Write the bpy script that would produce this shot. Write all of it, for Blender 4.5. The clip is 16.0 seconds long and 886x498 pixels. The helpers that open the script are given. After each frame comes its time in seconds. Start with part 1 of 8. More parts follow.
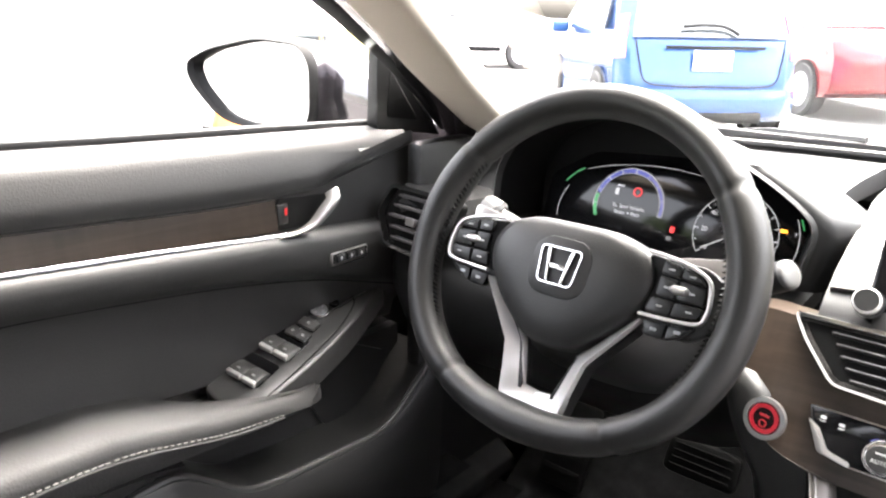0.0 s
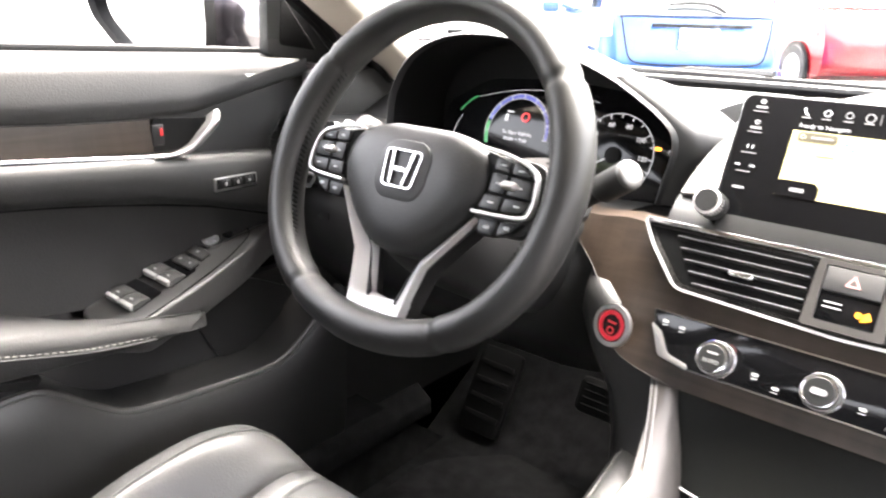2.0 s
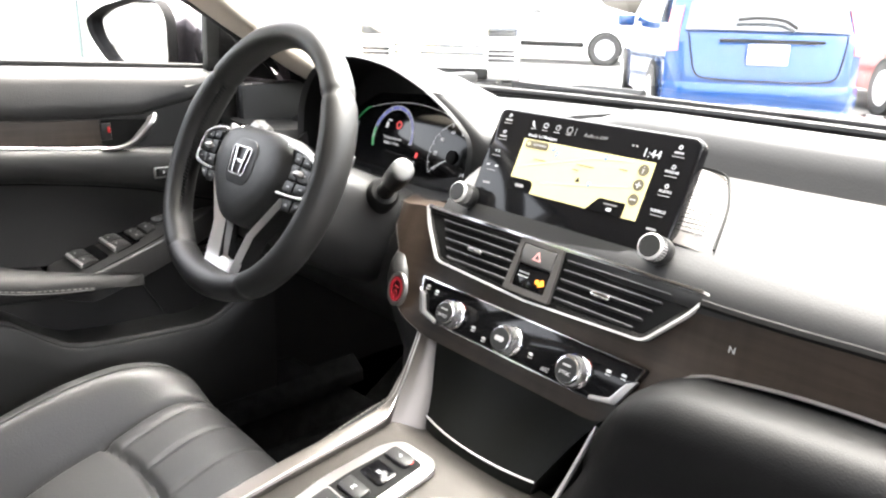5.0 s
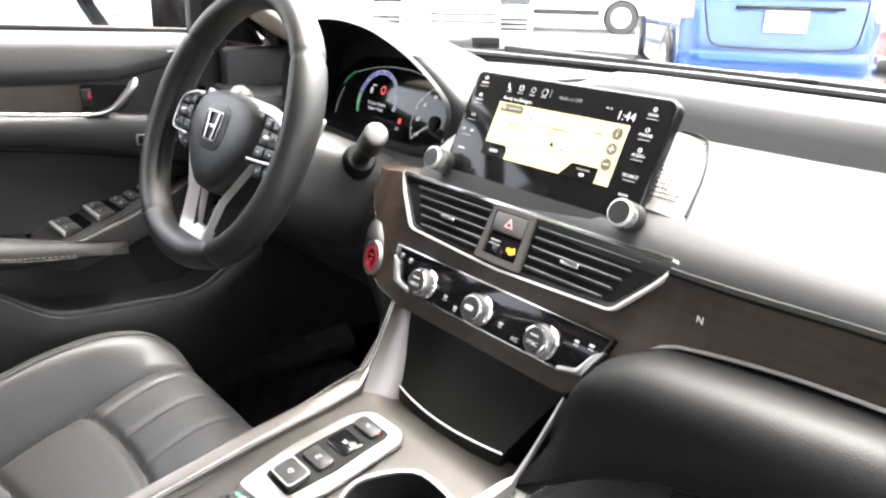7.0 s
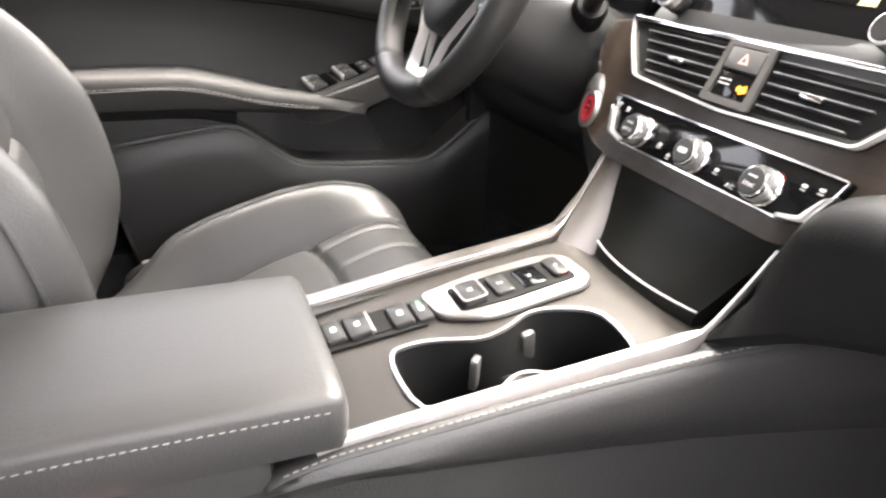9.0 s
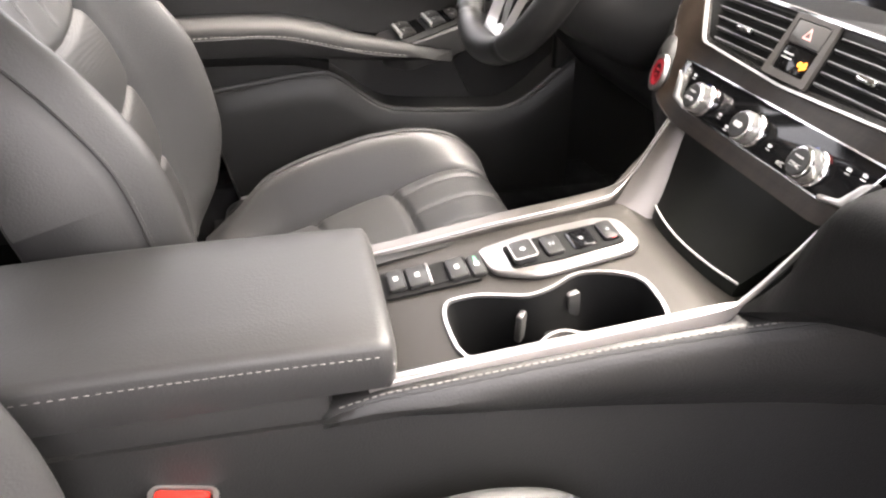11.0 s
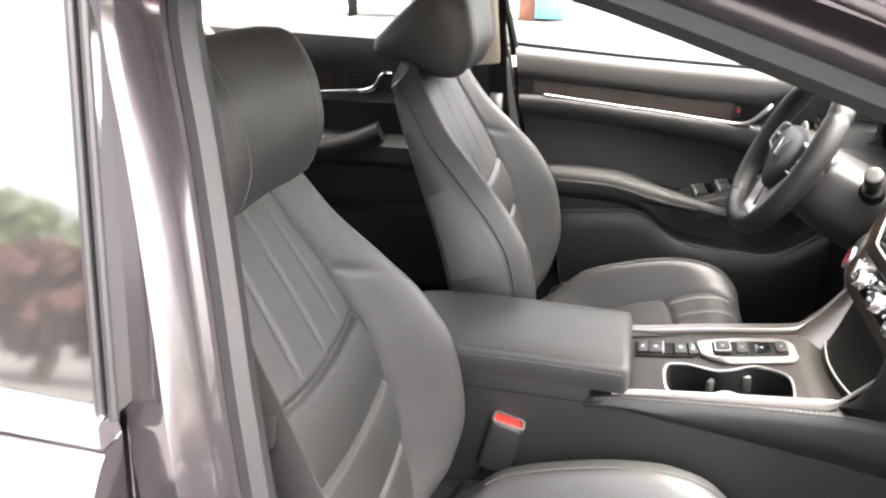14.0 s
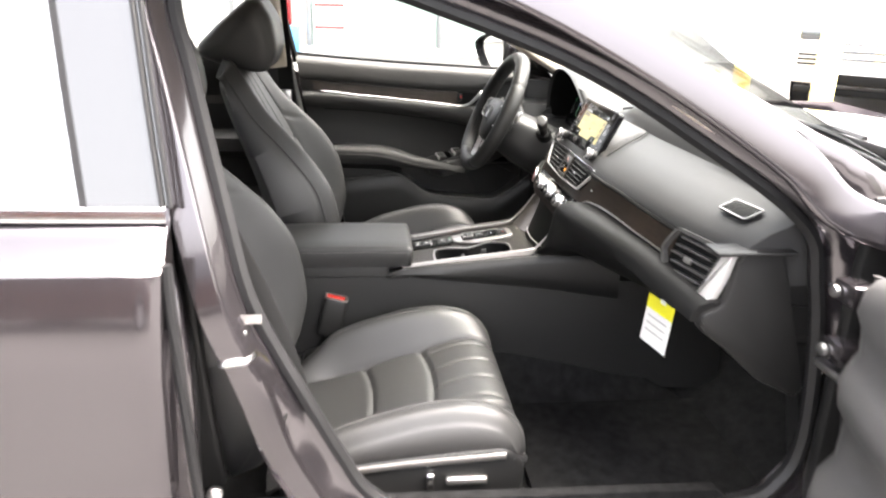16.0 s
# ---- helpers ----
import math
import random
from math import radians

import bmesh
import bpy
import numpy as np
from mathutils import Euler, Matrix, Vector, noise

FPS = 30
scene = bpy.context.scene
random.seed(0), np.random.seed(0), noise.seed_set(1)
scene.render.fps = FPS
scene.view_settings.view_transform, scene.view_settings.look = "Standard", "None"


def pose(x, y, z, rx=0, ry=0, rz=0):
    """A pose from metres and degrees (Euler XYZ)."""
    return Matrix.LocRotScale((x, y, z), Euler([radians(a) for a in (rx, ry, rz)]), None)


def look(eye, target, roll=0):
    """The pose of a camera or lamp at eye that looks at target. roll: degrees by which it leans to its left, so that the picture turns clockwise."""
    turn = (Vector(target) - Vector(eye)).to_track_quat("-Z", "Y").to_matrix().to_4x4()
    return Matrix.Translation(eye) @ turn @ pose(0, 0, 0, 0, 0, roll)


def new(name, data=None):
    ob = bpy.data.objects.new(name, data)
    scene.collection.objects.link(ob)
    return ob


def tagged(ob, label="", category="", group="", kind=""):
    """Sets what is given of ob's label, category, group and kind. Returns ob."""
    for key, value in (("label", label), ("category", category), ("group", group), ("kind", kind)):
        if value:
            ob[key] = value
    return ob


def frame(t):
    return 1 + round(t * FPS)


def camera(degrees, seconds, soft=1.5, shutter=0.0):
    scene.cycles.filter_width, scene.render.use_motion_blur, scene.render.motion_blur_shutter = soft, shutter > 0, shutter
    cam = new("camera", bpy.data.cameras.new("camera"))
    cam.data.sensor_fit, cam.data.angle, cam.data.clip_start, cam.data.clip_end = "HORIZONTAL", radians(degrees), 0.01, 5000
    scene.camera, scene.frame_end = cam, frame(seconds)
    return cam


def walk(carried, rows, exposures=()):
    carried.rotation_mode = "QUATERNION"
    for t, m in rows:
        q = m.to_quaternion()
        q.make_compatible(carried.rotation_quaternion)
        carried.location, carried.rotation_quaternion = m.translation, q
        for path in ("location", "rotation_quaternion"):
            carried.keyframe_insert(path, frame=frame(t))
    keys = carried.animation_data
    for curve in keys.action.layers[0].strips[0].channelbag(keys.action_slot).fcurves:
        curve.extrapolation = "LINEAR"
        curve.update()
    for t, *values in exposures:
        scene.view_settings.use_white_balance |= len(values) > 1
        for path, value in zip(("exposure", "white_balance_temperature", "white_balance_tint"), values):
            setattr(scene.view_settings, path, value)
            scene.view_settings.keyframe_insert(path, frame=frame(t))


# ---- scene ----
cam = camera(62.3, 16.0, soft=2.2, shutter=0.5)
PATH = [
    (0, (-0.021, -0.671, 1.121), (-1.251, 0.783, 0.512), 1.1),
    (0.5, (-0.012, -0.669, 1.105), (-1.224, 0.791, 0.471), 1.1),
    (1, (0.007, -0.661, 1.092), (-1.198, 0.8, 0.449), 1.1),
    (1.5, (0.046, -0.621, 1.068), (-1.156, 0.843, 0.426), 1.1),
    (2, (0.103, -0.583, 1.044), (-1.122, 0.862, 0.404), 1.3),
    (2.5, (0.187, -0.547, 1.033), (-1.105, 0.844, 0.403), 1.2),
    (3, (0.274, -0.507, 1.027), (-1.061, 0.855, 0.424), 1.4),
    (3.5, (0.36, -0.504, 1.042), (-1.009, 0.827, 0.447), 1.4),
    (4, (0.423, -0.516, 1.063), (-0.973, 0.789, 0.474), 1.3),
    (6.5, (0.475, -0.469, 1.081), (-0.94, 0.77, 0.401), 1.3),
    (7, (0.479, -0.457, 1.067), (-0.938, 0.772, 0.372), 1.3),
    (7.5, (0.483, -0.432, 1.041), (-0.989, 0.726, 0.338), 1.5),
    (8, (0.492, -0.421, 1.01), (-1.045, 0.627, 0.275), 1.4),
    (8.5, (0.507, -0.439, 0.975), (-1.123, 0.427, 0.206), 1.3),
    (9, (0.514, -0.426, 0.948), (-1.188, 0.219, 0.12), 1.1),
    (11.5, (0.6, -0.395, 1.039), (-1.098, -0.13, 0.017), 0.0),
    (12, (0.721, -0.433, 1.097), (-1.01, -0.382, 0.095), 0.7),
    (12.5, (0.833, -0.418, 1.159), (-0.887, -0.635, 0.162), 0.6),
    (13, (0.946, -0.377, 1.21), (-0.758, -0.797, 0.25), 0.5),
    (13.5, (1.027, -0.384, 1.234), (-0.726, -0.851, 0.393), 0.4),
    (14, (1.101, -0.38, 1.242), (-0.689, -0.832, 0.473), 0.6),
    (14.5, (1.204, -0.383, 1.254), (-0.628, -0.697, 0.516), 0.7),
    (15, (1.37, -0.389, 1.248), (-0.503, -0.434, 0.548), 0.9),
    (15.5, (1.518, -0.414, 1.221), (-0.36, -0.232, 0.558), 1.6),
    (16, (1.717, -0.442, 1.218), (-0.158, -0.238, 0.553), 1.6),
]
EXPOSURES = [(0, 5.27, 6800, 15), (1.5, 5.67, 6900, 16), (2.5, 5.65, 6900, 16), (3.5, 5.07, 6800, 13), (4.5, 4.87, 6800, 13), (7, 4.95, 6700, 13), (7.8, 5.12, 6800, 14), (8.5, 5.47, 7000, 16), (9, 5.32, 7050, 16), (11.5, 5.07, 7300, 20), (12.5, 5.68, 7500, 24), (13, 5.47, 7350, 23), (13.5, 5.02, 6950, 16), (14.5, 4.83, 6950, 14), (15, 4.67, 6950, 13), (16, 4.25, 6950, 13)]
walk(cam, [(t, look(eye, target, roll)) for t, eye, target, roll in PATH], EXPOSURES)

# ---- world and light ----
world = bpy.data.worlds.new("sky")
scene.world = world
world.use_nodes = True
wn = world.node_tree.nodes
sky = wn.new("ShaderNodeTexSky")
sky.sky_type = "NISHITA"
sky.sun_disc = False
sky.sun_elevation, sky.sun_rotation = radians(66), radians(-4)
sky.air_density, sky.dust_density, sky.ozone_density = 1.0, 8.0, 1.0
wn["Background"].inputs[1].default_value = 0.14
haze = wn.new("ShaderNodeHueSaturation")
haze.inputs["Saturation"].default_value = 0.35
world.node_tree.links.new(sky.outputs[0], haze.inputs["Color"])
world.node_tree.links.new(haze.outputs[0], wn["Background"].inputs[0])
sun_data = bpy.data.lights.new("sun", "SUN")
sun_data.energy, sun_data.angle, sun_data.color = 1.2, radians(80), (1.0, 0.98, 0.955)
sun = new("sun", sun_data)
sun.matrix_world = look((-0.4, 4.6, 11.5), (0, 0, 0))


# ---- materials ----
def mat(name, color, rough=0.5, metal=0.0, bump=0.0, scale=200.0, vary=0.12, vscale=6.0, coat=0.0, spec=0.5, emit=None, power=0.0, stretch=(1, 1, 1), cells=False, detail=4.0, ribs=0.0):
    m = bpy.data.materials.new(name)
    m.use_nodes = True
    n, l = m.node_tree.nodes, m.node_tree.links
    b = n["Principled BSDF"]
    b.inputs["Base Color"].default_value = (*color, 1)
    b.inputs["Roughness"].default_value = rough
    b.inputs["Metallic"].default_value = metal
    b.inputs["Coat Weight"].default_value = coat
    b.inputs["Coat Roughness"].default_value = 0.06
    b.inputs["Specular IOR Level"].default_value = spec
    if emit:
        b.inputs["Emission Color"].default_value = (*emit, 1)
        b.inputs["Emission Strength"].default_value = power
    tc = n.new("ShaderNodeTexCoord")
    mp = n.new("ShaderNodeMapping")
    mp.inputs["Scale"].default_value = stretch
    l.new(tc.outputs["Object"], mp.inputs["Vector"])
    if vary:
        big = n.new("ShaderNodeTexNoise")
        big.inputs["Scale"].default_value = vscale
        big.inputs["Detail"].default_value = detail
        ramp = n.new("ShaderNodeValToRGB")
        lo, hi = [tuple(max(0.0, c * (1 + k * vary)) for c in color) for k in (-1, 1)]
        ramp.color_ramp.elements[0].color, ramp.color_ramp.elements[1].color = (*lo, 1), (*hi, 1)
        ramp.color_ramp.elements[0].position, ramp.color_ramp.elements[1].position = 0.3, 0.7
        l.new(mp.outputs[0], big.inputs["Vector"])
        l.new(big.outputs["Fac"], ramp.inputs[0])
        l.new(ramp.outputs[0], b.inputs["Base Color"])
        mr = n.new("ShaderNodeMapRange")
        mr.inputs["To Min"].default_value, mr.inputs["To Max"].default_value = max(0.02, rough - 0.06), min(1, rough + 0.06)
        l.new(big.outputs["Fac"], mr.inputs["Value"])
        l.new(mr.outputs[0], b.inputs["Roughness"])
    if bump:
        if cells:
            fine = n.new("ShaderNodeTexVoronoi")
            out = fine.outputs["Distance"]
        else:
            fine = n.new("ShaderNodeTexNoise")
            fine.inputs["Detail"].default_value = 3
            out = fine.outputs["Fac"]
        fine.inputs["Scale"].default_value = scale
        if ribs:
            fine = n.new("ShaderNodeTexWave")
            fine.bands_direction = "DIAGONAL"
            fine.inputs["Distortion"].default_value = 0.0
            fine.inputs["Detail Scale"].default_value = 0.3
            mp = n.new("ShaderNodeMapping")
            mp.inputs["Scale"].default_value = (0, 1, 1)
            l.new(tc.outputs["Object"], mp.inputs["Vector"])
            out, fine.inputs["Scale"].default_value = fine.outputs["Fac"], ribs
        bp = n.new("ShaderNodeBump")
        bp.inputs["Strength"].default_value = bump
        bp.inputs["Distance"].default_value = 0.001
        l.new(mp.outputs[0], fine.inputs["Vector"])
        l.new(out, bp.inputs["Height"])
        l.new(bp.outputs[0], b.inputs["Normal"])
    return m


def wood_mat(name, along="x"):
    m = mat(name, (0.085, 0.062, 0.047), 0.36, bump=0.15, scale=300, vary=0, spec=0.3)
    n, l = m.node_tree.nodes, m.node_tree.links
    b = n["Principled BSDF"]
    tc = n.new("ShaderNodeTexCoord")
    mp = n.new("ShaderNodeMapping")
    mp.inputs["Scale"].default_value = (3, 60, 60) if along == "x" else (60, 3, 60)
    grain = n.new("ShaderNodeTexNoise")
    grain.inputs["Scale"].default_value, grain.inputs["Detail"].default_value, grain.inputs["Distortion"].default_value = 2.2, 6, 0.6
    cloud = n.new("ShaderNodeTexNoise")
    cloud.inputs["Scale"].default_value = 14
    mix = n.new("ShaderNodeMath")
    mix.operation = "ADD"
    half = n.new("ShaderNodeMath")
    half.operation = "MULTIPLY"
    half.inputs[1].default_value = 0.6
    ramp = n.new("ShaderNodeValToRGB")
    e = ramp.color_ramp.elements
    e[0].position, e[0].color = 0.50, (0.008, 0.0057, 0.0042, 1)
    e[1].position, e[1].color = 1.02, (0.033, 0.0232, 0.017, 1)
    l.new(tc.outputs["Object"], mp.inputs["Vector"])
    l.new(mp.outputs[0], grain.inputs["Vector"])
    l.new(tc.outputs["Object"], cloud.inputs["Vector"])
    l.new(cloud.outputs["Fac"], half.inputs[0])
    # curly figure across the grain
    mp2 = n.new("ShaderNodeMapping")
    mp2.inputs["Scale"].default_value = (70, 8, 8) if along == "x" else (8, 70, 8)
    curl = n.new("ShaderNodeTexNoise")
    curl.inputs["Scale"].default_value, curl.inputs["Detail"].default_value = 1.0, 2
    blend = n.new("ShaderNodeMix")
    blend.inputs["Factor"].default_value = 0.4
    l.new(tc.outputs["Object"], mp2.inputs["Vector"])
    l.new(mp2.outputs[0], curl.inputs["Vector"])
    l.new(grain.outputs["Fac"], blend.inputs["A"])
    l.new(curl.outputs["Fac"], blend.inputs["B"])
    l.new(blend.outputs["Result"], mix.inputs[0])
    l.new(half.outputs[0], mix.inputs[1])
    l.new(mix.outputs[0], ramp.inputs[0])
    l.new(ramp.outputs[0], b.inputs["Base Color"])
    return m


def glass_mat(name, tint=(1, 1, 1), least=0.06):
    m = bpy.data.materials.new(name)
    m.use_nodes = True
    n, l = m.node_tree.nodes, m.node_tree.links
    n.remove(n["Principled BSDF"])
    clear, gloss, mix, fres = n.new("ShaderNodeBsdfTransparent"), n.new("ShaderNodeBsdfGlossy"), n.new("ShaderNodeMixShader"), n.new("ShaderNodeLayerWeight")
    power, grow = n.new("ShaderNodeMath"), n.new("ShaderNodeMapRange")
    power.operation, power.inputs[1].default_value = "POWER", 5.0
    grow.inputs["To Min"].default_value, grow.inputs["To Max"].default_value = least, 1.0
    clear.inputs[0].default_value = (*tint, 1)
    gloss.inputs["Roughness"].default_value = 0.02
    fres.inputs[0].default_value = 0.5
    l.new(fres.outputs["Facing"], power.inputs[0])
    l.new(power.outputs[0], grow.inputs["Value"])
    l.new(grow.outputs[0], mix.inputs[0])
    l.new(clear.outputs[0], mix.inputs[1])
    l.new(gloss.outputs[0], mix.inputs[2])
    l.new(mix.outputs[0], n["Material Output"].inputs[0])
    return m


LEATHER = mat("black_leather", (0.02406, 0.02381, 0.02361), 0.52, bump=0.14, scale=420, cells=True, vary=0.15, vscale=5, spec=0.7)
PERF = mat("perforated_leather", (0.01771, 0.01755, 0.01745), 0.54, bump=0.2, scale=330, cells=True, vary=0.15, vscale=5, spec=0.5, ribs=260.0)
DOORPAD = mat("door_leatherette", (0.02513, 0.02486, 0.02469), 0.48, bump=0.2, scale=480, cells=True, vary=0.1, vscale=4, spec=0.38)
SOFT = mat("soft_touch_plastic", (0.0147, 0.01462, 0.01454), 0.44, bump=0.15, scale=600, cells=True, vary=0.1, vscale=4, spec=0.34)
GLOVE = mat("black_glovebox_skin", (0.007425, 0.007425, 0.007425), 0.5, bump=0.15, scale=600, cells=True, vary=0.1, vscale=4, spec=0.13)
PAD = mat("dash_pad", (0.01958, 0.01958, 0.02002), 0.5, bump=0.08, scale=500, cells=True, vary=0.08, vscale=4, spec=0.36)
HARD = mat("hard_plastic", (0.01031, 0.01031, 0.01031), 0.4, bump=0.2, scale=700, vary=0.1, spec=0.3)
BLACK = mat("matt_black", (0.0048, 0.0048, 0.0048), 0.7, bump=0.1, scale=500, vary=0.1, spec=0.12)
LIDBLACK = mat("satin_black_lid", (0.007969, 0.00816, 0.007331), 0.3, bump=0.05, scale=700, vary=0.1, spec=0.08)
PIANO = mat("piano_black", (0.004, 0.004, 0.0045), 0.09, bump=0.02, scale=40, vary=0.0, spec=0.25)
RIM = mat("wheel_leather", (0.01163, 0.01144, 0.01126), 0.45, bump=0.08, scale=520, cells=True, vary=0.12, vscale=9, spec=0.36)
CHROME = mat("chrome", (0.6375, 0.6375, 0.646), 0.14, 1.0, vary=0.03)
BADGE = mat("aged_chrome", (0.4675, 0.4675, 0.476), 0.16, 1.0, bump=0.3, scale=60, vary=0.05)
SILVER = mat("bright_satin_silver", (0.624, 0.612, 0.6), 0.4, 0.5, vary=0.03)
DOORARM = mat("door_armrest_skin", (0.0264, 0.02605, 0.02578), 0.6, bump=0.2, scale=420, cells=True, vary=0.12, vscale=5, spec=0.24)
# paler than the shut doors' skins: sky light put into the colour
SKYLITDOOR = mat("sky_lit_door_skin", (0.05, 0.0492, 0.0488), 0.5, bump=0.2, scale=420, cells=True, vary=0.12, vscale=5, spec=0.4)
SWGREY = mat("switch_panel_grey", (0.048, 0.0472, 0.0464), 0.36, bump=0.1, scale=700, vary=0.05)
WEB = mat("belt_webbing", (0.0126, 0.0126, 0.0126), 0.7, bump=0.5, scale=900, vary=0.1, stretch=(1, 1, 0.2), spec=0.15)
SATIN = mat("satin_silver", (0.39, 0.376, 0.365), 0.33, 0.9, bump=0.05, scale=900, vary=0.04)
CHAMP = mat("console_silver", (0.03786, 0.03463, 0.0314), 0.46, 0.75, bump=0.12, scale=700, vary=0.06, stretch=(1, 12, 1))
SATINWARM = mat("satin_champagne", (0.1404, 0.1287, 0.1193), 0.38, 0.95, bump=0.06, scale=900, vary=0.04)
GREYTRIM = mat("warm_grey_trim", (0.06065, 0.05661, 0.05338), 0.45, 0.4, bump=0.1, scale=800, vary=0.05)
CARPET = mat("black_carpet", (0.01125, 0.01125, 0.01153), 0.95, bump=1.0, scale=900, vary=0.35, vscale=40, spec=0.03)
BEIGE = mat("beige_headliner", (0.465, 0.4125, 0.345), 0.85, bump=0.4, scale=900, vary=0.04)
PAINT = mat("dark_grey_metallic_paint", (0.07699, 0.06938, 0.07526), 0.13, 0.85, bump=0.05, scale=1500, vary=0.06, coat=1.0)
RUBBER = mat("black_rubber", (0.009, 0.009, 0.0095), 0.5, bump=0.2, scale=500, vary=0.15, spec=0.25)
DOORSOFT = mat("door_soft_plastic", (0.01663, 0.01648, 0.01632), 0.52, bump=0.15, scale=600, cells=True, vary=0.1, vscale=4, spec=0.3)
GLOSSB = mat("gloss_black_applique", (0.012, 0.012, 0.012), 0.05, bump=0.03, scale=25, vary=0.0, coat=1.0, spec=1.0)
STEEL = mat("bare_steel", (0.6, 0.6, 0.6), 0.28, 1.0, bump=0.2, scale=200, vary=0.1)
RED = mat("red_plastic", (0.44, 0.016, 0.016), 0.35, vary=0.05)
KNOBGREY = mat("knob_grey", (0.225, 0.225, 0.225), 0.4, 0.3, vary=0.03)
ORANGE = mat("red_plastic_button", (0.38, 0.022, 0.015), 0.22, vary=0.05, coat=0.6)
WHITE = mat("white_paper", (0.68, 0.68, 0.663), 0.6, vary=0.02)
YELLOW = mat("yellow_paper", (0.68, 0.6375, 0.0255), 0.6, vary=0.02)
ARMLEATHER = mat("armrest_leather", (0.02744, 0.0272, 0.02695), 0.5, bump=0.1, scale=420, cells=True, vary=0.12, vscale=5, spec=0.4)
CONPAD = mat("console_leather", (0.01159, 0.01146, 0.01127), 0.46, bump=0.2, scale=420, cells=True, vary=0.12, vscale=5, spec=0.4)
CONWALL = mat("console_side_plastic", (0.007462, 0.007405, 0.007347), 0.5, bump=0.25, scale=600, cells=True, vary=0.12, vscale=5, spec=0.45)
BUTTON = mat("grey_button", (0.018, 0.018, 0.018), 0.36, bump=0.1, scale=800, vary=0.08, spec=0.22)
FLAP = mat("cup_flap_grey", (0.04125, 0.04043, 0.03919), 0.45, vary=0.08)
PIPE = mat("grey_piping", (0.0495, 0.0486, 0.04725), 0.6, vary=0.1)
PRINT = mat("pale_print", (0.3375, 0.3375, 0.3375), 0.5, vary=0)
SEAM = mat("dark_seam", (0.02, 0.02, 0.02), 0.8, vary=0.1)
THREAD = mat("grey_thread", (0.15, 0.1425, 0.135), 0.8, vary=0.1)
THREADDARK = mat("dark_thread", (0.045, 0.044, 0.043), 0.8, vary=0.1)
WOODX, WOODY = wood_mat("walnut_across", "x"), wood_mat("walnut_along", "y")
SCREENGLASS = glass_mat("windscreen_glass", (0.64, 0.67, 0.66))
GLASS, TINT = glass_mat("window_glass", (0.76, 0.78, 0.77), 0.02), glass_mat("privacy_glass", (0.10, 0.105, 0.11), 0.6)
ASPHALT = mat("parking_asphalt", (0.077, 0.07535, 0.0726), 0.85, bump=0.6, scale=60, vary=0.12, vscale=0.8)
WHITEPAINT = mat("white_car_paint", (0.8, 0.8, 0.79), 0.3, vary=0.02, coat=0.8)
BLUEPAINT = mat("blue_car_paint", (0.00432, 0.0684, 0.2592), 0.2, 0.35, vary=0.04, coat=1.0)
REDPAINT = mat("red_car_paint", (0.21, 0.003, 0.0075), 0.25, 0.2, vary=0.04, coat=1.0)
CARGLASS = mat("dark_car_glass", (0.03, 0.035, 0.04), 0.06, vary=0, coat=1.0, spec=1.0)
STUCCO = mat("pale_stucco", (0.75, 0.74, 0.71), 0.85, bump=0.4, scale=40, vary=0.05, vscale=1)
BRICKISH = mat("red_brown_column", (0.165, 0.0675, 0.0375), 0.8, bump=0.5, scale=40, vary=0.3, vscale=6)
SHOPGLASS = mat("shop_glass", (0.2625, 0.3375, 0.315), 0.08, vary=0.35, vscale=0.8, coat=0.5)
LEAF = mat("foliage", (0.07, 0.11, 0.035), 0.8, vary=0.5, vscale=3)
BARK = mat("bark", (0.1, 0.07, 0.05), 0.9, bump=0.8, scale=20, vary=0.3)
POSTYELLOW = mat("yellow_post_paint", (0.8, 0.68, 0.25), 0.5, bump=0.2, scale=30, vary=0.12, vscale=4)
TYRE = mat("tyre_rubber", (0.02, 0.02, 0.02), 0.8, vary=0.1)
ALLOY = mat("wheel_silver", (0.55, 0.55, 0.56), 0.35, 0.7, vary=0.05)
TAIL = mat("tail_lamp_red", (0.42, 0.09, 0.08), 0.15, vary=0.1, coat=1.0)


def glow(name, color, power):
    return mat(name, tuple(c * 0.3 for c in color), 0.4, vary=0, emit=color, power=power * 0.036)


# ---- mesh helpers ----
def part(name, bm, material, parent=None, label="", smooth=40.0):
    """Links a bmesh as one mesh object, smooth but for its sharp edges."""
    bmesh.ops.recalc_face_normals(bm, faces=bm.faces)
    lim = radians(smooth)
    for f in bm.faces:
        f.smooth = True
    for e in bm.edges:
        if len(e.link_faces) == 2 and e.calc_face_angle(0) > lim:
            e.smooth = False
    me = bpy.data.meshes.new(name)
    bm.to_mesh(me)
    bm.free()
    me.materials.append(material)
    ob = new(name, me)
    if parent:
        ob.parent = parent
    if label:
        ob["label"] = label
    return ob


def thing(name, label, category, group="", kind=""):
    return tagged(new(name), label, category, group, kind)


def prism(pts, d, bevel=0.0, m=Matrix(), z0=0.0, seg=2, bm=None):
    """A polygon (x, y) raised from z0 by d, with rounded edges, laid by m."""
    out = bm or bmesh.new()
    b = bmesh.new()
    lo = [b.verts.new((x, y, z0)) for x, y in pts]
    hi = [b.verts.new((x, y, z0 + d)) for x, y in pts]
    n = len(pts)
    b.faces.new(lo[::-1])
    b.faces.new(hi)
    for i in range(n):
        b.faces.new((lo[i], lo[(i + 1) % n], hi[(i + 1) % n], hi[i]))
    bmesh.ops.recalc_face_normals(b, faces=b.faces)
    if bevel:
        bmesh.ops.bevel(b, geom=list(b.edges), offset=bevel, segments=seg, profile=0.5, affect="EDGES")
    join(out, b, m)
    return out


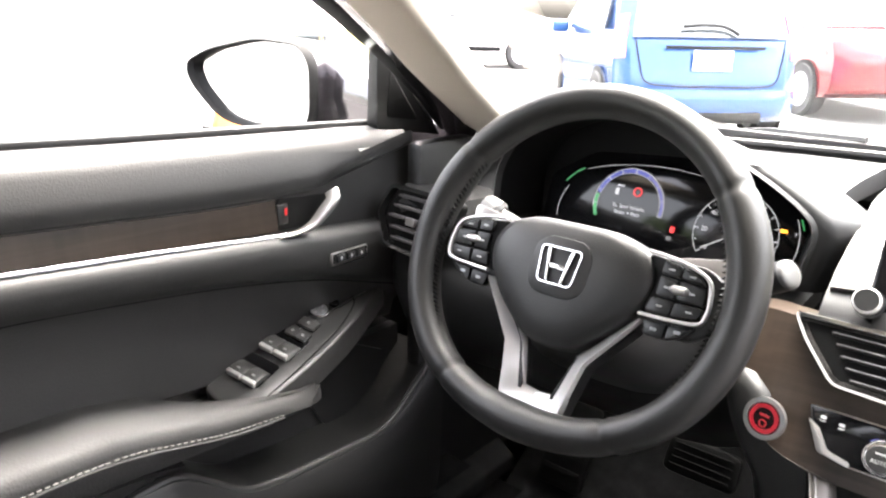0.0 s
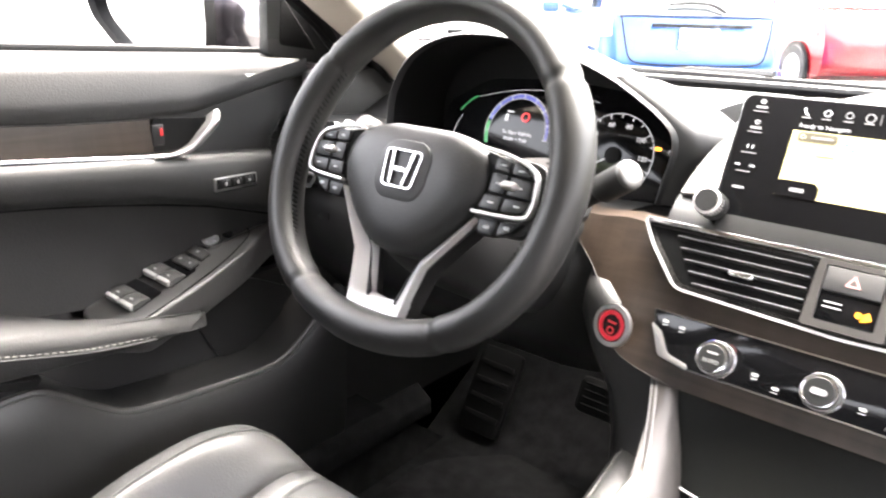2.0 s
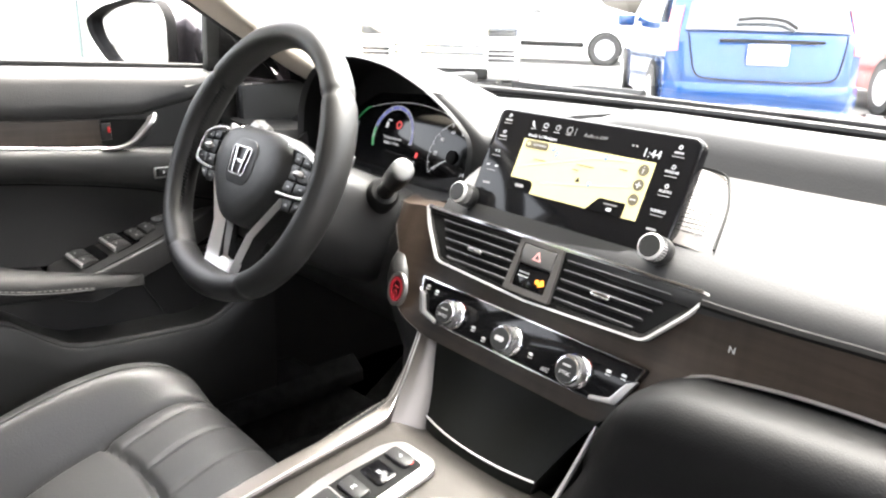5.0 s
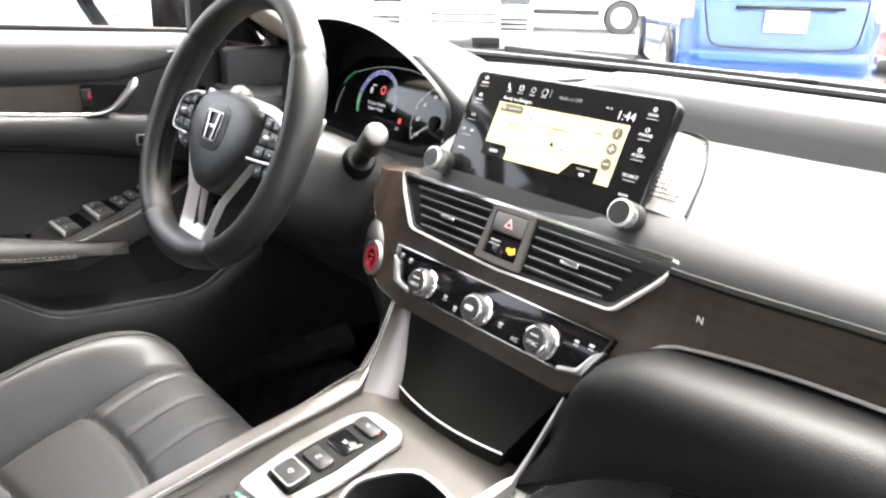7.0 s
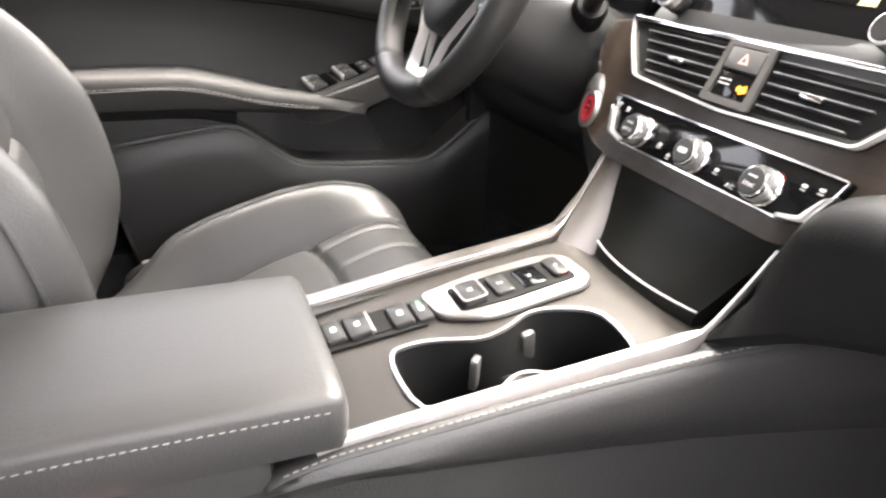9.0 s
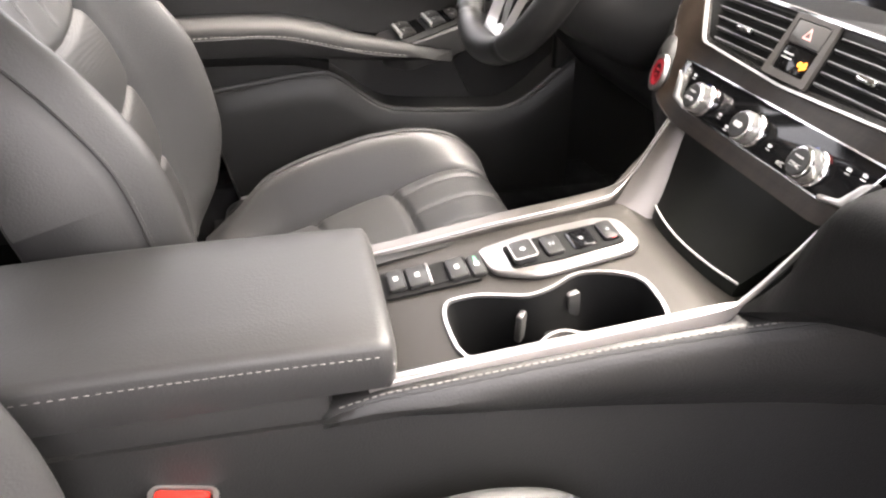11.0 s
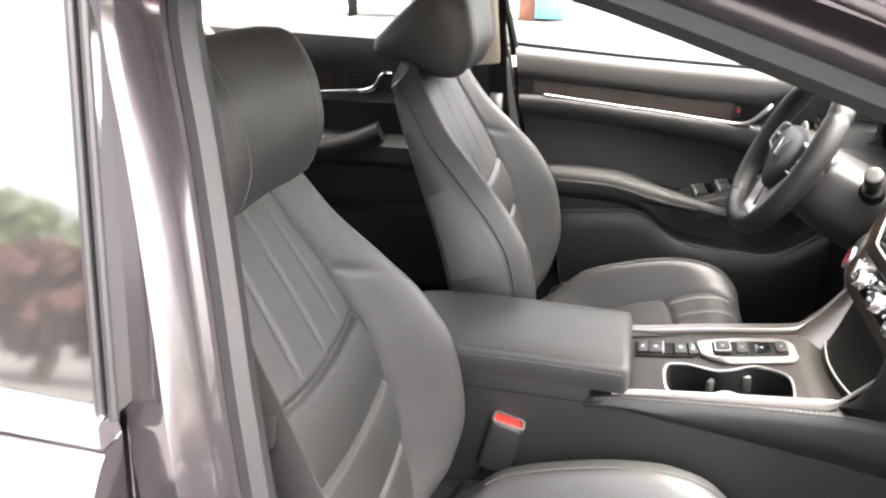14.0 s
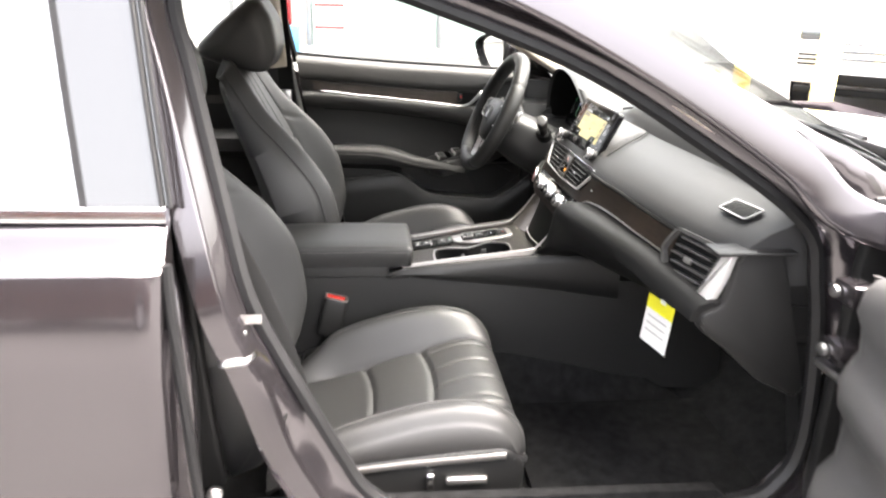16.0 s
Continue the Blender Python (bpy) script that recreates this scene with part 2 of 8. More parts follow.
def join(out, b, m=Matrix()):
    new_v = {}
    for v in b.verts:
        new_v[v] = out.verts.new(m @ v.co)
    for f in b.faces:
        try:
            out.faces.new([new_v[v] for v in f.verts])
        except ValueError:
            pass
    b.free()


def rrect(w, h, r, n=5, cx=0.0, cy=0.0):
    """A rectangle with round corners, counter-clockwise."""
    pts = []
    for sx, sy, a0 in ((1, 1, 0), (-1, 1, 90), (-1, -1, 180), (1, -1, 270)):
        for k in range(n + 1):
            a = radians(a0 + 90 * k / n)
            pts.append((cx + sx * (w / 2 - r) + r * math.cos(a), cy + sy * (h / 2 - r) + r * math.sin(a)))
    return pts


def rounded(pts, r, n=4):
    """A polygon with its corners rounded by radius r (or one radius a corner)."""
    out = []
    c = len(pts)
    for i in range(c):
        rr = r[i] if isinstance(r, (list, tuple)) else r
        p, a, b = Vector(pts[i]), Vector(pts[i - 1]), Vector(pts[(i + 1) % c])
        u, w = (a - p), (b - p)
        k = min(rr, u.length * 0.48, w.length * 0.48)
        u, w = p + u.normalized() * k, p + w.normalized() * k
        for j in range(n + 1):
            t = j / n
            out.append(tuple(u * (1 - t) ** 2 + p * 2 * t * (1 - t) + w * t * t))
    return out


def box(sx, sy, sz, c=(0, 0, 0), bevel=0.0, m=Matrix(), seg=2, bm=None):
    return prism([(c[0] - sx / 2, c[1] - sy / 2), (c[0] + sx / 2, c[1] - sy / 2), (c[0] + sx / 2, c[1] + sy / 2), (c[0] - sx / 2, c[1] + sy / 2)], sz, bevel, m, c[2] - sz / 2, seg, bm)


def cyl(r, d, m=Matrix(), n=32, bevel=0.0, bm=None, z0=0.0):
    return prism([(r * math.cos(2 * math.pi * k / n), r * math.sin(2 * math.pi * k / n)) for k in range(n)], d, bevel, m, z0, 2, bm)


def loft(rings, cap=True, closed=True, wrap=False, bm=None):
    """A skin over rings of equally many points."""
    bm = bm or bmesh.new()
    vs = [[bm.verts.new(p) for p in r] for r in rings]
    n = len(rings[0])
    rows = list(zip(vs, vs[1:])) + ([(vs[-1], vs[0])] if wrap else [])
    for a, b in rows:
        for i in range(n if closed else n - 1):
            j = (i + 1) % n
            bm.faces.new((a[i], a[j], b[j], b[i]))
    if cap and closed and not wrap:
        bm.faces.new(vs[0][::-1])
        bm.faces.new(vs[-1])
    return bm


def spline(pts, per=6, closed=False):
    """A smooth line through points."""
    p = [Vector(q) for q in pts]
    n, out = len(p), []
    for i in range(n if closed else n - 1):
        a, b = p[i], p[(i + 1) % n]
        pa = p[i - 1] if (i or closed) else a * 2 - b
        pb = p[(i + 2) % n] if (closed or i + 2 < n) else b * 2 - a
        for k in range(per):
            t = k / per
            out.append(0.5 * (2 * a + (b - pa) * t + (2 * pa - 5 * a + 4 * b - pb) * t * t + (3 * a - 3 * b + pb - pa) * t ** 3))
    if not closed:
        out.append(p[-1])
    return out


def sweep(path, section, up=(0, 0, 1), closed=False, scale=None, bm=None):
    """A section (across, up) drawn along a path of points."""
    path = [Vector(p) for p in path]
    rings, n = [], len(path)
    for i, p in enumerate(path):
        a = path[i - 1] if (i or closed) else p
        b = path[(i + 1) % n] if (closed or i + 1 < n) else p
        t = (b - a).normalized()
        side = t.cross(Vector(up)).normalized()
        v = side.cross(t).normalized()
        k = scale[i] if scale else 1.0
        rings.append([p + side * x * k + v * y * k for x, y in section])
    return loft(rings, wrap=closed, bm=bm)


def circle(r, n=8, ry=None):
    return [(r * math.cos(2 * math.pi * k / n), (ry or r) * math.sin(2 * math.pi * k / n)) for k in range(n)]


def tube(path, r, n=8, closed=False, up=(0, 0, 1), bm=None):
    return sweep(path, circle(r, n), up, closed, bm=bm)


def interp(x, table):
    """A smooth value at x from rows of (x, value), with no overshoot."""
    if x <= table[0][0]:
        return table[0][1]
    if x >= table[-1][0]:
        return table[-1][1]
    n = len(table)
    i = next(k for k in range(n - 1) if x <= table[k + 1][0])
    slope = lambda k: (table[k + 1][1] - table[k][1]) / (table[k + 1][0] - table[k][0])

    def tangent(k):
        if k == 0 or k == n - 1:
            return slope(0 if k == 0 else n - 2)
        p, q = slope(k - 1), slope(k)
        return 0.0 if p * q <= 0 else 2 * p * q / (p + q)
    (a, va), (b, vb) = table[i], table[i + 1]
    w = b - a
    t = (x - a) / w
    return va * (1 + 2 * t) * (1 - t) ** 2 + vb * t * t * (3 - 2 * t) + w * (tangent(i) * t * (1 - t) ** 2 - tangent(i + 1) * t * t * (1 - t))


def smooth(a, b, x):
    t = min(1, max(0, (x - a) / (b - a)))
    return t * t * (3 - 2 * t)


def dent(x, at, width):
    return math.exp(-(((x - at) / width) ** 2))


def text(words, size, m, material, parent, name="lettering", depth=0.0002, align="CENTER"):
    """Letters as one mesh, in the plane of m."""
    cu = bpy.data.curves.new(name, "FONT")
    cu.body, cu.size, cu.extrude, cu.align_x, cu.align_y, cu.resolution_u = words, size, depth, align, "CENTER", 2
    tmp = bpy.data.objects.new(name, cu)
    me = bpy.data.meshes.new_from_object(tmp)
    bpy.data.objects.remove(tmp)
    me.transform(m)
    me.materials.clear()
    me.materials.append(material)
    ob = new(name, me)
    ob.parent = parent
    return ob


def ring2d(outer, inner, d, bevel, m, z0=0.0):
    """A flat frame between two outlines of equally many points, raised by d."""
    bm = bmesh.new()
    loops = [[m @ Vector((x, y, z)) for x, y in o] for o, z in ((outer, z0), (outer, z0 + d), (inner, z0 + d), (inner, z0))]
    return loft(loops, cap=False, wrap=True, bm=bm)


def holed(outer, hole, d, m, z0=0.0):
    b = bmesh.new()
    es = []
    for lp in (outer, hole):
        v = [b.verts.new((x, y, z0)) for x, y in lp]
        es += [b.edges.new((v[i], v[(i + 1) % len(v)])) for i in range(len(v))]
    bmesh.ops.triangle_fill(b, use_beauty=True, edges=es)
    r = bmesh.ops.extrude_face_region(b, geom=list(b.faces))
    bmesh.ops.translate(b, verts=[v for v in r["geom"] if isinstance(v, bmesh.types.BMVert)], vec=(0, 0, d))
    out = bmesh.new()
    join(out, b, m)
    return out


def offset(pts, k):
    """An outline drawn in by k (counter-clockwise)."""
    out, n = [], len(pts)
    for i in range(n):
        a, p, b = Vector(pts[i - 1]), Vector(pts[i]), Vector(pts[(i + 1) % n])
        u, w = (p - a), (b - p)
        if u.length < 1e-7:
            u = w
        if w.length < 1e-7:
            w = u
        t = (u.normalized() + w.normalized())
        t = t.normalized() if t.length > 1e-6 else u.normalized()
        out.append((p.x - t.y * k, p.y + t.x * k))
    return out


def stitches(line, name, parent, step=0.0075, ln=0.005, r=0.0009, material=THREAD):
    """A row of single stitches along a line, joined in one mesh."""
    b = bmesh.new()
    pts = spline(line, 30)
    acc, last = 0.0, pts[0]
    for p, q in zip(pts, pts[1:]):
        acc += (q - p).length
        if acc >= step:
            acc = 0.0
            t = (q - p).normalized() * ln / 2
            tube([q - t, q, q + t], r, 5, bm=b)
    ob = part(name, b, material, parent, "row of pale stitches")
    return ob

# ---- ground and car shell ----
bm = bmesh.new()
N = 40
vs = {}
for i in range(N + 1):
    for j in range(N + 1):
        k = lambda q: math.copysign(abs(q / (N / 2) - 1) ** 3 * 400, q - N / 2)
        vs[i, j] = bm.verts.new((k(i), k(j), 0))
for i in range(N):
    for j in range(N):
        bm.faces.new((vs[i, j], vs[i + 1, j], vs[i + 1, j + 1], vs[i, j + 1]))
tagged(part("ground", bm, ASPHALT), "pale sunlit asphalt of a parking lot", "ground", kind="structure")


# floor tub with carpet, tunnel and toe board
tub = tagged(new("floor_pan"), "black carpeted floor of the car's cabin", "floor", kind="structure")
rings = []
for x in (-0.72, -0.70, -0.66, -0.2, -0.13, 0.13, 0.2, 0.66, 0.70, 0.72):
    up = 0.12 if abs(x) < 0.16 else 0.0
    edge = 0.16 if abs(x) > 0.69 else (0.05 if abs(x) > 0.67 else 0.0)
    rings.append([Vector((x, y, z + (up if y < 0.3 else 0) + (edge if y < 0.28 else 0))) for y, z in ((-1.5, 0.27), (-0.75, 0.27), (-0.2, 0.265), (0.15, 0.262), (0.33, 0.27), (0.47, 0.36), (0.60, 0.55), (0.62, 0.92), (0.66, 0.92), (0.66, 0.2), (-1.5, 0.2))])
part("carpet", loft(rings), CARPET, tub)
mat_ob = thing("floor_mat", "black carpet floor mat in the passenger footwell", "floor mat")
part("mat", prism(rounded([(0.2, -0.12), (0.63, -0.12), (0.65, 0.3), (0.5, 0.4), (0.2, 0.4)], 0.05), 0.012, 0.004, pose(0, 0, 0.272)), CARPET, mat_ob)
mat_ob = thing("floor_mat", "black carpet floor mat in the driver's footwell", "floor mat")
part("mat", prism(rounded([(-0.2, -0.12), (-0.2, 0.38), (-0.5, 0.38), (-0.62, 0.25), (-0.62, -0.12)], 0.05), 0.012, 0.004, pose(0, 0, 0.272)), CARPET, mat_ob)

body = thing("car_body", "dark grey metallic body of a sedan with its passenger door open", "car body", kind="structure")

# roof: headliner inside, painted skin outside
for nm, dz, material, dx in (("roof_skin", 0.05, PAINT, 0.02), ("headliner", 0.0, BEIGE, 0.0)):
    rings = []
    for y in (-1.75, -1.4, -1.0, -0.6, -0.3, -0.12, 0.0):
        zt = interp(y, ((-1.75, 1.30), (-1.4, 1.38), (-1.0, 1.41), (-0.6, 1.405), (-0.3, 1.365), (-0.12, 1.315), (0.0, 1.27)))
        w = interp(y, ((-1.75, 0.52), (-0.6, 0.60), (0.0, 0.57))) + dx
        top = [Vector((w * math.sin(a), y, zt + dz - 0.10 * (1 - math.cos(a)))) for a in [radians(-80 + 10 * k) for k in range(17)]]
        rings.append(top + [p - Vector((0, 0, 0.012)) for p in reversed(top)])
    part(nm, loft(rings), material, body)


def pillar(name, path, across, thick, material, label="", sharp=0.008, up=(0, 0, 1)):
    return part(name, sweep(spline(path, 6), rrect(across, thick, min(across, thick) * 0.35, 3), up), material, body, label)


# opening round the front passenger door: painted jamb, rubber seal
seal_line = [(0.586, -0.700, 1.235), (0.590, -0.712, 1.19), (0.613, -0.692, 1.10), (0.643, -0.669, 1.0), (0.676, -0.645, 0.90), (0.702, -0.618, 0.79), (0.708, -0.580, 0.70), (0.712, -0.54, 0.62), (0.714, -0.49, 0.519),
             (0.716, -0.44, 0.44), (0.718, -0.35, 0.405), (0.72, 0.0, 0.39), (0.72, 0.2, 0.395), (0.715, 0.265, 0.43), (0.712, 0.294, 0.50), (0.71, 0.288, 0.65), (0.708, 0.262, 0.80), (0.704, 0.219, 0.902),
             (0.667, 0.03, 1.031), (0.639, -0.14, 1.124), (0.615, -0.35, 1.20), (0.605, -0.5, 1.243), (0.598, -0.6, 1.262), (0.590, -0.665, 1.258)]
loop = spline(seal_line, 5, True)
n = len(loop)
mid = Vector((0.69, -0.2, 0.8))
rings = []
for i, p in enumerate(loop):
    t = (loop[(i + 1) % n] - loop[i - 1]).normalized()
    o = Vector((1, 0, 0)).cross(t).normalized()
    if o.dot(p - mid) < 0:
        o = -o
    o.x = 0
    rings.append([p + o * a + Vector((b, 0, 0)) for a, b in ((-0.012, 0.004), (-0.004, 0.014), (0.006, 0.012), (0.008, 0.0), (0.004, -0.012), (-0.008, -0.012))])
part("door_seal", loft(rings, wrap=True), RUBBER, body, "black rubber door seal")
# jamb: a painted flange that steps outwards from the seal
rings = []
for i, p in enumerate(loop):
    t = (loop[(i + 1) % n] - loop[i - 1]).normalized()
    o = Vector((1, 0, 0)).cross(t).normalized()
    if o.dot(p - mid) < 0:
        o = -o
    o.x = 0
    lo = smooth(0.5, 0.42, p.z)
    fr = smooth(0.1, 0.26, p.y)
    wide = 0.085 - 0.03 * smooth(0.95, 1.15, p.z) + 0.03 * fr * (1 - smooth(0.9, 1.0, p.z))
    prof = ((0.004, -0.03), (0.004, 0.002), (0.018, 0.004), (0.026, 0.012), (wide * 0.55, 0.022 + 0.01 * fr), (wide * 0.62, 0.034), (wide, 0.038 + 0.01 * lo), (wide + 0.012, 0.03), (wide + 0.012, -0.03))
    # behind the opening the flange turns outwards as the painted B pillar
    bp = smooth(-0.50, -0.60, p.y) * smooth(0.50, 0.60, p.z) * smooth(1.25, 1.21, p.z)
    post = ((0.004, -0.03), (0.004, 0.006), (0.008, 0.014), (0.010, 0.030), (0.013, 0.034), (0.018, 0.056), (0.024, 0.063), (0.058, 0.062), (0.066, -0.01))
    prof = [(a * (1 - bp) + c * bp, b * (1 - bp) + d * bp) for (a, b), (c, d) in zip(prof, post)]
    rings.append([p + o * a + Vector((b, 0, 0)) for a, b in prof])
part("door_jamb", loft(rings, wrap=True), PAINT, body, "dark grey painted door opening")
# pillar trim inside the seal
rings = []
for i, p in enumerate(loop):
    t = (loop[(i + 1) % n] - loop[i - 1]).normalized()
    o = Vector((1, 0, 0)).cross(t).normalized()
    if o.dot(p - mid) < 0:
        o = -o
    o.x = 0
    rings.append([p + o * a + Vector((b, 0, 0)) for a, b in ((0.002, -0.012), (0.03, -0.02), (0.06, -0.05), (0.07, -0.09), (0.085, -0.05), (0.05, -0.012))])
part("pillar_trim", loft(rings, wrap=True), HARD, body, "black plastic trim inside the opening")

# outer A pillar and roof rail, both sides
for sx in (1, -1):
    path = [(0.785 * sx, 0.42, 0.88), (0.745 * sx, 0.262, 0.925), (0.716 * sx, 0.176, 1.0), (0.684 * sx, 0.0, 1.112), (0.655 * sx, -0.2, 1.215), (0.64 * sx, -0.38, 1.275), (0.625 * sx, -0.65, 1.32), (0.61 * sx, -1.1, 1.325), (0.56 * sx, -1.6, 1.24)]
    part("roof_rail", sweep(spline(path, 6), rounded([(-0.035, -0.03), (0.03, -0.028), (0.032, 0.02), (-0.02, 0.034)], 0.012), (0, 0, 1)), PAINT, body)
    path = [(0.685 * sx, 0.33, 0.90), (0.662 * sx, 0.19, 0.985), (0.64 * sx, 0.06, 1.06), (0.617 * sx, -0.05, 1.128), (0.595 * sx, -0.2, 1.21), (0.58 * sx, -0.42, 1.29)]
    part("pillar_cover", sweep(spline(path, 6), rounded([(-0.04, -0.022), (0.046, -0.02), (0.042, 0.024), (-0.03, 0.026)], 0.014), (0, 0, 1)), BEIGE, body, "beige A pillar cover")
# glass of the windscreen
rings = []
for k in range(9):
    u = -1 + k / 4
    rings.append([Vector((0.70 * u, 0.62 - 0.13 * u * u, 0.915)), Vector((0.62 * u, 0.22 - 0.1 * u * u, 1.12)), Vector((0.57 * u, -0.04 - 0.05 * u * u, 1.285))])
ob = part("windscreen", loft(rings, closed=False), SCREENGLASS, body, "clear windscreen")

# bonnet, wings and wiper cowl
rings = []
for k in range(13):
    u = -1 + k / 6
    rings.append([Vector((0.80 * u, y - 0.10 * u * u, z - 0.05 * abs(u) ** 3)) for y, z in ((0.70, 0.905), (0.9, 0.915), (1.3, 0.88), (1.6, 0.80), (1.72, 0.68), (1.72, 0.66), (1.3, 0.85), (0.7, 0.88))])
part("bonnet", loft(rings), PAINT, body, "dark grey bonnet under a bright sky")
rings = []
for k in range(11):
    u = -1 + k / 5
    rings.append([Vector((0.76 * u, y - 0.12 * u * u, z)) for y, z in ((0.60, 0.915), (0.64, 0.905), (0.69, 0.90), (0.70, 0.86), (0.6, 0.86))])
part("cowl", loft(rings), HARD, body, "black plastic wiper cowl")
part("cowl_seal", tube([Vector((0.68 * (-1 + k / 8), 0.545 - 0.10 * (-1 + k / 8) ** 2, 0.938)) for k in range(17)], 0.007), RUBBER, body)
for x0, x1 in ((-0.55, 0.05), (0.0, 0.6)):
    wp = thing("windscreen_wiper", "black wiper arm lying on the cowl", "wiper", "wipers")
    part("blade", box(abs(x1 - x0), 0.012, 0.02, ((x0 + x1) / 2, 0.585, 0.938), 0.004), RUBBER, wp)
    part("arm", tube([(x0 + 0.02, 0.66, 0.925), (x0 + 0.15, 0.62, 0.945), ((x0 + x1) / 2, 0.588, 0.95)], 0.007, 6), HARD, wp)
for sx in (1, -1):
    rings = []
    for y in (0.34, 0.5, 0.8, 1.2, 1.6, 1.75):
        o = interp(y, ((0.34, 0.845), (0.8, 0.875), (1.2, 0.87), (1.75, 0.78)))
        rings.append([Vector((sx * a, y, z)) for a, z in ((0.75, 0.885 if y < 1.3 else 0.8), (o - 0.035, 0.87 if y < 1.3 else 0.78), (o, 0.74), (o + 0.005, 0.6), (o, 0.38), (o - 0.05, 0.38), (o - 0.06, 0.8))])
    part("front_wing", loft(rings), PAINT, body)
# sill and lower side, both sides; driver's side outer skin
for sx in (1, -1):
    part("sill", prism(rounded([(0.70, 0.22), (0.83, 0.22), (0.845, 0.30), (0.80, 0.375), (0.70, 0.385)], 0.02), 1.9, 0.0, Matrix(((sx, 0, 0, 0), (0, 0, 1, -1.35), (0, 1, 0, 0), (0, 0, 0, 1)))), PAINT, body)
    part("sill_cover", prism(rounded([(0.665, 0.36), (0.715, 0.392), (0.735, 0.39), (0.735, 0.37), (0.665, 0.33)], 0.006), 0.86, 0.0, Matrix(((sx, 0, 0, 0), (0, 0, 1, -0.56), (0, 1, 0, 0), (0, 0, 0, 1)))), CARPET if sx < 0 else HARD, body)

# B pillar, passenger side: painted outer column behind the opening
path = [(0.735, -0.73, 0.36), (0.740, -0.73, 0.5), (0.735, -0.728, 0.7), (0.697, -0.748, 0.86), (0.674, -0.755, 0.95), (0.638, -0.762, 1.07), (0.597, -0.772, 1.22), (0.58, -0.776, 1.3)]
part("b_pillar", sweep(spline(path, 6), rounded([(-0.03, -0.006), (0.03, -0.006), (0.03, 0.03), (-0.03, 0.035)], 0.010), (0, 1, 0)), PAINT, body, "dark grey painted B pillar")
striker = part("striker_plate", box(0.006, 0.032, 0.06, (0.745, -0.632, 0.722), 0.003, pose(0, 0, 0)), STEEL, body, "bright steel door striker")
part("striker_loop", tube(spline([(0.742, -0.650, 0.710), (0.765, -0.650, 0.710), (0.770, -0.638, 0.713), (0.765, -0.614, 0.715), (0.742, -0.610, 0.715)], 4), 0.006), STEEL, striker)
for zz in (0.697, 0.747):
    part("bolt", cyl(0.009, 0.006, pose(0.747, -0.640, zz, 0, 90, 0), 12, 0.001), STEEL, striker)
part("jamb_plug", cyl(0.013, 0.005, pose(0.735, -0.578, 0.605, 0, 75, 20), 20, 0.002), HARD, body, "round grey plastic plug")
part("jamb_label", box(0.002, 0.035, 0.014, (0.736, -0.612, 0.765), 0.0005), SATIN, body, "small metal bracket on the pillar")
for zz in (0.47, 0.50):
    part("hinge_bolt", cyl(0.012, 0.01, pose(0.775, -0.672, zz, 0, 90, 0), 12, 0.002), STEEL, body)

# passenger B pillar inner trim and driver's B pillar
path = [(0.635, -0.74, 0.42), (0.655, -0.755, 0.7), (0.615, -0.775, 0.95), (0.560, -0.785, 1.2), (0.535, -0.79, 1.34)]
part("b_pillar_trim", sweep(spline(path, 6), rounded([(-0.06, -0.02), (0.06, -0.02), (0.05, 0.02), (-0.05, 0.02)], 0.012), (-1, 0, 0)), HARD, body)
path = [(-0.655, -0.712, 0.985), (-0.64, -0.722, 1.06), (-0.61, -0.735, 1.2), (-0.575, -0.745, 1.345)]
part("b_pillar_trim", sweep(spline(path, 6), rounded([(-0.048, -0.02), (0.04, -0.02), (0.03, 0.02), (-0.035, 0.02)], 0.012), (1, 0, 0)), BEIGE, body, "beige upper B pillar trim")
path = [(-0.655, -0.62, 0.40), (-0.672, -0.63, 0.6), (-0.672, -0.66, 0.75), (-0.668, -0.69, 0.88), (-0.657, -0.708, 0.985)]
part("b_pillar_trim", sweep(spline(path, 6), rounded([(-0.06, -0.02), (0.04, -0.02), (0.03, 0.02), (-0.05, 0.02)], 0.012), (1, 0, 0)), HARD, body, "black lower B pillar trim")
path = [(-0.70, -0.655, 0.6), (-0.715, -0.69, 0.88), (-0.71, -0.70, 0.985), (-0.66, -0.73, 1.2), (-0.62, -0.74, 1.32)]
part("b_pillar_seal", sweep(spline(path, 6), rrect(0.03, 0.03, 0.01, 2), (1, 0, 0)), RUBBER, body)
part("b_pillar", sweep(spline([(-0.75, -0.66, 0.36), (-0.78, -0.68, 0.7), (-0.745, -0.70, 0.95), (-0.665, -0.745, 1.25)], 6), rrect(0.06, 0.05, 0.015, 3), (1, 0, 0)), PAINT, body)
anchor = thing("seat_belt", "black seat belt hanging at the B pillar", "seat belt")
part("webbing", sweep(spline([(-0.625, -0.70, 1.2), (-0.64, -0.69, 0.95), (-0.645, -0.66, 0.7), (-0.64, -0.62, 0.42)], 6), rrect(0.045, 0.002, 0.0008, 1), (1, 0, 0)), BLACK, anchor)
part("tongue", box(0.012, 0.03, 0.05, (-0.636, -0.69, 0.89), 0.004), STEEL, anchor, "metal belt tongue")

part("kick_panel", box(0.03, 0.56, 0.70, (-0.715, 0.36, 0.60), 0.01), HARD, body)
part("kick_panel", box(0.03, 0.34, 0.70, (0.735, 0.47, 0.60), 0.01), HARD, body)
part("dash_wall", box(1.46, 0.02, 0.42, (0, 0.61, 0.72), 0.0), CARPET, body)
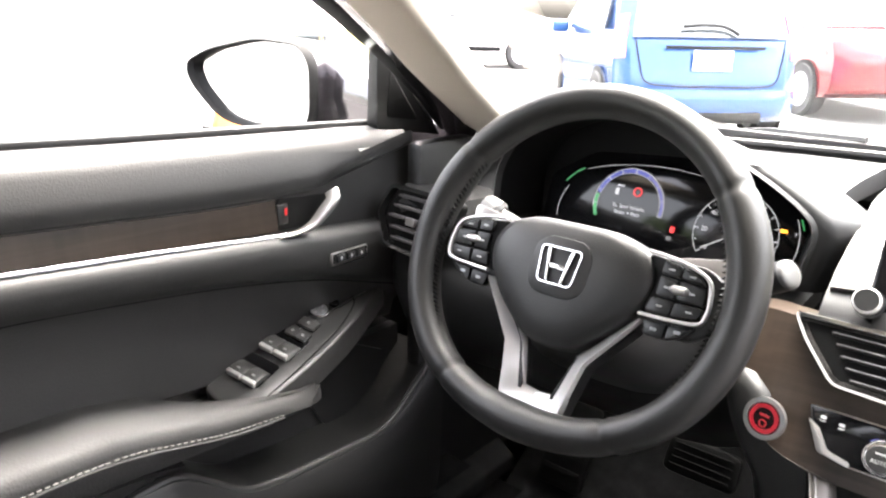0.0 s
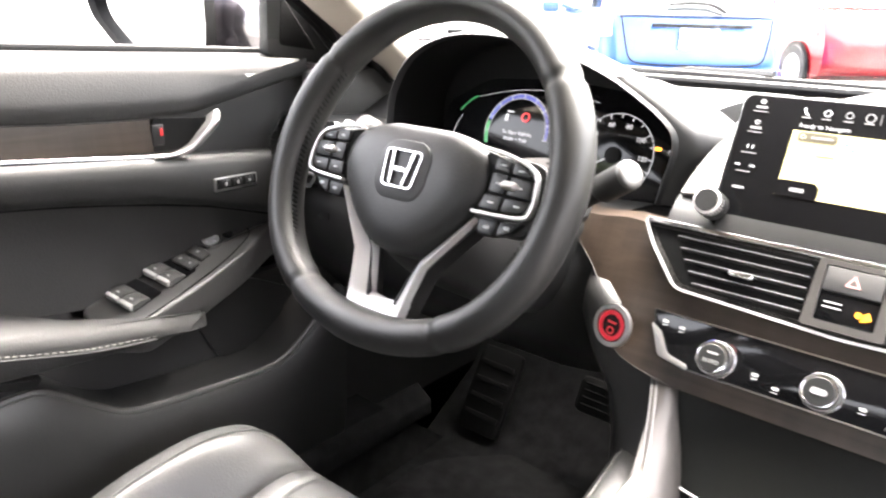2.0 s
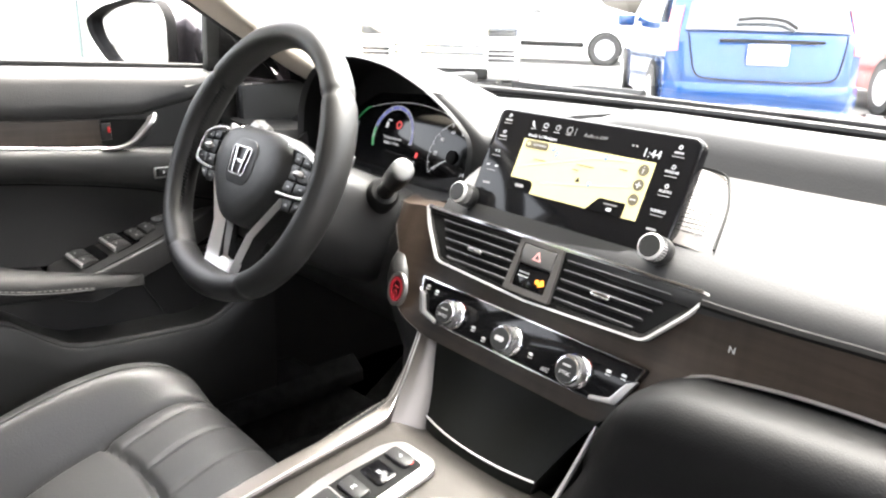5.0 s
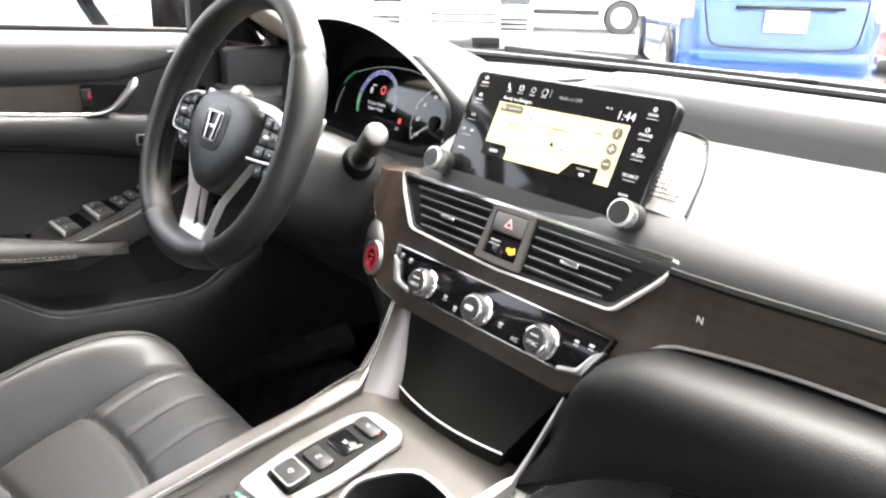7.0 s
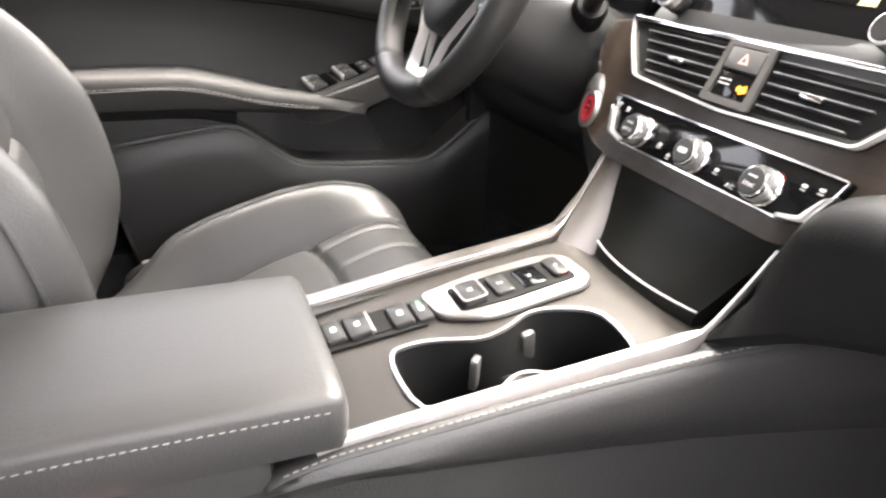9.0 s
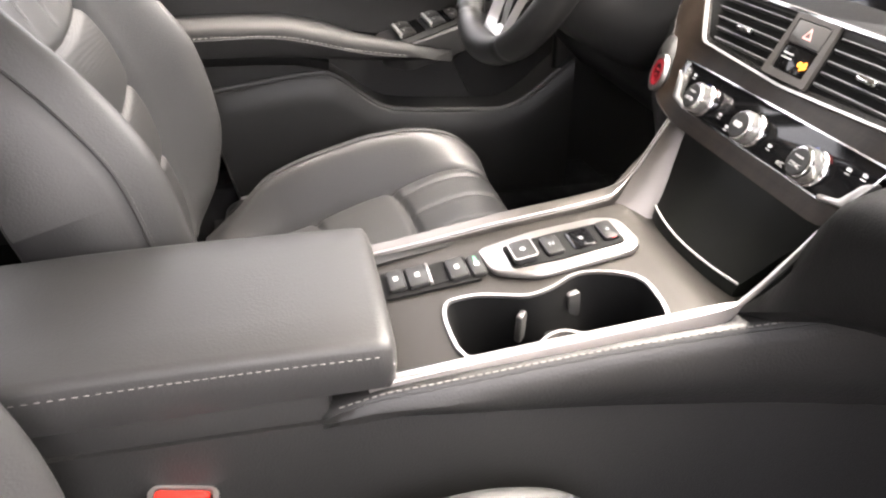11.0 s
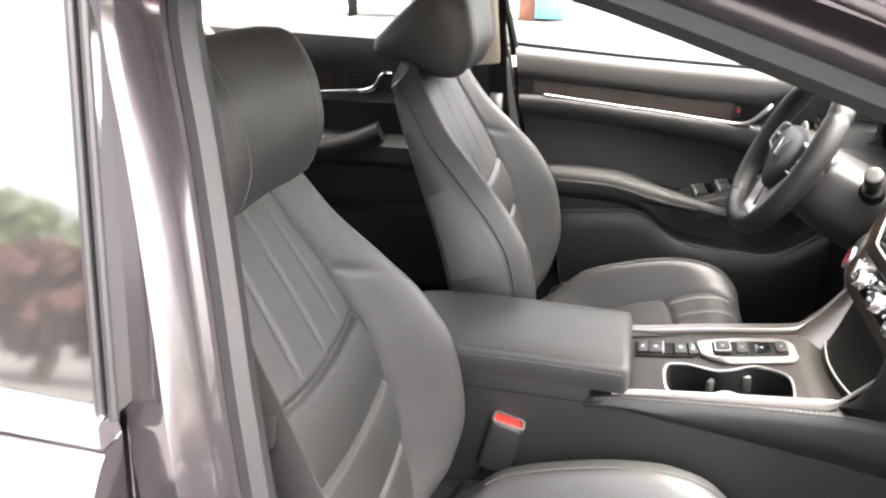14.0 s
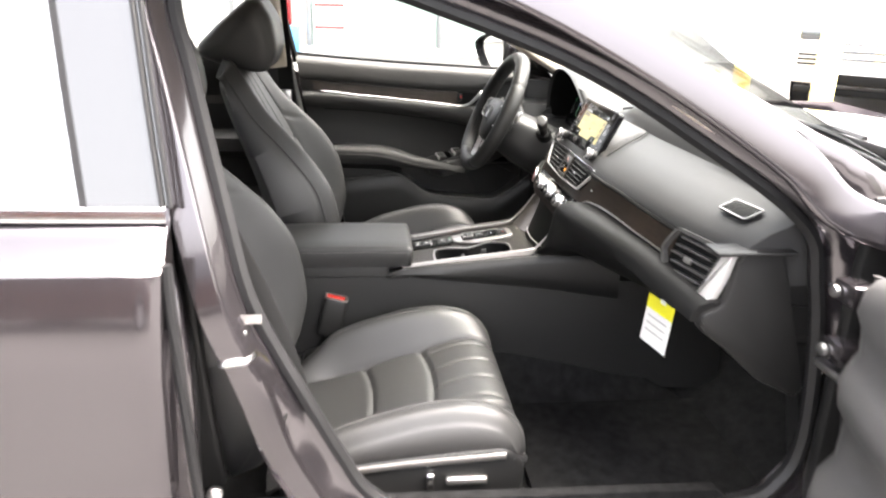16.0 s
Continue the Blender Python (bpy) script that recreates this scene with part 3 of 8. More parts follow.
# rear shelf and rear window wall close the cabin
part("rear_shelf", box(1.3, 0.5, 0.03, (0, -1.72, 0.96), 0.01), SOFT, body)
part("rear_bulkhead", box(1.4, 0.03, 0.75, (0, -1.75, 0.62), 0.005), CARPET, body)
rings = []
for k in range(7):
    u = -1 + k / 3
    rings.append([Vector((0.58 * u, -1.98 + 0.1 * u * u, 0.97)), Vector((0.52 * u, -1.74 + 0.04 * u * u, 1.31))])
part("rear_window", loft(rings, closed=False), GLASS, body)
for sx in (1, -1):
    part("c_pillar", sweep(spline([(0.62 * sx, -1.5, 0.95), (0.58 * sx, -1.62, 1.1), (0.53 * sx, -1.72, 1.3)], 6), rrect(0.22, 0.03, 0.012, 3), (1, 0, 0)), BEIGE, body)

# rear bench
bench = thing("rear_seat", "black leather rear bench in the shade", "rear seat")
rings = []
for k in range(21):
    x = -0.62 + 1.24 * k / 20
    d = 0.012 * (dent(x, -0.1, 0.012) + dent(x, 0.1, 0.012)) + 0.02 * smooth(0.5, 0.62, abs(x))
    rings.append([Vector((x, y, z - d)) for y, z in ((-1.5, 0.42), (-1.4, 0.45), (-1.15, 0.50), (-1.05, 0.49), (-1.02, 0.43), (-1.03, 0.30), (-1.5, 0.3))])
part("cushion", loft(rings), LEATHER, bench)
rings = []
for k in range(21):
    x = -0.62 + 1.24 * k / 20
    d = 0.012 * (dent(x, -0.1, 0.012) + dent(x, 0.1, 0.012))
    rings.append([Vector((x, y - d, z)) for y, z in ((-1.42, 0.42), (-1.45, 0.6), (-1.52, 0.8), (-1.58, 0.93), (-1.64, 0.95), (-1.66, 0.5), (-1.55, 0.38))])
part("backrest", loft(rings), LEATHER, bench)


# ---- rear passenger door, shut ----
rdoor = thing("rear_door", "shut dark grey rear door with chrome belt strip and tinted glass", "car door")
rings = []
for y in (-0.708, -0.72, -0.76, -0.9, -1.1, -1.35, -1.6):
    k = 0.006 if y > -0.71 else 0.0
    rings.append([Vector((x - k, y - 0.012 * smooth(0.9, 0.6, z), z)) for x, z in ((0.742, 0.918), (0.762, 0.912), (0.772, 0.90), (0.79, 0.872), (0.812, 0.862), (0.825, 0.80), (0.832, 0.72), (0.828, 0.6), (0.835, 0.5), (0.82, 0.36), (0.775, 0.36), (0.765, 0.6), (0.75, 0.85))])
part("skin", loft(rings), PAINT, rdoor)
part("belt_strip", sweep([(0.748, -0.708, 0.927), (0.75, -0.9, 0.929), (0.748, -1.2, 0.935), (0.735, -1.6, 0.95)], rounded([(-0.012, -0.011), (0.012, -0.011), (0.008, 0.011), (-0.01, 0.011)], 0.004), (0, 0, 1)), CHROME, rdoor, "chrome belt strip")
q = lambda y0, y1, x0=0.0: [Vector((0.741 + x0, y0, 0.935)), Vector((0.70 + x0, y0 - 0.018, 1.07)), Vector((0.655 + x0, y0 - 0.036, 1.22)), Vector((0.63 + x0, y0 - 0.046, 1.30))]
def sheet(a, b, th, material, name, label=""):
    rr = [a, b, [p - Vector((th, 0, 0)) for p in b], [p - Vector((th, 0, 0)) for p in a]]
    return part(name, loft(list(map(list, zip(*rr)))), material, rdoor, label)
sheet(q(-0.722, 0), q(-0.812, 0), 0.02, GLOSSB, "pillar_applique", "gloss black pillar cover")
sheet(q(-0.706, 0, 0.002), q(-0.722, 0, 0.002), 0.03, GLOSSB, "window_seal", "gloss black window surround")
for y0 in (-0.703, -0.714):
    part("seal_bead", tube(spline([p + Vector((0.006, 0, 0)) for p in q(y0, 0)], 5), 0.0035, 8), RUBBER, rdoor, "rubber bead")
sheet(q(-0.812, 0, 0.001), q(-0.822, 0, 0.001), 0.012, RUBBER, "glass_run")
sheet(q(-0.822, 0, -0.004), q(-1.55, 0, -0.03), 0.004, TINT, "window_glass", "tinted rear door glass")
part("inner_panel", box(0.05, 0.85, 0.5, (0.70, -1.16, 0.66), 0.02), SOFT, rdoor)
part("edge_seal", tube(spline([(0.79, -0.705, 0.87), (0.80, -0.70, 0.75), (0.80, -0.69, 0.5), (0.79, -0.69, 0.38)], 5), 0.008), RUBBER, rdoor)

# ---- rear driver's side door, shut ----
ldoor = thing("rear_door", "black inner panel of the shut rear door with chrome handle", "car door")
stn = []
for y in (-1.5, -1.3, -1.1, -0.95, -0.84, -0.78):
    stn.append([Vector((x, y, z)) for x, z in ((-0.735, 1.03 + 0.03 * (-y - 1)), (-0.70, 1.02 + 0.03 * (-y - 1)), (-0.688, 0.97), (-0.70, 0.925), (-0.705, 0.885), (-0.69, 0.862), (-0.70, 0.84), (-0.70, 0.78), (-0.66, 0.755), (-0.655, 0.715), (-0.69, 0.69), (-0.695, 0.59), (-0.66, 0.57), (-0.66, 0.38), (-0.76, 0.38), (-0.76, 0.9))])
part("inner_panel", loft(stn), SOFT, ldoor)
part("outer_skin", box(0.03, 0.85, 0.62, (-0.80, -1.13, 0.66), 0.01), PAINT, ldoor)
part("handle", sweep(spline([(-0.69, -1.27, 0.872), (-0.688, -1.10, 0.886), (-0.685, -1.04, 0.892), (-0.675, -1.01, 0.905), (-0.67, -0.985, 0.937), (-0.675, -0.965, 0.94)], 5), rrect(0.008, 0.014, 0.003, 2)), CHROME, ldoor, "chrome door handle")
part("handle_recess", box(0.01, 0.09, 0.045, (-0.696, -1.05, 0.912), 0.004), BLACK, ldoor)
part("wood_trim", box(0.008, 0.26, 0.036, (-0.699, -1.27, 0.91), 0.003, pose(0, 0, 0, 0, 0, 0)), WOODY, ldoor)
part("window_switch", box(0.02, 0.035, 0.01, (-0.668, -1.12, 0.762), 0.003), CHROME, ldoor)
part("armrest", sweep(spline([(-0.69, -1.45, 0.72), (-0.665, -1.3, 0.715), (-0.66, -1.12, 0.745), (-0.68, -1.0, 0.79)], 5), rrect(0.06, 0.05, 0.02, 3)), SOFT, ldoor)
part("window_glass", loft([[Vector((-0.735, y, 1.03)), Vector((-0.66, y - 0.02, 1.22)), Vector((-0.62, y - 0.03, 1.31))] for y in (-1.5, -0.78)], closed=False), GLASS, ldoor)


# ---- front seats ----
def front_seat(label, cx, dy, dz, sx):
    seat = thing("front_seat", label, "car seat", "front seats")

    def at(x, y, z):
        return Vector((cx + sx * x, y + dy, z + dz))

    # cushion: rings from the back to the rolled front edge; x runs inboard (-) to outboard (+)
    prof = spline([(-0.63, 0.372, 0), (-0.54, 0.385, 0), (-0.44, 0.412, 0), (-0.32, 0.452, 0), (-0.235, 0.476, 0), (-0.19, 0.474, 0), (-0.165, 0.455, 0), (-0.156, 0.42, 0), (-0.162, 0.38, 0)], 24)
    hb = ((-0.63, 0.0), (-0.58, 0.03), (-0.5, 0.072), (-0.44, 0.078), (-0.36, 0.074), (-0.28, 0.06), (-0.22, 0.036), (-0.18, 0.012), (-0.155, 0.0))
    rings, n = [], 120
    total = len(prof) - 1
    for i, p in enumerate(prof):
        y, z = p.x, p.y
        a, b = prof[max(0, i - 1)], prof[min(total, i + 1)]
        nrm = Vector((-(b.y - a.y), b.x - a.x)).normalized()
        s = i / total
        w = 0.232 - 0.02 * smooth(0.75, 1.0, s) - 0.03 * smooth(0.18, 0.0, s)
        ring = []
        for k in range(n + 1):
            u = -1 + 2 * k / n
            ax = abs(u)
            x = w * u * (1.0 + 0.05 * smooth(0.5, 1, ax))
            seam = 0.60 - 0.05 * smooth(0.5, 0.95, s)
            h = interp(y, hb) * smooth(seam, seam + 0.22, ax)
            h -= (0.03 + 0.02 * smooth(0.7, 0.95, s)) * smooth(0.88, 1.0, ax) ** 2
            h -= 0.012 * dent(ax, seam + 0.01, 0.022) * smooth(0.05, 0.2, s)
            cy = y - 0.018 * (1 - (u / seam) ** 2 if ax < seam else 0)
            inner = 1 - smooth(seam - 0.03, seam + 0.03, ax)
            h -= 0.007 * (dent(cy, -0.452, 0.006) + dent(cy, -0.328, 0.006)) * inner
            h += 0.004 * inner * math.sin(math.pi * min(1, max(0, (cy + 0.452) / 0.124)))
            h += 0.005 * inner * math.sin(math.pi * min(1, max(0, (cy + 0.330) / 0.15)))
            for g in (-0.46, -0.155, 0.155, 0.46):
                h -= 0.0032 * dent(u, g, 0.018) * smooth(-0.328, -0.315, cy) * inner
            ring.append(at(x, y + nrm.x * h * 0.6, z + nrm.y * h if s > 0.8 else z + h))
        e0, e1 = ring[0], ring[-1]
        low = 0.40 + 0.03 * smooth(0.3, 0.9, s) - 0.03 * (1 - smooth(0, 0.2, s))
        low = min(low, z - 0.01)
        ring = [at(-w * 0.9, y, low - 0.01), at(-w * 1.05, y, (low + e0.z - dz) / 2)] + ring + [at(w * 1.05, y, (low + e1.z - dz) / 2), at(w * 0.9, y, low - 0.01)]
        rings.append(ring)
    part("seat_cushion", loft(rings), LEATHER, seat, smooth=60)
    # piping along the bolster crests and seams
    for k in (round((1 - 0.83) / 2 * n) + 2, round((1 + 0.83) / 2 * n) + 2):
        part("piping", tube([r[k] + Vector((0, 0, 0.0010)) for r in rings[int(0.14 * total):int(0.84 * total):4]], 0.0016, 6), PIPE, seat, "grey piping along the bolster")
    for k in (round((1 - 0.59) / 2 * n) + 2, round((1 + 0.59) / 2 * n) + 2):
        part("seam", tube([r[k] + Vector((0, 0, 0.0012)) for r in rings[int(0.16 * total):int(0.8 * total):4]], 0.0013, 5), SEAM, seat, "stitched seam")
    # backrest: rings up the back; front surface, sides and rear shell
    front = spline([(-0.635, 0.40, 0), (-0.655, 0.50, 0), (-0.675, 0.60, 0), (-0.705, 0.70, 0), (-0.75, 0.80, 0), (-0.797, 0.89, 0), (-0.832, 0.955, 0), (-0.853, 0.99, 0), (-0.878, 1.0, 0)], 40)
    hbk = ((0.40, 0.0), (0.46, 0.05), (0.55, 0.085), (0.65, 0.092), (0.72, 0.078), (0.80, 0.05), (0.88, 0.024), (0.95, 0.016), (1.0, 0.005))
    wid = ((0.40, 0.215), (0.50, 0.245), (0.62, 0.255), (0.72, 0.25), (0.82, 0.228), (0.90, 0.205), (0.95, 0.19), (0.985, 0.165), (1.0, 0.13))
    thick = ((0.40, 0.10), (0.6, 0.115), (0.8, 0.10), (0.95, 0.075), (1.0, 0.04))
    rings, total = [], len(front) - 1
    edge = {-1: [], 1: []}
    for i, p in enumerate(front):
        y, z = p.x, p.y
        a, b = front[max(0, i - 1)], front[min(total, i + 1)]
        nrm = Vector((b.y - a.y, -(b.x - a.x))).normalized()
        w = interp(z, wid)
        ring = []
        seam = 0.62 - 0.06 * smooth(0.8, 0.95, z)
        for k in range(n + 1):
            u = -1 + 2 * k / n
            ax = abs(u)
            h = interp(z, hbk) * smooth(seam, seam + 0.25, ax)
            h -= 0.05 * smooth(0.86, 1.0, ax) ** 2
            h -= 0.012 * dent(ax, seam + 0.01, 0.022)
            inner = 1 - smooth(seam - 0.03, seam + 0.03, ax)
            cz = z - 0.02 * (ax / seam) ** 2 if ax < seam else z
            for lo, hi in ((0.40, 0.525), (0.525, 0.632), (0.632, 0.74)):
                h += 0.007 * inner * math.sin(math.pi * min(1, max(0, (cz - lo) / (hi - lo)))) ** 0.7
            h -= 0.006 * (dent(cz, 0.74, 0.005) + dent(cz, 0.632, 0.005) + 0.8 * dent(cz, 0.525, 0.005)) * inner
            if z > 0.74:
                for g in (-0.40, -0.15, 0.15, 0.40):
                    h -= 0.0026 * (1.0 if abs(g) < 0.2 else 0.5) * dent(u, g, 0.016) * smooth(0.745, 0.775, cz) * inner * smooth(0.99, 0.95, z)
            h -= 0.004 * dent(z, 0.83 - 0.25 * (ax - seam), 0.009) * smooth(seam + 0.02, seam + 0.06, ax) * smooth(0.85, 0.7, ax)
            ring.append(at(w * u, y + nrm.x * h, z + nrm.y * h))
            if k in (2, n - 2):
                edge[-1 if k == 2 else 1].append(ring[-1] + Vector((sx * (-0.001 if k == 2 else 0.001), 0.001, 0.0)))
        t = interp(z, thick)
        back = [at(w * u, y - nrm.x * t * (1 - 0.5 * abs(u) ** 3), z - nrm.y * t * (1 - 0.5 * abs(u) ** 3)) for u in (1.0, 0.85, 0.5, 0, -0.5, -0.85, -1.0)]
        rings.append(ring + back)
    bm = loft(rings)
    bm.faces.ensure_lookup_table()
    wide = len(rings[0])
    for i in range(total):
        for k in range(n):
            u = abs(-1 + 2 * k / n)
            if u < 0.58 and front[i].y - 0.02 * (u / 0.62) ** 2 < 0.738:
                bm.faces[i * wide + k].material_index = 1
    rest = part("backrest", bm, LEATHER, seat, smooth=60)
    rest.data.materials.append(PERF)
    for s in (-1, 1):
        part("seam", tube([r[round((1 + s * (0.635 - 0.06 * smooth(0.8, 0.95, p.y))) / 2 * n)] + Vector((0, 0.0006, 0)) for r, p in zip(rings, front) if 0.46 < p.y < 0.95][::4], 0.0012, 5), SEAM, rest, "stitched seam")
    for g in (-0.15, 0.15):
        k = round((g + 0.02 + 1) / 2 * n)
        rows = [r for r, p in zip(rings, front) if 0.775 < p.y < 0.94]
        stitches([r[k] + Vector((0, 0.0006, 0.0002)) for r in rows[::8]], "stitching", rest, 0.0055, 0.003, 0.0004, THREADDARK)
    for side in (-1, 1):
        part("seam", tube(edge[side][24:-30:3], 0.0016, 5), SEAM, seat, "stitched edge seam")
        stitches([p + Vector((sx * side * 0.0016, 0.0042, 0.0)) for p in edge[side][24:-30:6]], "stitching", seat, 0.0060, 0.0042, 0.0006, PIPE)

    # headrest on two posts
    hp = rounded([(-0.772, 0.968), (-0.745, 1.03), (-0.755, 1.10), (-0.785, 1.15), (-0.815, 1.155), (-0.90, 1.085), (-0.955, 1.03), (-0.95, 1.005), (-0.89, 0.985), (-0.82, 0.966)], 0.022, 3)
    cyy, czz = sum(p[0] for p in hp) / len(hp), sum(p[1] for p in hp) / len(hp)
    rings = []
    for k in range(33):
        u = -1 + k / 16
        f = max(0.0, 1 - abs(u) ** 7) ** 0.34
        f = 0.42 + 0.58 * f
        g = 0.010 * (dent(u, -0.66, 0.035) + dent(u, 0.66, 0.035))
        rings.append([at(0.123 * u * (1.0 + 0.06 * (b - 1.05) / 0.1), cyy + (a - cyy) * (f - g) + 0.016 * u * u, czz + (b - czz) * (f - g * 2)) for a, b in hp])
    head = part("headrest", loft(rings), LEATHER, seat, smooth=70)
    for r in (rings[5], rings[27]):
        stitches([p + Vector((0.0012 * sx * (1 if r is rings[27] else -1), 0.001, 0)) for p in r[1:16:2]], "stitching", head, 0.006, 0.004, 0.0006)
    for x in (-0.06, 0.06):
        part("headrest_post", tube([at(x, -0.855, 0.93), at(x, -0.845, 1.03)], 0.007), CHROME, seat)

    # base: plastic valance, lever, rails
    for side in (-1, 1):
        outl = [(-0.60, 0.345), (-0.19, 0.335), (-0.165, 0.36), (-0.162, 0.42), (-0.195, 0.452), (-0.30, 0.445), (-0.48, 0.425), (-0.60, 0.405)]
        m = Matrix(((0, 0, sx * side * 1.0, cx + sx * side * 0.215), (1, 0, 0, dy), (0, 1, 0, dz), (0, 0, 0, 1)))
        v = part("side_valance", prism(rounded(outl, 0.03, 4), 0.035, 0.009, m, 0.0, 3), HARD, seat, "black plastic side cover")
        if side == 1:
            part("valance_strip", sweep(spline([at(0.252, -0.57, 0.405), at(0.253, -0.42, 0.425), at(0.253, -0.28, 0.436), at(0.252, -0.2, 0.44)], 5), rrect(0.006, 0.012, 0.003, 2)), SATIN, v, "satin strip")
            part("seat_switch", box(0.012, 0.075, 0.015, (0, 0, 0), 0.005, Matrix.Translation(at(0.256, -0.27, 0.395)), 3), SATIN, v, "chrome-capped seat switch")
            part("recline_switch", box(0.012, 0.016, 0.034, (0, 0, 0), 0.005, Matrix.Translation(at(0.256, -0.335, 0.395)), 3), CHROME, v, "upright recline switch")
    part("seat_frame", box(0.36, 0.40, 0.07, (0, 0, 0), 0.01, Matrix.Translation(at(0, -0.40, 0.335))), BLACK, seat)
    for x in (-0.17, 0.17):
        part("rail", box(0.04, 0.50, 0.03, (0, 0, 0), 0.004, Matrix.Translation(at(x, -0.42, 0.29 - dz))), BLACK, seat)
    return seat


front_seat("black leather front passenger seat with pleated centre and stitched bolsters", 0.375, 0.0, 0.0, 1)
front_seat("black leather driver's seat with pleated centre and stitched bolsters", -0.370, 0.07, 0.035, -1)


def buckle(label, x, y, z, lean, red):
    b = thing("seat_belt_buckle", label, "seat belt buckle", "seat belt buckles")
    m = pose(x, y, z, -lean, 0, 0)
    part("housing", prism(rrect(0.030, 0.056, 0.010, 4), 0.095, 0.005, m, -0.085, 3), CONPAD, b)
    part("release_button", prism(rrect(0.022, 0.044, 0.004, 3), 0.009, 0.003, m @ pose(0, -0.001, 0), 0.005, 3), ORANGE, b, "orange-red release button")
    part("slot_rim", ring2d(rrect(0.0295, 0.0545, 0.009, 4), rrect(0.0235, 0.0455, 0.005, 4), 0.004, 0, m, 0.0095), SATIN, b, "pale rim round the button")
    part("stalk", tube([m @ Vector((0, 0, -0.08)), (x, y - 0.06, z - 0.16)], 0.009), BLACK, b)
    return b


buckle("black seat belt buckle with orange-red button beside the passenger seat", 0.121, -0.518, 0.522, 14, True)
buckle("black seat belt buckle with red button beside the driver's seat", -0.125, -0.45, 0.545, 14, True)


# passenger belt: webbing from the pillar down past the seat
pb = thing("seat_belt", "black seat belt running down beside the passenger seat", "seat belt")
line = spline([(0.602, -0.745, 1.16), (0.612, -0.722, 1.02), (0.618, -0.692, 0.93), (0.622, -0.656, 0.845), (0.630, -0.615, 0.75), (0.640, -0.57, 0.62), (0.645, -0.54, 0.45)], 6)
part("webbing", sweep(line, rrect(0.0025, 0.046, 0.001, 2), (0, 1, 0.3)), WEB, pb)
part("tongue", prism(rrect(0.020, 0.034, 0.006, 3), 0.009, 0.003, pose(0.622, -0.656, 0.847, 62, 0, 90), -0.001), BLACK, pb, "black belt tongue")


# ---- dashboard ----
dash = thing("dashboard", "dark grey padded dashboard with walnut trim and chrome vents", "dashboard")


def dash_shift(x):
    return interp(x, ((-0.74, 0.055), (-0.55, 0.045), (-0.25, 0.015), (0.2, 0.0), (0.4, 0.022), (0.6, 0.06), (0.70, 0.085)))


def dash_ring(x):
    e = dash_shift(x)
    d = 0.012 * smooth(0.3, 0.7, abs(x))
    r = smooth(-0.16, -0.02, x)      # the long raised roll on the passenger side
    r *= 1 - 0.5 * smooth(0.5, 0.7, x)
    pts = [(0.050 + e, 0.838), (0.052 + e, 0.850), (0.066 + e, 0.866), (0.095 + e, 0.886), (0.135 + e, 0.904), (0.180 + e * 0.7, 0.917), (0.196 + e * 0.6, 0.921 + 0.003 * r), (0.204 + e * 0.55, 0.925 + 0.016 * r), (0.212 + e * 0.5, 0.930 + 0.028 * r), (0.225 + e * 0.45, 0.934 + 0.034 * r), (0.25 + e * 0.4, 0.937 + 0.035 * r), (0.29 + e * 0.2, 0.938 + 0.024 * r), (0.34, 0.938 + 0.006 * r), (0.45, 0.934), (0.535 - 0.12 * x * x, 0.93), (0.54 - 0.12 * x * x, 0.90), (0.30, 0.80), (0.07 + e, 0.80)]
    return [Vector((x, y, z - d)) for y, z in pts]


xs = [-0.168, -0.16, -0.13, -0.1, -0.07, -0.04, 0, 0.1, 0.2, 0.3, 0.4, 0.5, 0.58, 0.64, 0.68, 0.695]
part("upper_pad", loft([dash_ring(x) for x in xs]), PAD, dash, "soft grey upper pad")
part("upper_pad", loft([dash_ring(x) for x in (-0.70, -0.68, -0.65, -0.62, -0.605)]), PAD, dash)
part("rear_pad", loft([[Vector((p.x, max(p.y, 0.236), p.z)) for p in dash_ring(x)[5:16]] for x in (-0.61, -0.5, -0.4, -0.3, -0.2)]), PAD, dash)

# passenger side walnut strip below the pad
def face(x, y, z):
    return Vector((x, y + dash_shift(x), z))
def wood_y(x, z):
    b = smooth(0.10, 0.25, x)
    near = 0.02 + (z - 0.76) / 2.05 + 0.014 * smooth(-0.165, -0.25, x) + 0.03 * smooth(-0.235, -0.31, x)
    return near * (1 - b) + (0.041 + (z - 0.79) * 0.17 + dash_shift(x)) * b


rings = []
for k in range(81):
    x = -0.290 + 0.835 * k / 80
    lo = interp(x, ((-0.29, 0.822), (-0.245, 0.802), (-0.225, 0.786), (-0.205, 0.760), (-0.188, 0.738), (-0.165, 0.727), (-0.12, 0.719), (0.11, 0.719), (0.135, 0.726), (0.155, 0.75), (0.175, 0.772), (0.2, 0.787), (0.3, 0.796), (0.45, 0.79), (0.54, 0.785)))
    hi = interp(x, ((-0.29, 0.836), (-0.245, 0.840), (-0.2, 0.846), (0.16, 0.846), (0.3, 0.842), (0.45, 0.832), (0.54, 0.828)))
    zs = [lo + (hi - lo) * q / 6 for q in range(7)]
    rings.append([Vector((x, wood_y(x, z), z)) for z in zs] + [Vector((x, wood_y(x, hi) + 0.03, hi)), Vector((x, wood_y(x, lo) + 0.03, lo))])
left_lo = ((-0.288, 0.821), (-0.245, 0.802), (-0.225, 0.786), (-0.205, 0.760), (-0.188, 0.738), (-0.165, 0.727), (-0.12, 0.719))
part("trim_line", tube(spline([Vector((x, wood_y(x, z) - 0.0008, z + 0.0006)) for x, z in left_lo], 5), 0.0004, 6), GREYTRIM, dash, "thin satin line", smooth=60)
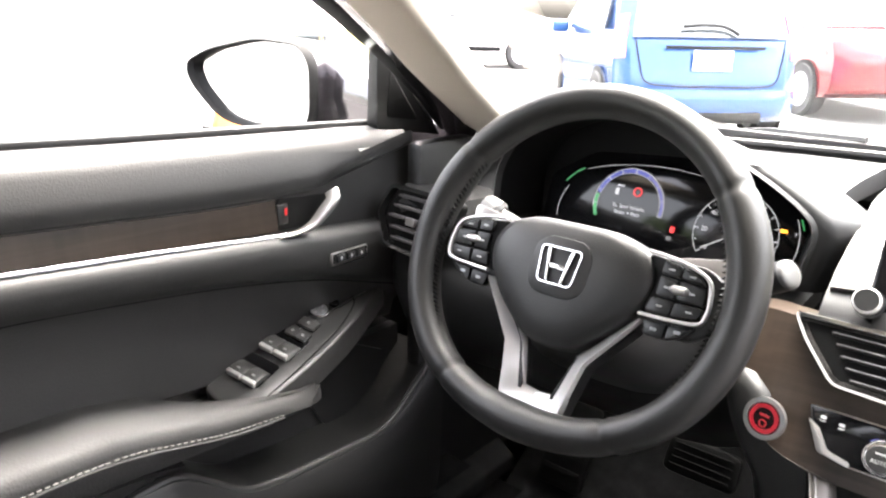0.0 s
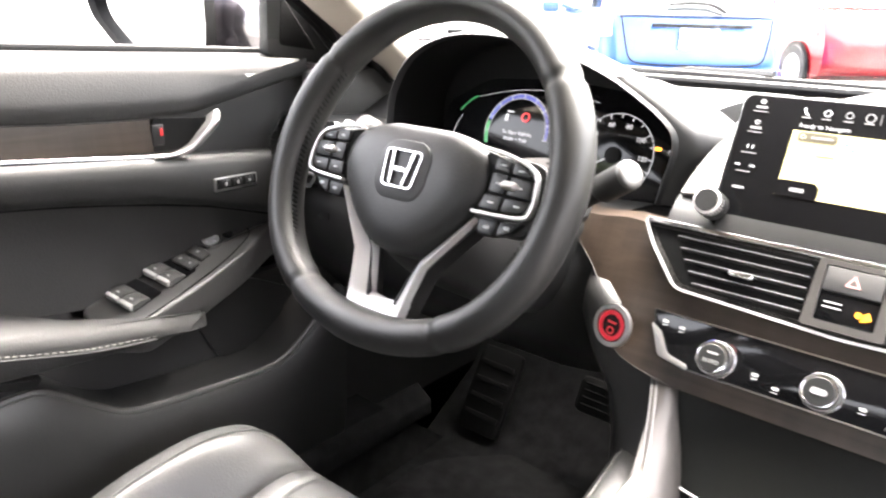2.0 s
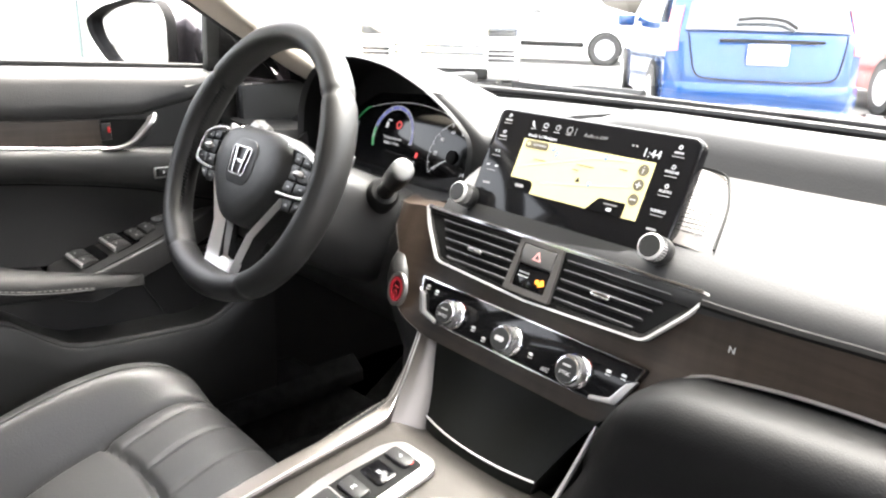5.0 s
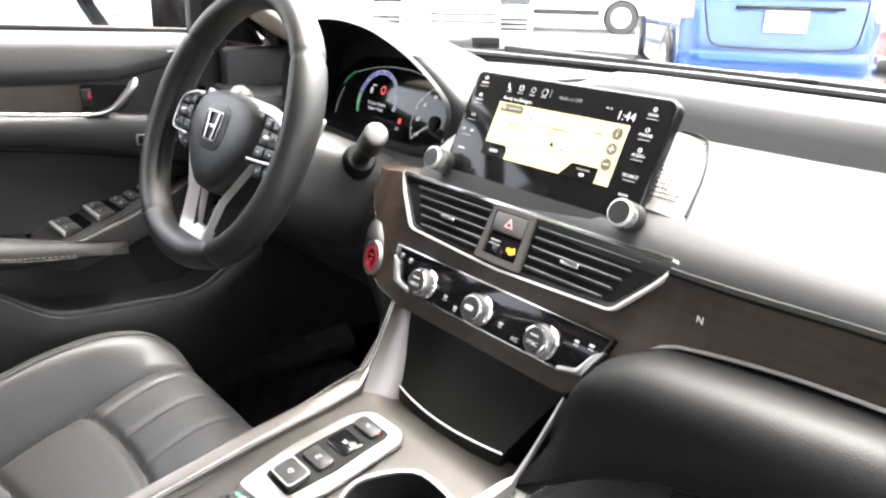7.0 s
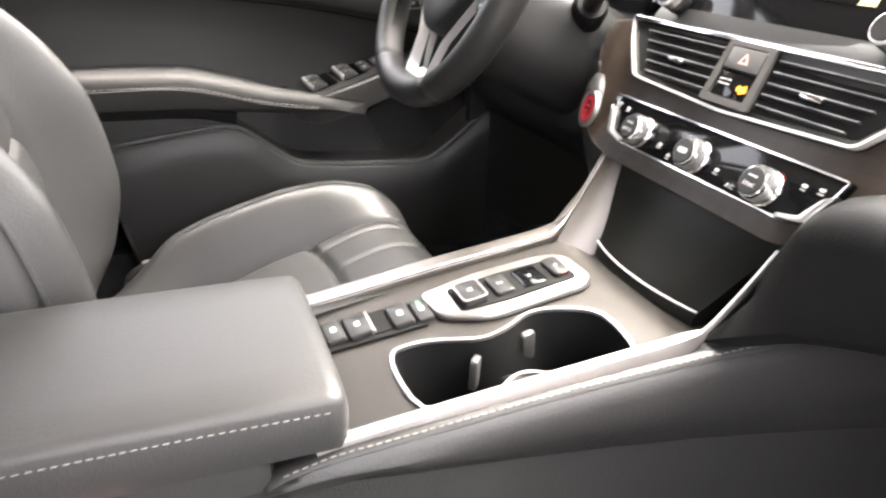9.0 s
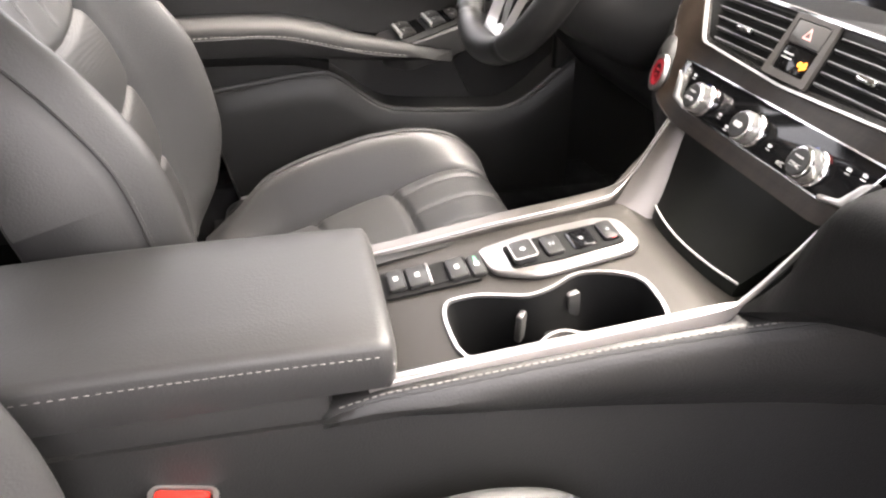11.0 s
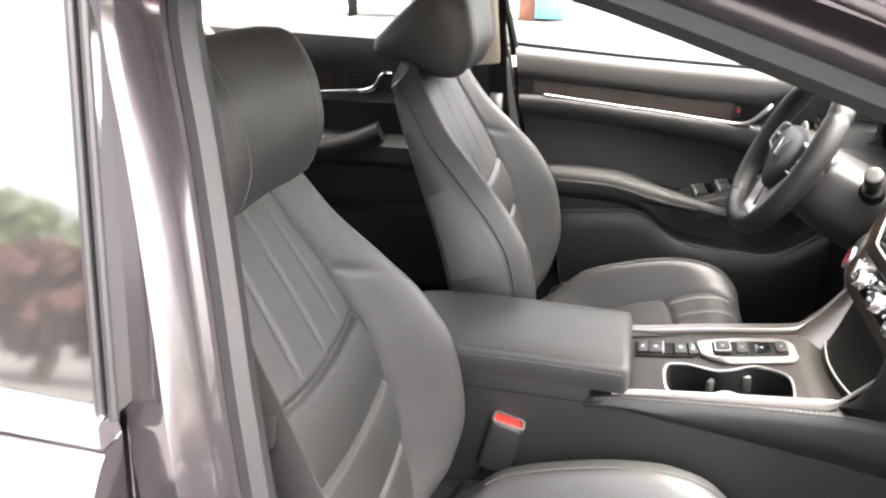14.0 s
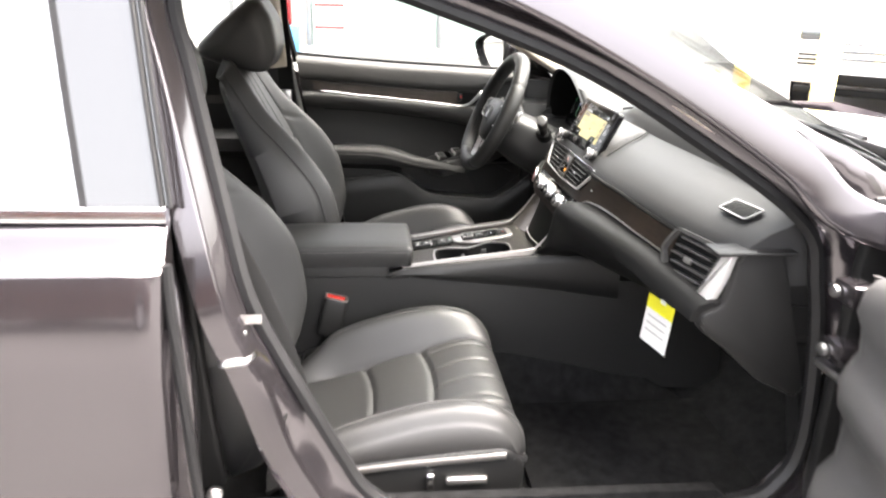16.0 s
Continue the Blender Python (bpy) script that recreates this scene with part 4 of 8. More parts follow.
part("wood_trim", loft(rings), WOODX, dash, "dark walnut trim flowing across the dash", smooth=60)
edge_lo = ((0.118, 0.712), (0.135, 0.726), (0.155, 0.75), (0.175, 0.772), (0.2, 0.787), (0.3, 0.796), (0.45, 0.79), (0.54, 0.785))
part("trim_line", tube([Vector((x, wood_y(x, interp(x, edge_lo)) - 0.0015, interp(x, edge_lo) + 0.0015)) for x in [0.135 + 0.0135 * k for k in range(31)]], 0.0018, 6), SATIN, dash, "thin satin line")
part("pad_gap", tube([face(x, 0.050, interp(x, ((0.16, 0.845), (0.3, 0.845), (0.45, 0.836), (0.56, 0.83)))) for x in [0.18 + 0.02 * k for k in range(19)]], 0.004, 6), BLACK, dash)

# glovebox: a padded bulge from the centre stack to the passenger door
rings = []
for x in [0.104, 0.107, 0.110, 0.114, 0.118, 0.123, 0.128, 0.136, 0.145, 0.157, 0.17, 0.185] + [0.20 + 0.0275 * k for k in range(19)]:
    top = interp(x, ((0.104, 0.634), (0.110, 0.672), (0.118, 0.702), (0.128, 0.727), (0.145, 0.753), (0.17, 0.775), (0.20, 0.786), (0.3, 0.792), (0.5, 0.783), (0.56, 0.775), (0.695, 0.76)))
    bot = interp(x, ((0.104, 0.622), (0.14, 0.645), (0.174, 0.665), (0.25, 0.688), (0.35, 0.693), (0.5, 0.695), (0.695, 0.70)))
    f = interp(x, ((0.104, -0.047), (0.110, -0.028), (0.118, -0.012), (0.13, -0.014), (0.16, -0.026), (0.22, -0.03), (0.3, -0.022), (0.5, 0.03), (0.695, 0.07)))
    fb = interp(x, ((0.104, -0.050), (0.14, -0.042), (0.174, -0.030), (0.25, -0.012), (0.35, 0.018), (0.5, 0.07), (0.695, 0.11)))
    h = top - bot
    rings.append([Vector((x, y, z)) for y, z in ((f + 0.055, top), (f + 0.03, top + 0.002), (f + 0.012, top - min(0.004, h * 0.1)), (f + 0.002, top - min(0.016, h * 0.3)), (f, top - min(0.035, h * 0.5)), (f + (fb - f) * 0.5 + 0.0, bot + h * 0.42), (fb + 0.004, bot + 0.012), (fb + 0.02, bot), (fb + 0.06, bot - 0.004), (0.28, bot), (0.28, top - 0.01))])
glove = part("glovebox", loft(rings), GLOVE, dash, "black padded glovebox front", smooth=50)
part("under_panel", box(0.56, 0.25, 0.012, (0.41, 0.26, 0.682), 0.003), BLACK, dash)

# passenger end: side cover, side vent, demister
end = prism(rounded([(0.130, 0.842), (0.205, 0.850), (0.225, 0.79), (0.285, 0.60), (0.27, 0.585), (0.20, 0.62), (0.12, 0.69), (0.085, 0.715), (0.082, 0.742), (0.118, 0.755), (0.128, 0.80)], 0.012), 0.03, 0.006, Matrix(((0, 0, 1, 0.672), (1, 0, 0, 0), (0, 1, 0, 0), (0, 0, 0, 1))))
part("side_cover", end, HARD, dash, "black plastic end cover")
part("kick_panel", loft([[Vector((x, y, z)) for y, z in ((0.10, 0.72), (0.28, 0.60), (0.32, 0.40), (0.5, 0.35), (0.5, 0.78), (0.15, 0.79))] for x in (0.655, 0.69)]), HARD, dash)
part("end_step", box(0.05, 0.13, 0.006, (0.69, 0.155, 0.848), 0.002), HARD, dash)


def side_vent(cx, cy, cz, sx, lean):
    m = pose(cx, cy, cz, 74, 0, lean) @ Matrix.Diagonal((sx * 1.08, 1.08, 1, 1))
    v = part("side_vent", prism(rounded([(-0.07, 0.0), (-0.045, -0.036), (0.04, -0.040), (0.06, 0.036), (-0.05, 0.036)], 0.01), 0.02, 0.002, m, -0.035), BLACK, dash, "dark side air vent")
    o = rounded([(-0.074, 0.0), (-0.048, -0.040), (0.042, -0.044), (0.065, 0.040), (-0.053, 0.040)], 0.01)
    part("vent_frame", ring2d(o, offset(o, 0.0055), 0.012, 0, m, -0.012), SWGREY if cx > 0 else CHROME, v, "thin vent frame")
    for k in range(5):
        zz = -0.027 + k * 0.0135
        half = 0.048 - 0.006 * abs(k - 2)
        part("vent_slat", prism(rrect(2 * half, 0.0035, 0.0012, 1), 0.012, 0.0006, m @ pose(-0.003, zz, 0, 0, 0, 0), -0.016), SWGREY, v)
    part("vent_tab", prism(rrect(0.016, 0.010, 0.002, 2), 0.006, 0.001, m @ pose(-0.005, -0.002, 0), -0.006), SATIN, v)
    return v


side_vent(0.610, 0.094, 0.802, 1, 14)
part("vent_wing", prism(rounded([(0.0665, 0.040), (0.086, 0.040), (0.066, -0.055), (0.030, -0.055), (0.0435, -0.0455)], [0.001, 0.004, 0.006, 0.006, 0.001]), 0.02, 0.003, pose(0.610, 0.094, 0.802, 74, 0, 14) @ Matrix.Diagonal((1.08, 1.08, 1, 1)), -0.016), SILVER, dash, "satin silver end of the vent")
side_vent(-0.660, 0.020, 0.858, 1, -6)
dm = pose(0.609, 0.172, 0.8895, 25, 3, 15)
do = rounded([(-0.036, -0.017), (0.028, -0.0185), (0.036, 0.0185), (-0.030, 0.017)], 0.006)
d = part("demister_vent", prism(do, 0.003, 0.0008, dm, -0.002), BLACK, dash, "small black demister vent")
part("vent_rim", ring2d(do, offset(do, 0.0028), 0.0016, 0, dm, 0.001), KNOBGREY, d, "silver rim")
for k in range(7):
    part("vent_slat", box(0.0022, 0.027, 0.0012, (-0.024 + 0.008 * k, 0, 0.0020), 0.0004, dm @ pose(0, 0, 0, 0, 0, 0) @ Matrix(((1, 0.2, 0, 0), (0, 1, 0, 0), (0, 0, 1, 0), (0, 0, 0, 1)))), BUTTON, d)

# driver's side: lower panel, knee panel, fuse cover with small switches
rings = []
for x, e, top in ((-0.72, 0.04, 0.892), (-0.70, 0.028, 0.892), (-0.64, 0.03, 0.890), (-0.615, 0.032, 0.885), (-0.60, 0.034, 0.846), (-0.45, 0.035, 0.838), (-0.31, 0.038, 0.838), (-0.27, 0.050, 0.838), (-0.235, 0.080, 0.838)):
    rings.append([Vector((x, y + e, z)) for y, z in ((0.03, top), (0.012, top - 0.018), (0.012, 0.80), (0.004, 0.79), (0.004, 0.75), (0.03, 0.69), (0.10, 0.62), (0.2, 0.60), (0.2, top - 0.012))])
part("knee_panel", loft(rings), SOFT, dash, "dark lower dash panel")
for k in range(3):
    part("panel_switch", prism(rrect(0.022, 0.012, 0.002, 2), 0.004, 0.001, pose(-0.685 + 0.026 * k, 0.038, 0.768, 84, 0, 0)), HARD, dash)
# instrument hood
arch = spline([(-0.612, 0.845, 0), (-0.610, 0.885, 0), (-0.602, 0.928, 0), (-0.572, 0.972, 0), (-0.522, 0.999, 0), (-0.46, 1.008, 0), (-0.385, 1.003, 0), (-0.33, 0.990, 0), (-0.27, 0.967, 0), (-0.216, 0.934, 0), (-0.200, 0.910, 0), (-0.206, 0.872, 0), (-0.212, 0.845, 0)], 6)
def arch_ring(y, k, dz, grow):
    c = Vector((-0.41, 0.88))
    return [Vector((c.x + (p.x - c.x) * (k + grow), y, c.y + (p.y - c.y) * (k + grow) + dz)) for p in arch]
rings = [arch_ring(0.225, 0.90, 0, 0), arch_ring(0.16, 0.965, 0, 0), arch_ring(0.138, 0.985, 0, 0), arch_ring(0.132, 0.995, 0, 0.005), arch_ring(0.136, 1.0, 0, 0.02), arch_ring(0.155, 1.0, 0, 0.03), arch_ring(0.20, 1.0, -0.004, 0.03), arch_ring(0.27, 0.97, -0.018, 0.02), arch_ring(0.36, 0.86, -0.04, 0.02)]
hood = part("instrument_hood", loft(rings, closed=False), PAD, dash, "dark hood over the instruments", smooth=60)
lip = arch_ring(0.136, 1.0, 0, 0.012)[-26:]
part("hood_flank", loft([[Vector((p.x + dx, p.y + dy, p.z + dz)) for p in lip] for dx, dy, dz in ((-0.004, 0.0, 0.0), (0.006, 0.001, 0.001), (0.018, 0.010, 0.0), (0.034, 0.045, -0.004), (0.05, 0.10, -0.02))], closed=False), SOFT, dash, "dark flank of the hood", smooth=60)
part("hood_lining", loft([arch_ring(0.226, 0.89, 0, 0), arch_ring(0.16, 0.955, 0, 0), arch_ring(0.141, 0.977, 0, 0)], closed=False), BLACK, dash, "matt black inside of the hood")
bk = [Vector((p.x, 0.233, p.y)) for p in [Vector((q.x, q.z)) for q in arch_ring(0, 0.93, 0, 0)]]
part("hood_back", prism([(p.x, p.z) for p in bk] + [(-0.22, 0.80), (-0.6, 0.80)], 0.01, 0, Matrix(((1, 0, 0, 0), (0, 0, 1, 0.226), (0, 1, 0, 0), (0, 0, 0, 1)))), BLACK, dash)
part("hood_floor", loft([[Vector((x, y, z)) for y, z in ((0.10, 0.826), (0.13, 0.830), (0.225, 0.832), (0.225, 0.81), (0.08, 0.81))] for x in (-0.61, -0.2)]), BLACK, dash)

# instrument cluster
cl = thing("instrument_cluster", "lit instrument cluster with blue ring and white speedometer", "instrument cluster")
cm = pose(-0.385, 0.205, 0.897, 70)
o = rounded([(-0.178, -0.075), (0.170, -0.075), (0.186, 0.0), (0.12, 0.05), (0.0, 0.062), (-0.12, 0.054), (-0.180, 0.015)], 0.015)
part("panel", prism(o, 0.008, 0.001, cm, -0.008), PIANO, cl)
GREEN, BLUE, DIM, AMBER, REDL = glow("green_light", (0.03, 0.6, 0.15), 0.3), glow("blue_light", (0.06, 0.08, 0.7), 0.25), glow("white_light", (0.8, 0.82, 0.85), 0.6), glow("amber_light", (1.0, 0.35, 0.03), 2.5), glow("red_light", (0.9, 0.03, 0.03), 1.0)
def arc(cx, cy, r, a0, a1, w, material, name, n=24, z=0.0006):
    b = bmesh.new()
    out = [cm @ Vector((cx + (r + s * w / 2) * math.cos(radians(a0 + (a1 - a0) * k / n)), cy + (r + s * w / 2) * math.sin(radians(a0 + (a1 - a0) * k / n)), z)) for s in (-1, 1) for k in range(n + 1)]
    v = [b.verts.new(p) for p in out]
    for k in range(n):
        b.faces.new((v[k], v[k + 1], v[n + 2 + k], v[n + 1 + k]))
    return part(name, b, material, cl)
arc(-0.057, -0.012, 0.0465, 60, 165, 0.0055, BLUE, "blue_gauge_ring")
arc(-0.057, -0.012, 0.0465, -8, 60, 0.003, glow("pale_blue_light", (0.2, 0.2, 0.62), 0.5), "gauge_tail")
arc(-0.057, -0.012, 0.0495, -8, 190, 0.0008, DIM, "gauge_edge")
arc(-0.057, -0.012, 0.0435, -8, 190, 0.0005, DIM, "gauge_edge")
arc(-0.057, -0.012, 0.0465, 168, 205, 0.0045, GREEN, "charge_arc")
for k in range(9):
    part("tick", box(0.006, 0.0008, 0.0006, (0.0465, 0, 0.0012), 0, cm @ pose(-0.057, -0.012, 0, 0, 0, -8 + 24 * k)), DIM, cl)
arc(-0.100, -0.03, 0.066, 118, 146, 0.0018, GREEN, "green_corner_arc")
arc(-0.100, -0.03, 0.058, 148, 192, 0.0008, DIM, "left_scale")
arc(-0.02, -0.30, 0.345, 78, 108, 0.0005, DIM, "upper_line")
arc(0.086, -0.022, 0.0500, -35, 215, 0.0008, DIM, "speed_ring")
arc(0.092, -0.022, 0.066, -25, 28, 0.0008, DIM, "right_scale")
arc(0.095, -0.022, 0.0675, 17, 28, 0.0016, GREEN, "green_mark")
for k in range(15):
    a = radians(215 - 250 * k / 14)
    part("tick", box(0.005 if k % 2 == 0 else 0.003, 0.0009, 0.0006, (0.0470, 0, 0.001), 0, cm @ pose(0.086, -0.022, 0, 0, 0, math.degrees(a))), DIM, cl)
for k, w in enumerate(("0", "20", "40", "60", "80", "100", "120", "140")):
    a = radians(215 - 250 * k / 7)
    text(w, 0.0082, cm @ pose(0.086 + 0.037 * math.cos(a), -0.022 + 0.037 * math.sin(a), 0.001), DIM, cl, "speed_number")
part("needle", box(0.034, 0.0010, 0.001, (-0.026, 0, 0.002), 0, cm @ pose(0.086, -0.022, 0, 0, 0, 33)), DIM, cl)
part("needle_hub", cyl(0.010, 0.004, cm @ pose(0.086, -0.022, 0.0), 24, 0.001), BLACK, cl)
text("To Start Vehicle:", 0.0068, cm @ pose(-0.055, -0.014, 0.001), DIM, cl)
text("Brake + Push", 0.0068, cm @ pose(-0.055, -0.022, 0.001), DIM, cl)
part("start_icon", ring2d(circle(0.0062, 20), circle(0.0045, 20), 0.0006, 0, cm @ pose(-0.047, 0.008, 0.001)), REDL, cl)
part("pedal_icon", prism(rrect(0.005, 0.009, 0.001), 0.0006, 0, cm @ pose(-0.076, 0.005, 0.0005)), DIM, cl)
part("pedal_icon", prism(rrect(0.010, 0.002, 0.0006), 0.0006, 0, cm @ pose(-0.072, 0.013, 0.0005)), DIM, cl)
part("gear_symbol", prism(rrect(0.006, 0.008, 0.002), 0.0006, 0, cm @ pose(0.010, -0.031, 0.0005)), REDL, cl)
text("53", 0.006, cm @ pose(0.008, -0.043, 0.001), DIM, cl)
part("warning_icon", prism(rrect(0.008, 0.004, 0.0015), 0.0006, 0, cm @ pose(0.139, -0.007, 0.0005)), AMBER, cl)
text("F", 0.006, cm @ pose(0.153, -0.009, 0.001), DIM, cl)

# ---- centre stack ----
SM = pose(0, 0.02, 0.76, 64)
vo = rounded([(-0.187, 0.1), (-0.172, 0.076), (-0.14, 0.040), (0.0, 0.034), (0.14, 0.040), (0.172, 0.076), (0.187, 0.1)], 0.008)[::1]
vent = part("centre_vent", prism(vo, 0.012, 0.001, SM, -0.006), BLACK, dash, "black centre air vents in a chrome frame")
part("vent_frame", ring2d(vo, offset(vo, 0.0022), 0.007, 0, SM, 0.003), SILVER, vent, "thin bright silver frame")
part("vent_liner", ring2d(offset(vo, 0.0022), offset(vo, 0.0068), 0.004, 0, SM, 0.002), GREYTRIM, vent, "satin grey inner frame")
part("vent_bar", prism(rounded([(-0.181, 0.0955), (0.178, 0.0955), (0.179, 0.101), (-0.183, 0.101)], 0.002), 0.009, 0.0015, SM, 0.002), CHROME, vent, "bright chrome top bar")
for side in (-1, 1):
    for k in range(5):
        v = 0.0465 + 0.0098 * k
        a, b = 0.033, 0.126 + 0.0062 * k
        sl = part("vent_slat", prism(rrect(b - a, 0.0026, 0.001, 1), 0.007, 0.0006, SM @ pose(side * (a + b) / 2, v, 0, -18), 0.002), HARD, vent)
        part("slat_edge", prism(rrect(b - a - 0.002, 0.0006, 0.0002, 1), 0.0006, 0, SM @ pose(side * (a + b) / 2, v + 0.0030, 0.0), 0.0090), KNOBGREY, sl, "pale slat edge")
    part("vent_tab", prism(rrect(0.022, 0.005, 0.002, 2), 0.010, 0.0012, SM @ pose(side * 0.085, 0.066, 0), 0.004), CHROME, vent, "chrome vent tab")
ho = rounded([(-0.031, 0.040), (0.031, 0.040), (0.0285, 0.097), (-0.0285, 0.097)], 0.003)
hi_ = rounded([(-0.0225, 0.0465), (0.0225, 0.0465), (0.0225, 0.0925), (-0.0225, 0.0925)], 0.002)
hz = part("hazard_module", prism(ho, 0.008, 0, SM, 0.0), BLACK, vent, "hazard switch housing")
part("housing_frame", holed(ho, hi_, 0.004, SM, 0.008), GREYTRIM, hz, "satin silver housing frame")
part("hazard_button", prism(rrect(0.043, 0.020, 0.0015, 2), 0.0035, 0.0008, SM @ pose(0, 0.0815, 0), 0.0085), SWGREY, hz)
part("hazard_triangle", ring2d(rounded([(-0.006, -0.004), (0.006, -0.004), (0, 0.006)], 0.001), rounded([(-0.0035, -0.0025), (0.0035, -0.0025), (0, 0.0035)], 0.001), 0.0004, 0, SM @ pose(0, 0.0815, 0.0121)), mat("hazard_red", (0.6, 0.3, 0.28), 0.5, vary=0), hz)
part("airbag_display", prism(rrect(0.043, 0.022, 0.001, 2), 0.002, 0.0005, SM @ pose(0, 0.058, 0), 0.0082), PIANO, hz)
part("airbag_light", cyl(0.0026, 0.0005, SM @ pose(0.009, 0.0575, 0), 12, 0, z0=0.0103), AMBER, hz, "lit amber airbag symbol")
part("airbag_light", prism(rounded([(0.011, 0.0525), (0.019, 0.0555), (0.016, 0.0615), (0.0125, 0.059)], 0.001), 0.0005, 0, SM, 0.0103), AMBER, hz)
for k in range(2):
    part("print_bar", prism(rrect(0.014, 0.0013, 0.0004, 1), 0.0004, 0, SM @ pose(-0.011, 0.0625 - 0.004 * k, 0), 0.0103), PRINT, hz)

# climate panel
COLD, WARM = glow("cold_blue_light", (0.03, 0.05, 0.30), 0.5), glow("warm_red_light", (0.25, 0.015, 0.015), 0.5)
def ring2d_arc(m, r0, r1, a0, a1, z, n=10):
    pts = [(r1 * math.cos(radians(a0 + (a1 - a0) * k / n)), r1 * math.sin(radians(a0 + (a1 - a0) * k / n))) for k in range(n + 1)]
    pts += [(r0 * math.cos(radians(a1 - (a1 - a0) * k / n)), r0 * math.sin(radians(a1 - (a1 - a0) * k / n))) for k in range(n + 1)]
    return prism(pts, 0.0004, 0, m, z)
cp = thing("climate_control_panel", "gloss black climate panel with three chrome-ringed knobs", "control panel")
co = rounded([(-0.152, 0.019), (-0.146, 0.002), (-0.132, -0.022), (-0.11, -0.027), (0.11, -0.027), (0.132, -0.022), (0.146, 0.002), (0.152, 0.019)], 0.004)
part("panel", prism(co, 0.010, 0.001, SM, -0.004), PIANO, cp)
part("panel_frame", ring2d(co, offset(co, 0.0015), 0.003, 0, SM, 0.0042), CHROME, cp, "satin edge")
for sx in (-1, 1):
    part("silver_corner", prism(rounded([(sx * 0.150, 0.006), (sx * 0.136, -0.022), (sx * 0.108, -0.0272), (sx * 0.108, -0.0225), (sx * 0.128, -0.018), (sx * 0.139, 0.0)][::sx], 0.003), 0.006, 0.001, SM, 0.003), SATIN, cp)
for u, w1, w2 in ((-0.085, "", "AUTO"), (0.0, "", ""), (0.086, "", "SYNC")):
    KM = SM @ pose(u, -0.009, 0)
    kn = part("knob", loft([[KM @ Vector((x * q, y * q, z)) for x, y in circle(1.0, 40)] for q, z in ((0.0162, 0.004), (0.0162, 0.008), (0.0150, 0.0095), (0.0146, 0.0105), (0.0138, 0.0215), (0.0130, 0.0232), (0.0118, 0.0236))]), CHROME, cp, "chrome-ringed knob", smooth=30)
    part("knob_face", loft([[KM @ Vector((x * q, y * q, z)) for x, y in circle(1.0, 40)] for q, z in ((0.0116, 0.0226), (0.0116, 0.0238), (0.0108, 0.0243))]), BUTTON, kn, "dark knob face", smooth=30)
    for k in range(48):
        part("knurl", box(0.0006, 0.0008, 0.0090, (0.0142, 0, 0.0160), 0, KM @ pose(0, 0, 0, 0, 0, 7.5 * k)), SATIN, kn)
    if u:
        for a0, mt, nm in ((105, COLD, "cold_mark"), (30, WARM, "warm_mark")):
            part(nm, ring2d_arc(KM, 0.0170, 0.0175, a0 + 8, a0 + 34, 0.0060), mt, cp)
    if w2:
        text(w2, 0.0052, SM @ pose(u, -0.0125, 0.0249), PRINT, kn)
        part("print_bar", prism(rrect(0.010, 0.0016, 0.0004, 1), 0.0004, 0, SM @ pose(u, -0.005, 0.0247)), PRINT, kn)
    else:
        part("fan_symbol", prism(rrect(0.012, 0.005, 0.002, 2), 0.0004, 0, SM @ pose(u, -0.009, 0.0247)), PRINT, kn)
text("A/C", 0.006, SM @ pose(0.052, -0.020, 0.0065), PRINT, cp)
for u, v in ((-0.138, 0.010), (-0.122, 0.008), (0.118, 0.004), (0.134, 0.006), (-0.052, -0.012), (-0.034, -0.018), (0.03, -0.012)):
    part("symbol", prism(rrect(0.0052, 0.0028, 0.001, 2), 0.0004, 0, SM @ pose(u, v, 0.0062)), PRINT, cp)
    part("symbol", prism(rrect(0.0055, 0.0009, 0.0003, 1), 0.0004, 0, SM @ pose(u, v - 0.0034, 0.0062)), PRINT, cp)

# phone tray lid under the climate panel
lid = thing("storage_tray_lid", "dark grey shut storage tray lid with chrome line", "storage lid")
LID_ROWS = ((0.616, -0.024, -0.0915, 0.070, 0.012), (0.629, -0.0255, -0.092, 0.071, 0.0125), (0.6385, -0.0215, -0.093, 0.0723, 0.012), (0.646, -0.0165, -0.0955, 0.076, 0.0112), (0.68, -0.0005, -0.110, 0.094, 0.008), (0.7165, 0.0165, -0.126, 0.117, 0.004))


def lid_point(row, u, out=0.0):
    z, y, x0, x1, bulge = row
    return Vector((x0 + (x1 - x0) * u, y - bulge * 4 * u * (1 - u) - out, z))


part("lid", loft([[lid_point(q, k / 14) for q in LID_ROWS] + [Vector((lid_point(LID_ROWS[n_], k / 14).x, 0.05, LID_ROWS[n_][0])) for n_ in (5, 0)] for k in range(15)]), LIDBLACK, lid, smooth=50)
part("chrome_line", tube([lid_point(LID_ROWS[2], 0.005 + 0.99 * k / 14, 0.0006) for k in range(15)], 0.0012, 6), SILVER, lid, "bright line")
part("tray_gap", box(0.26, 0.02, 0.14, (-0.004, 0.055, 0.665), 0), BLACK, lid)

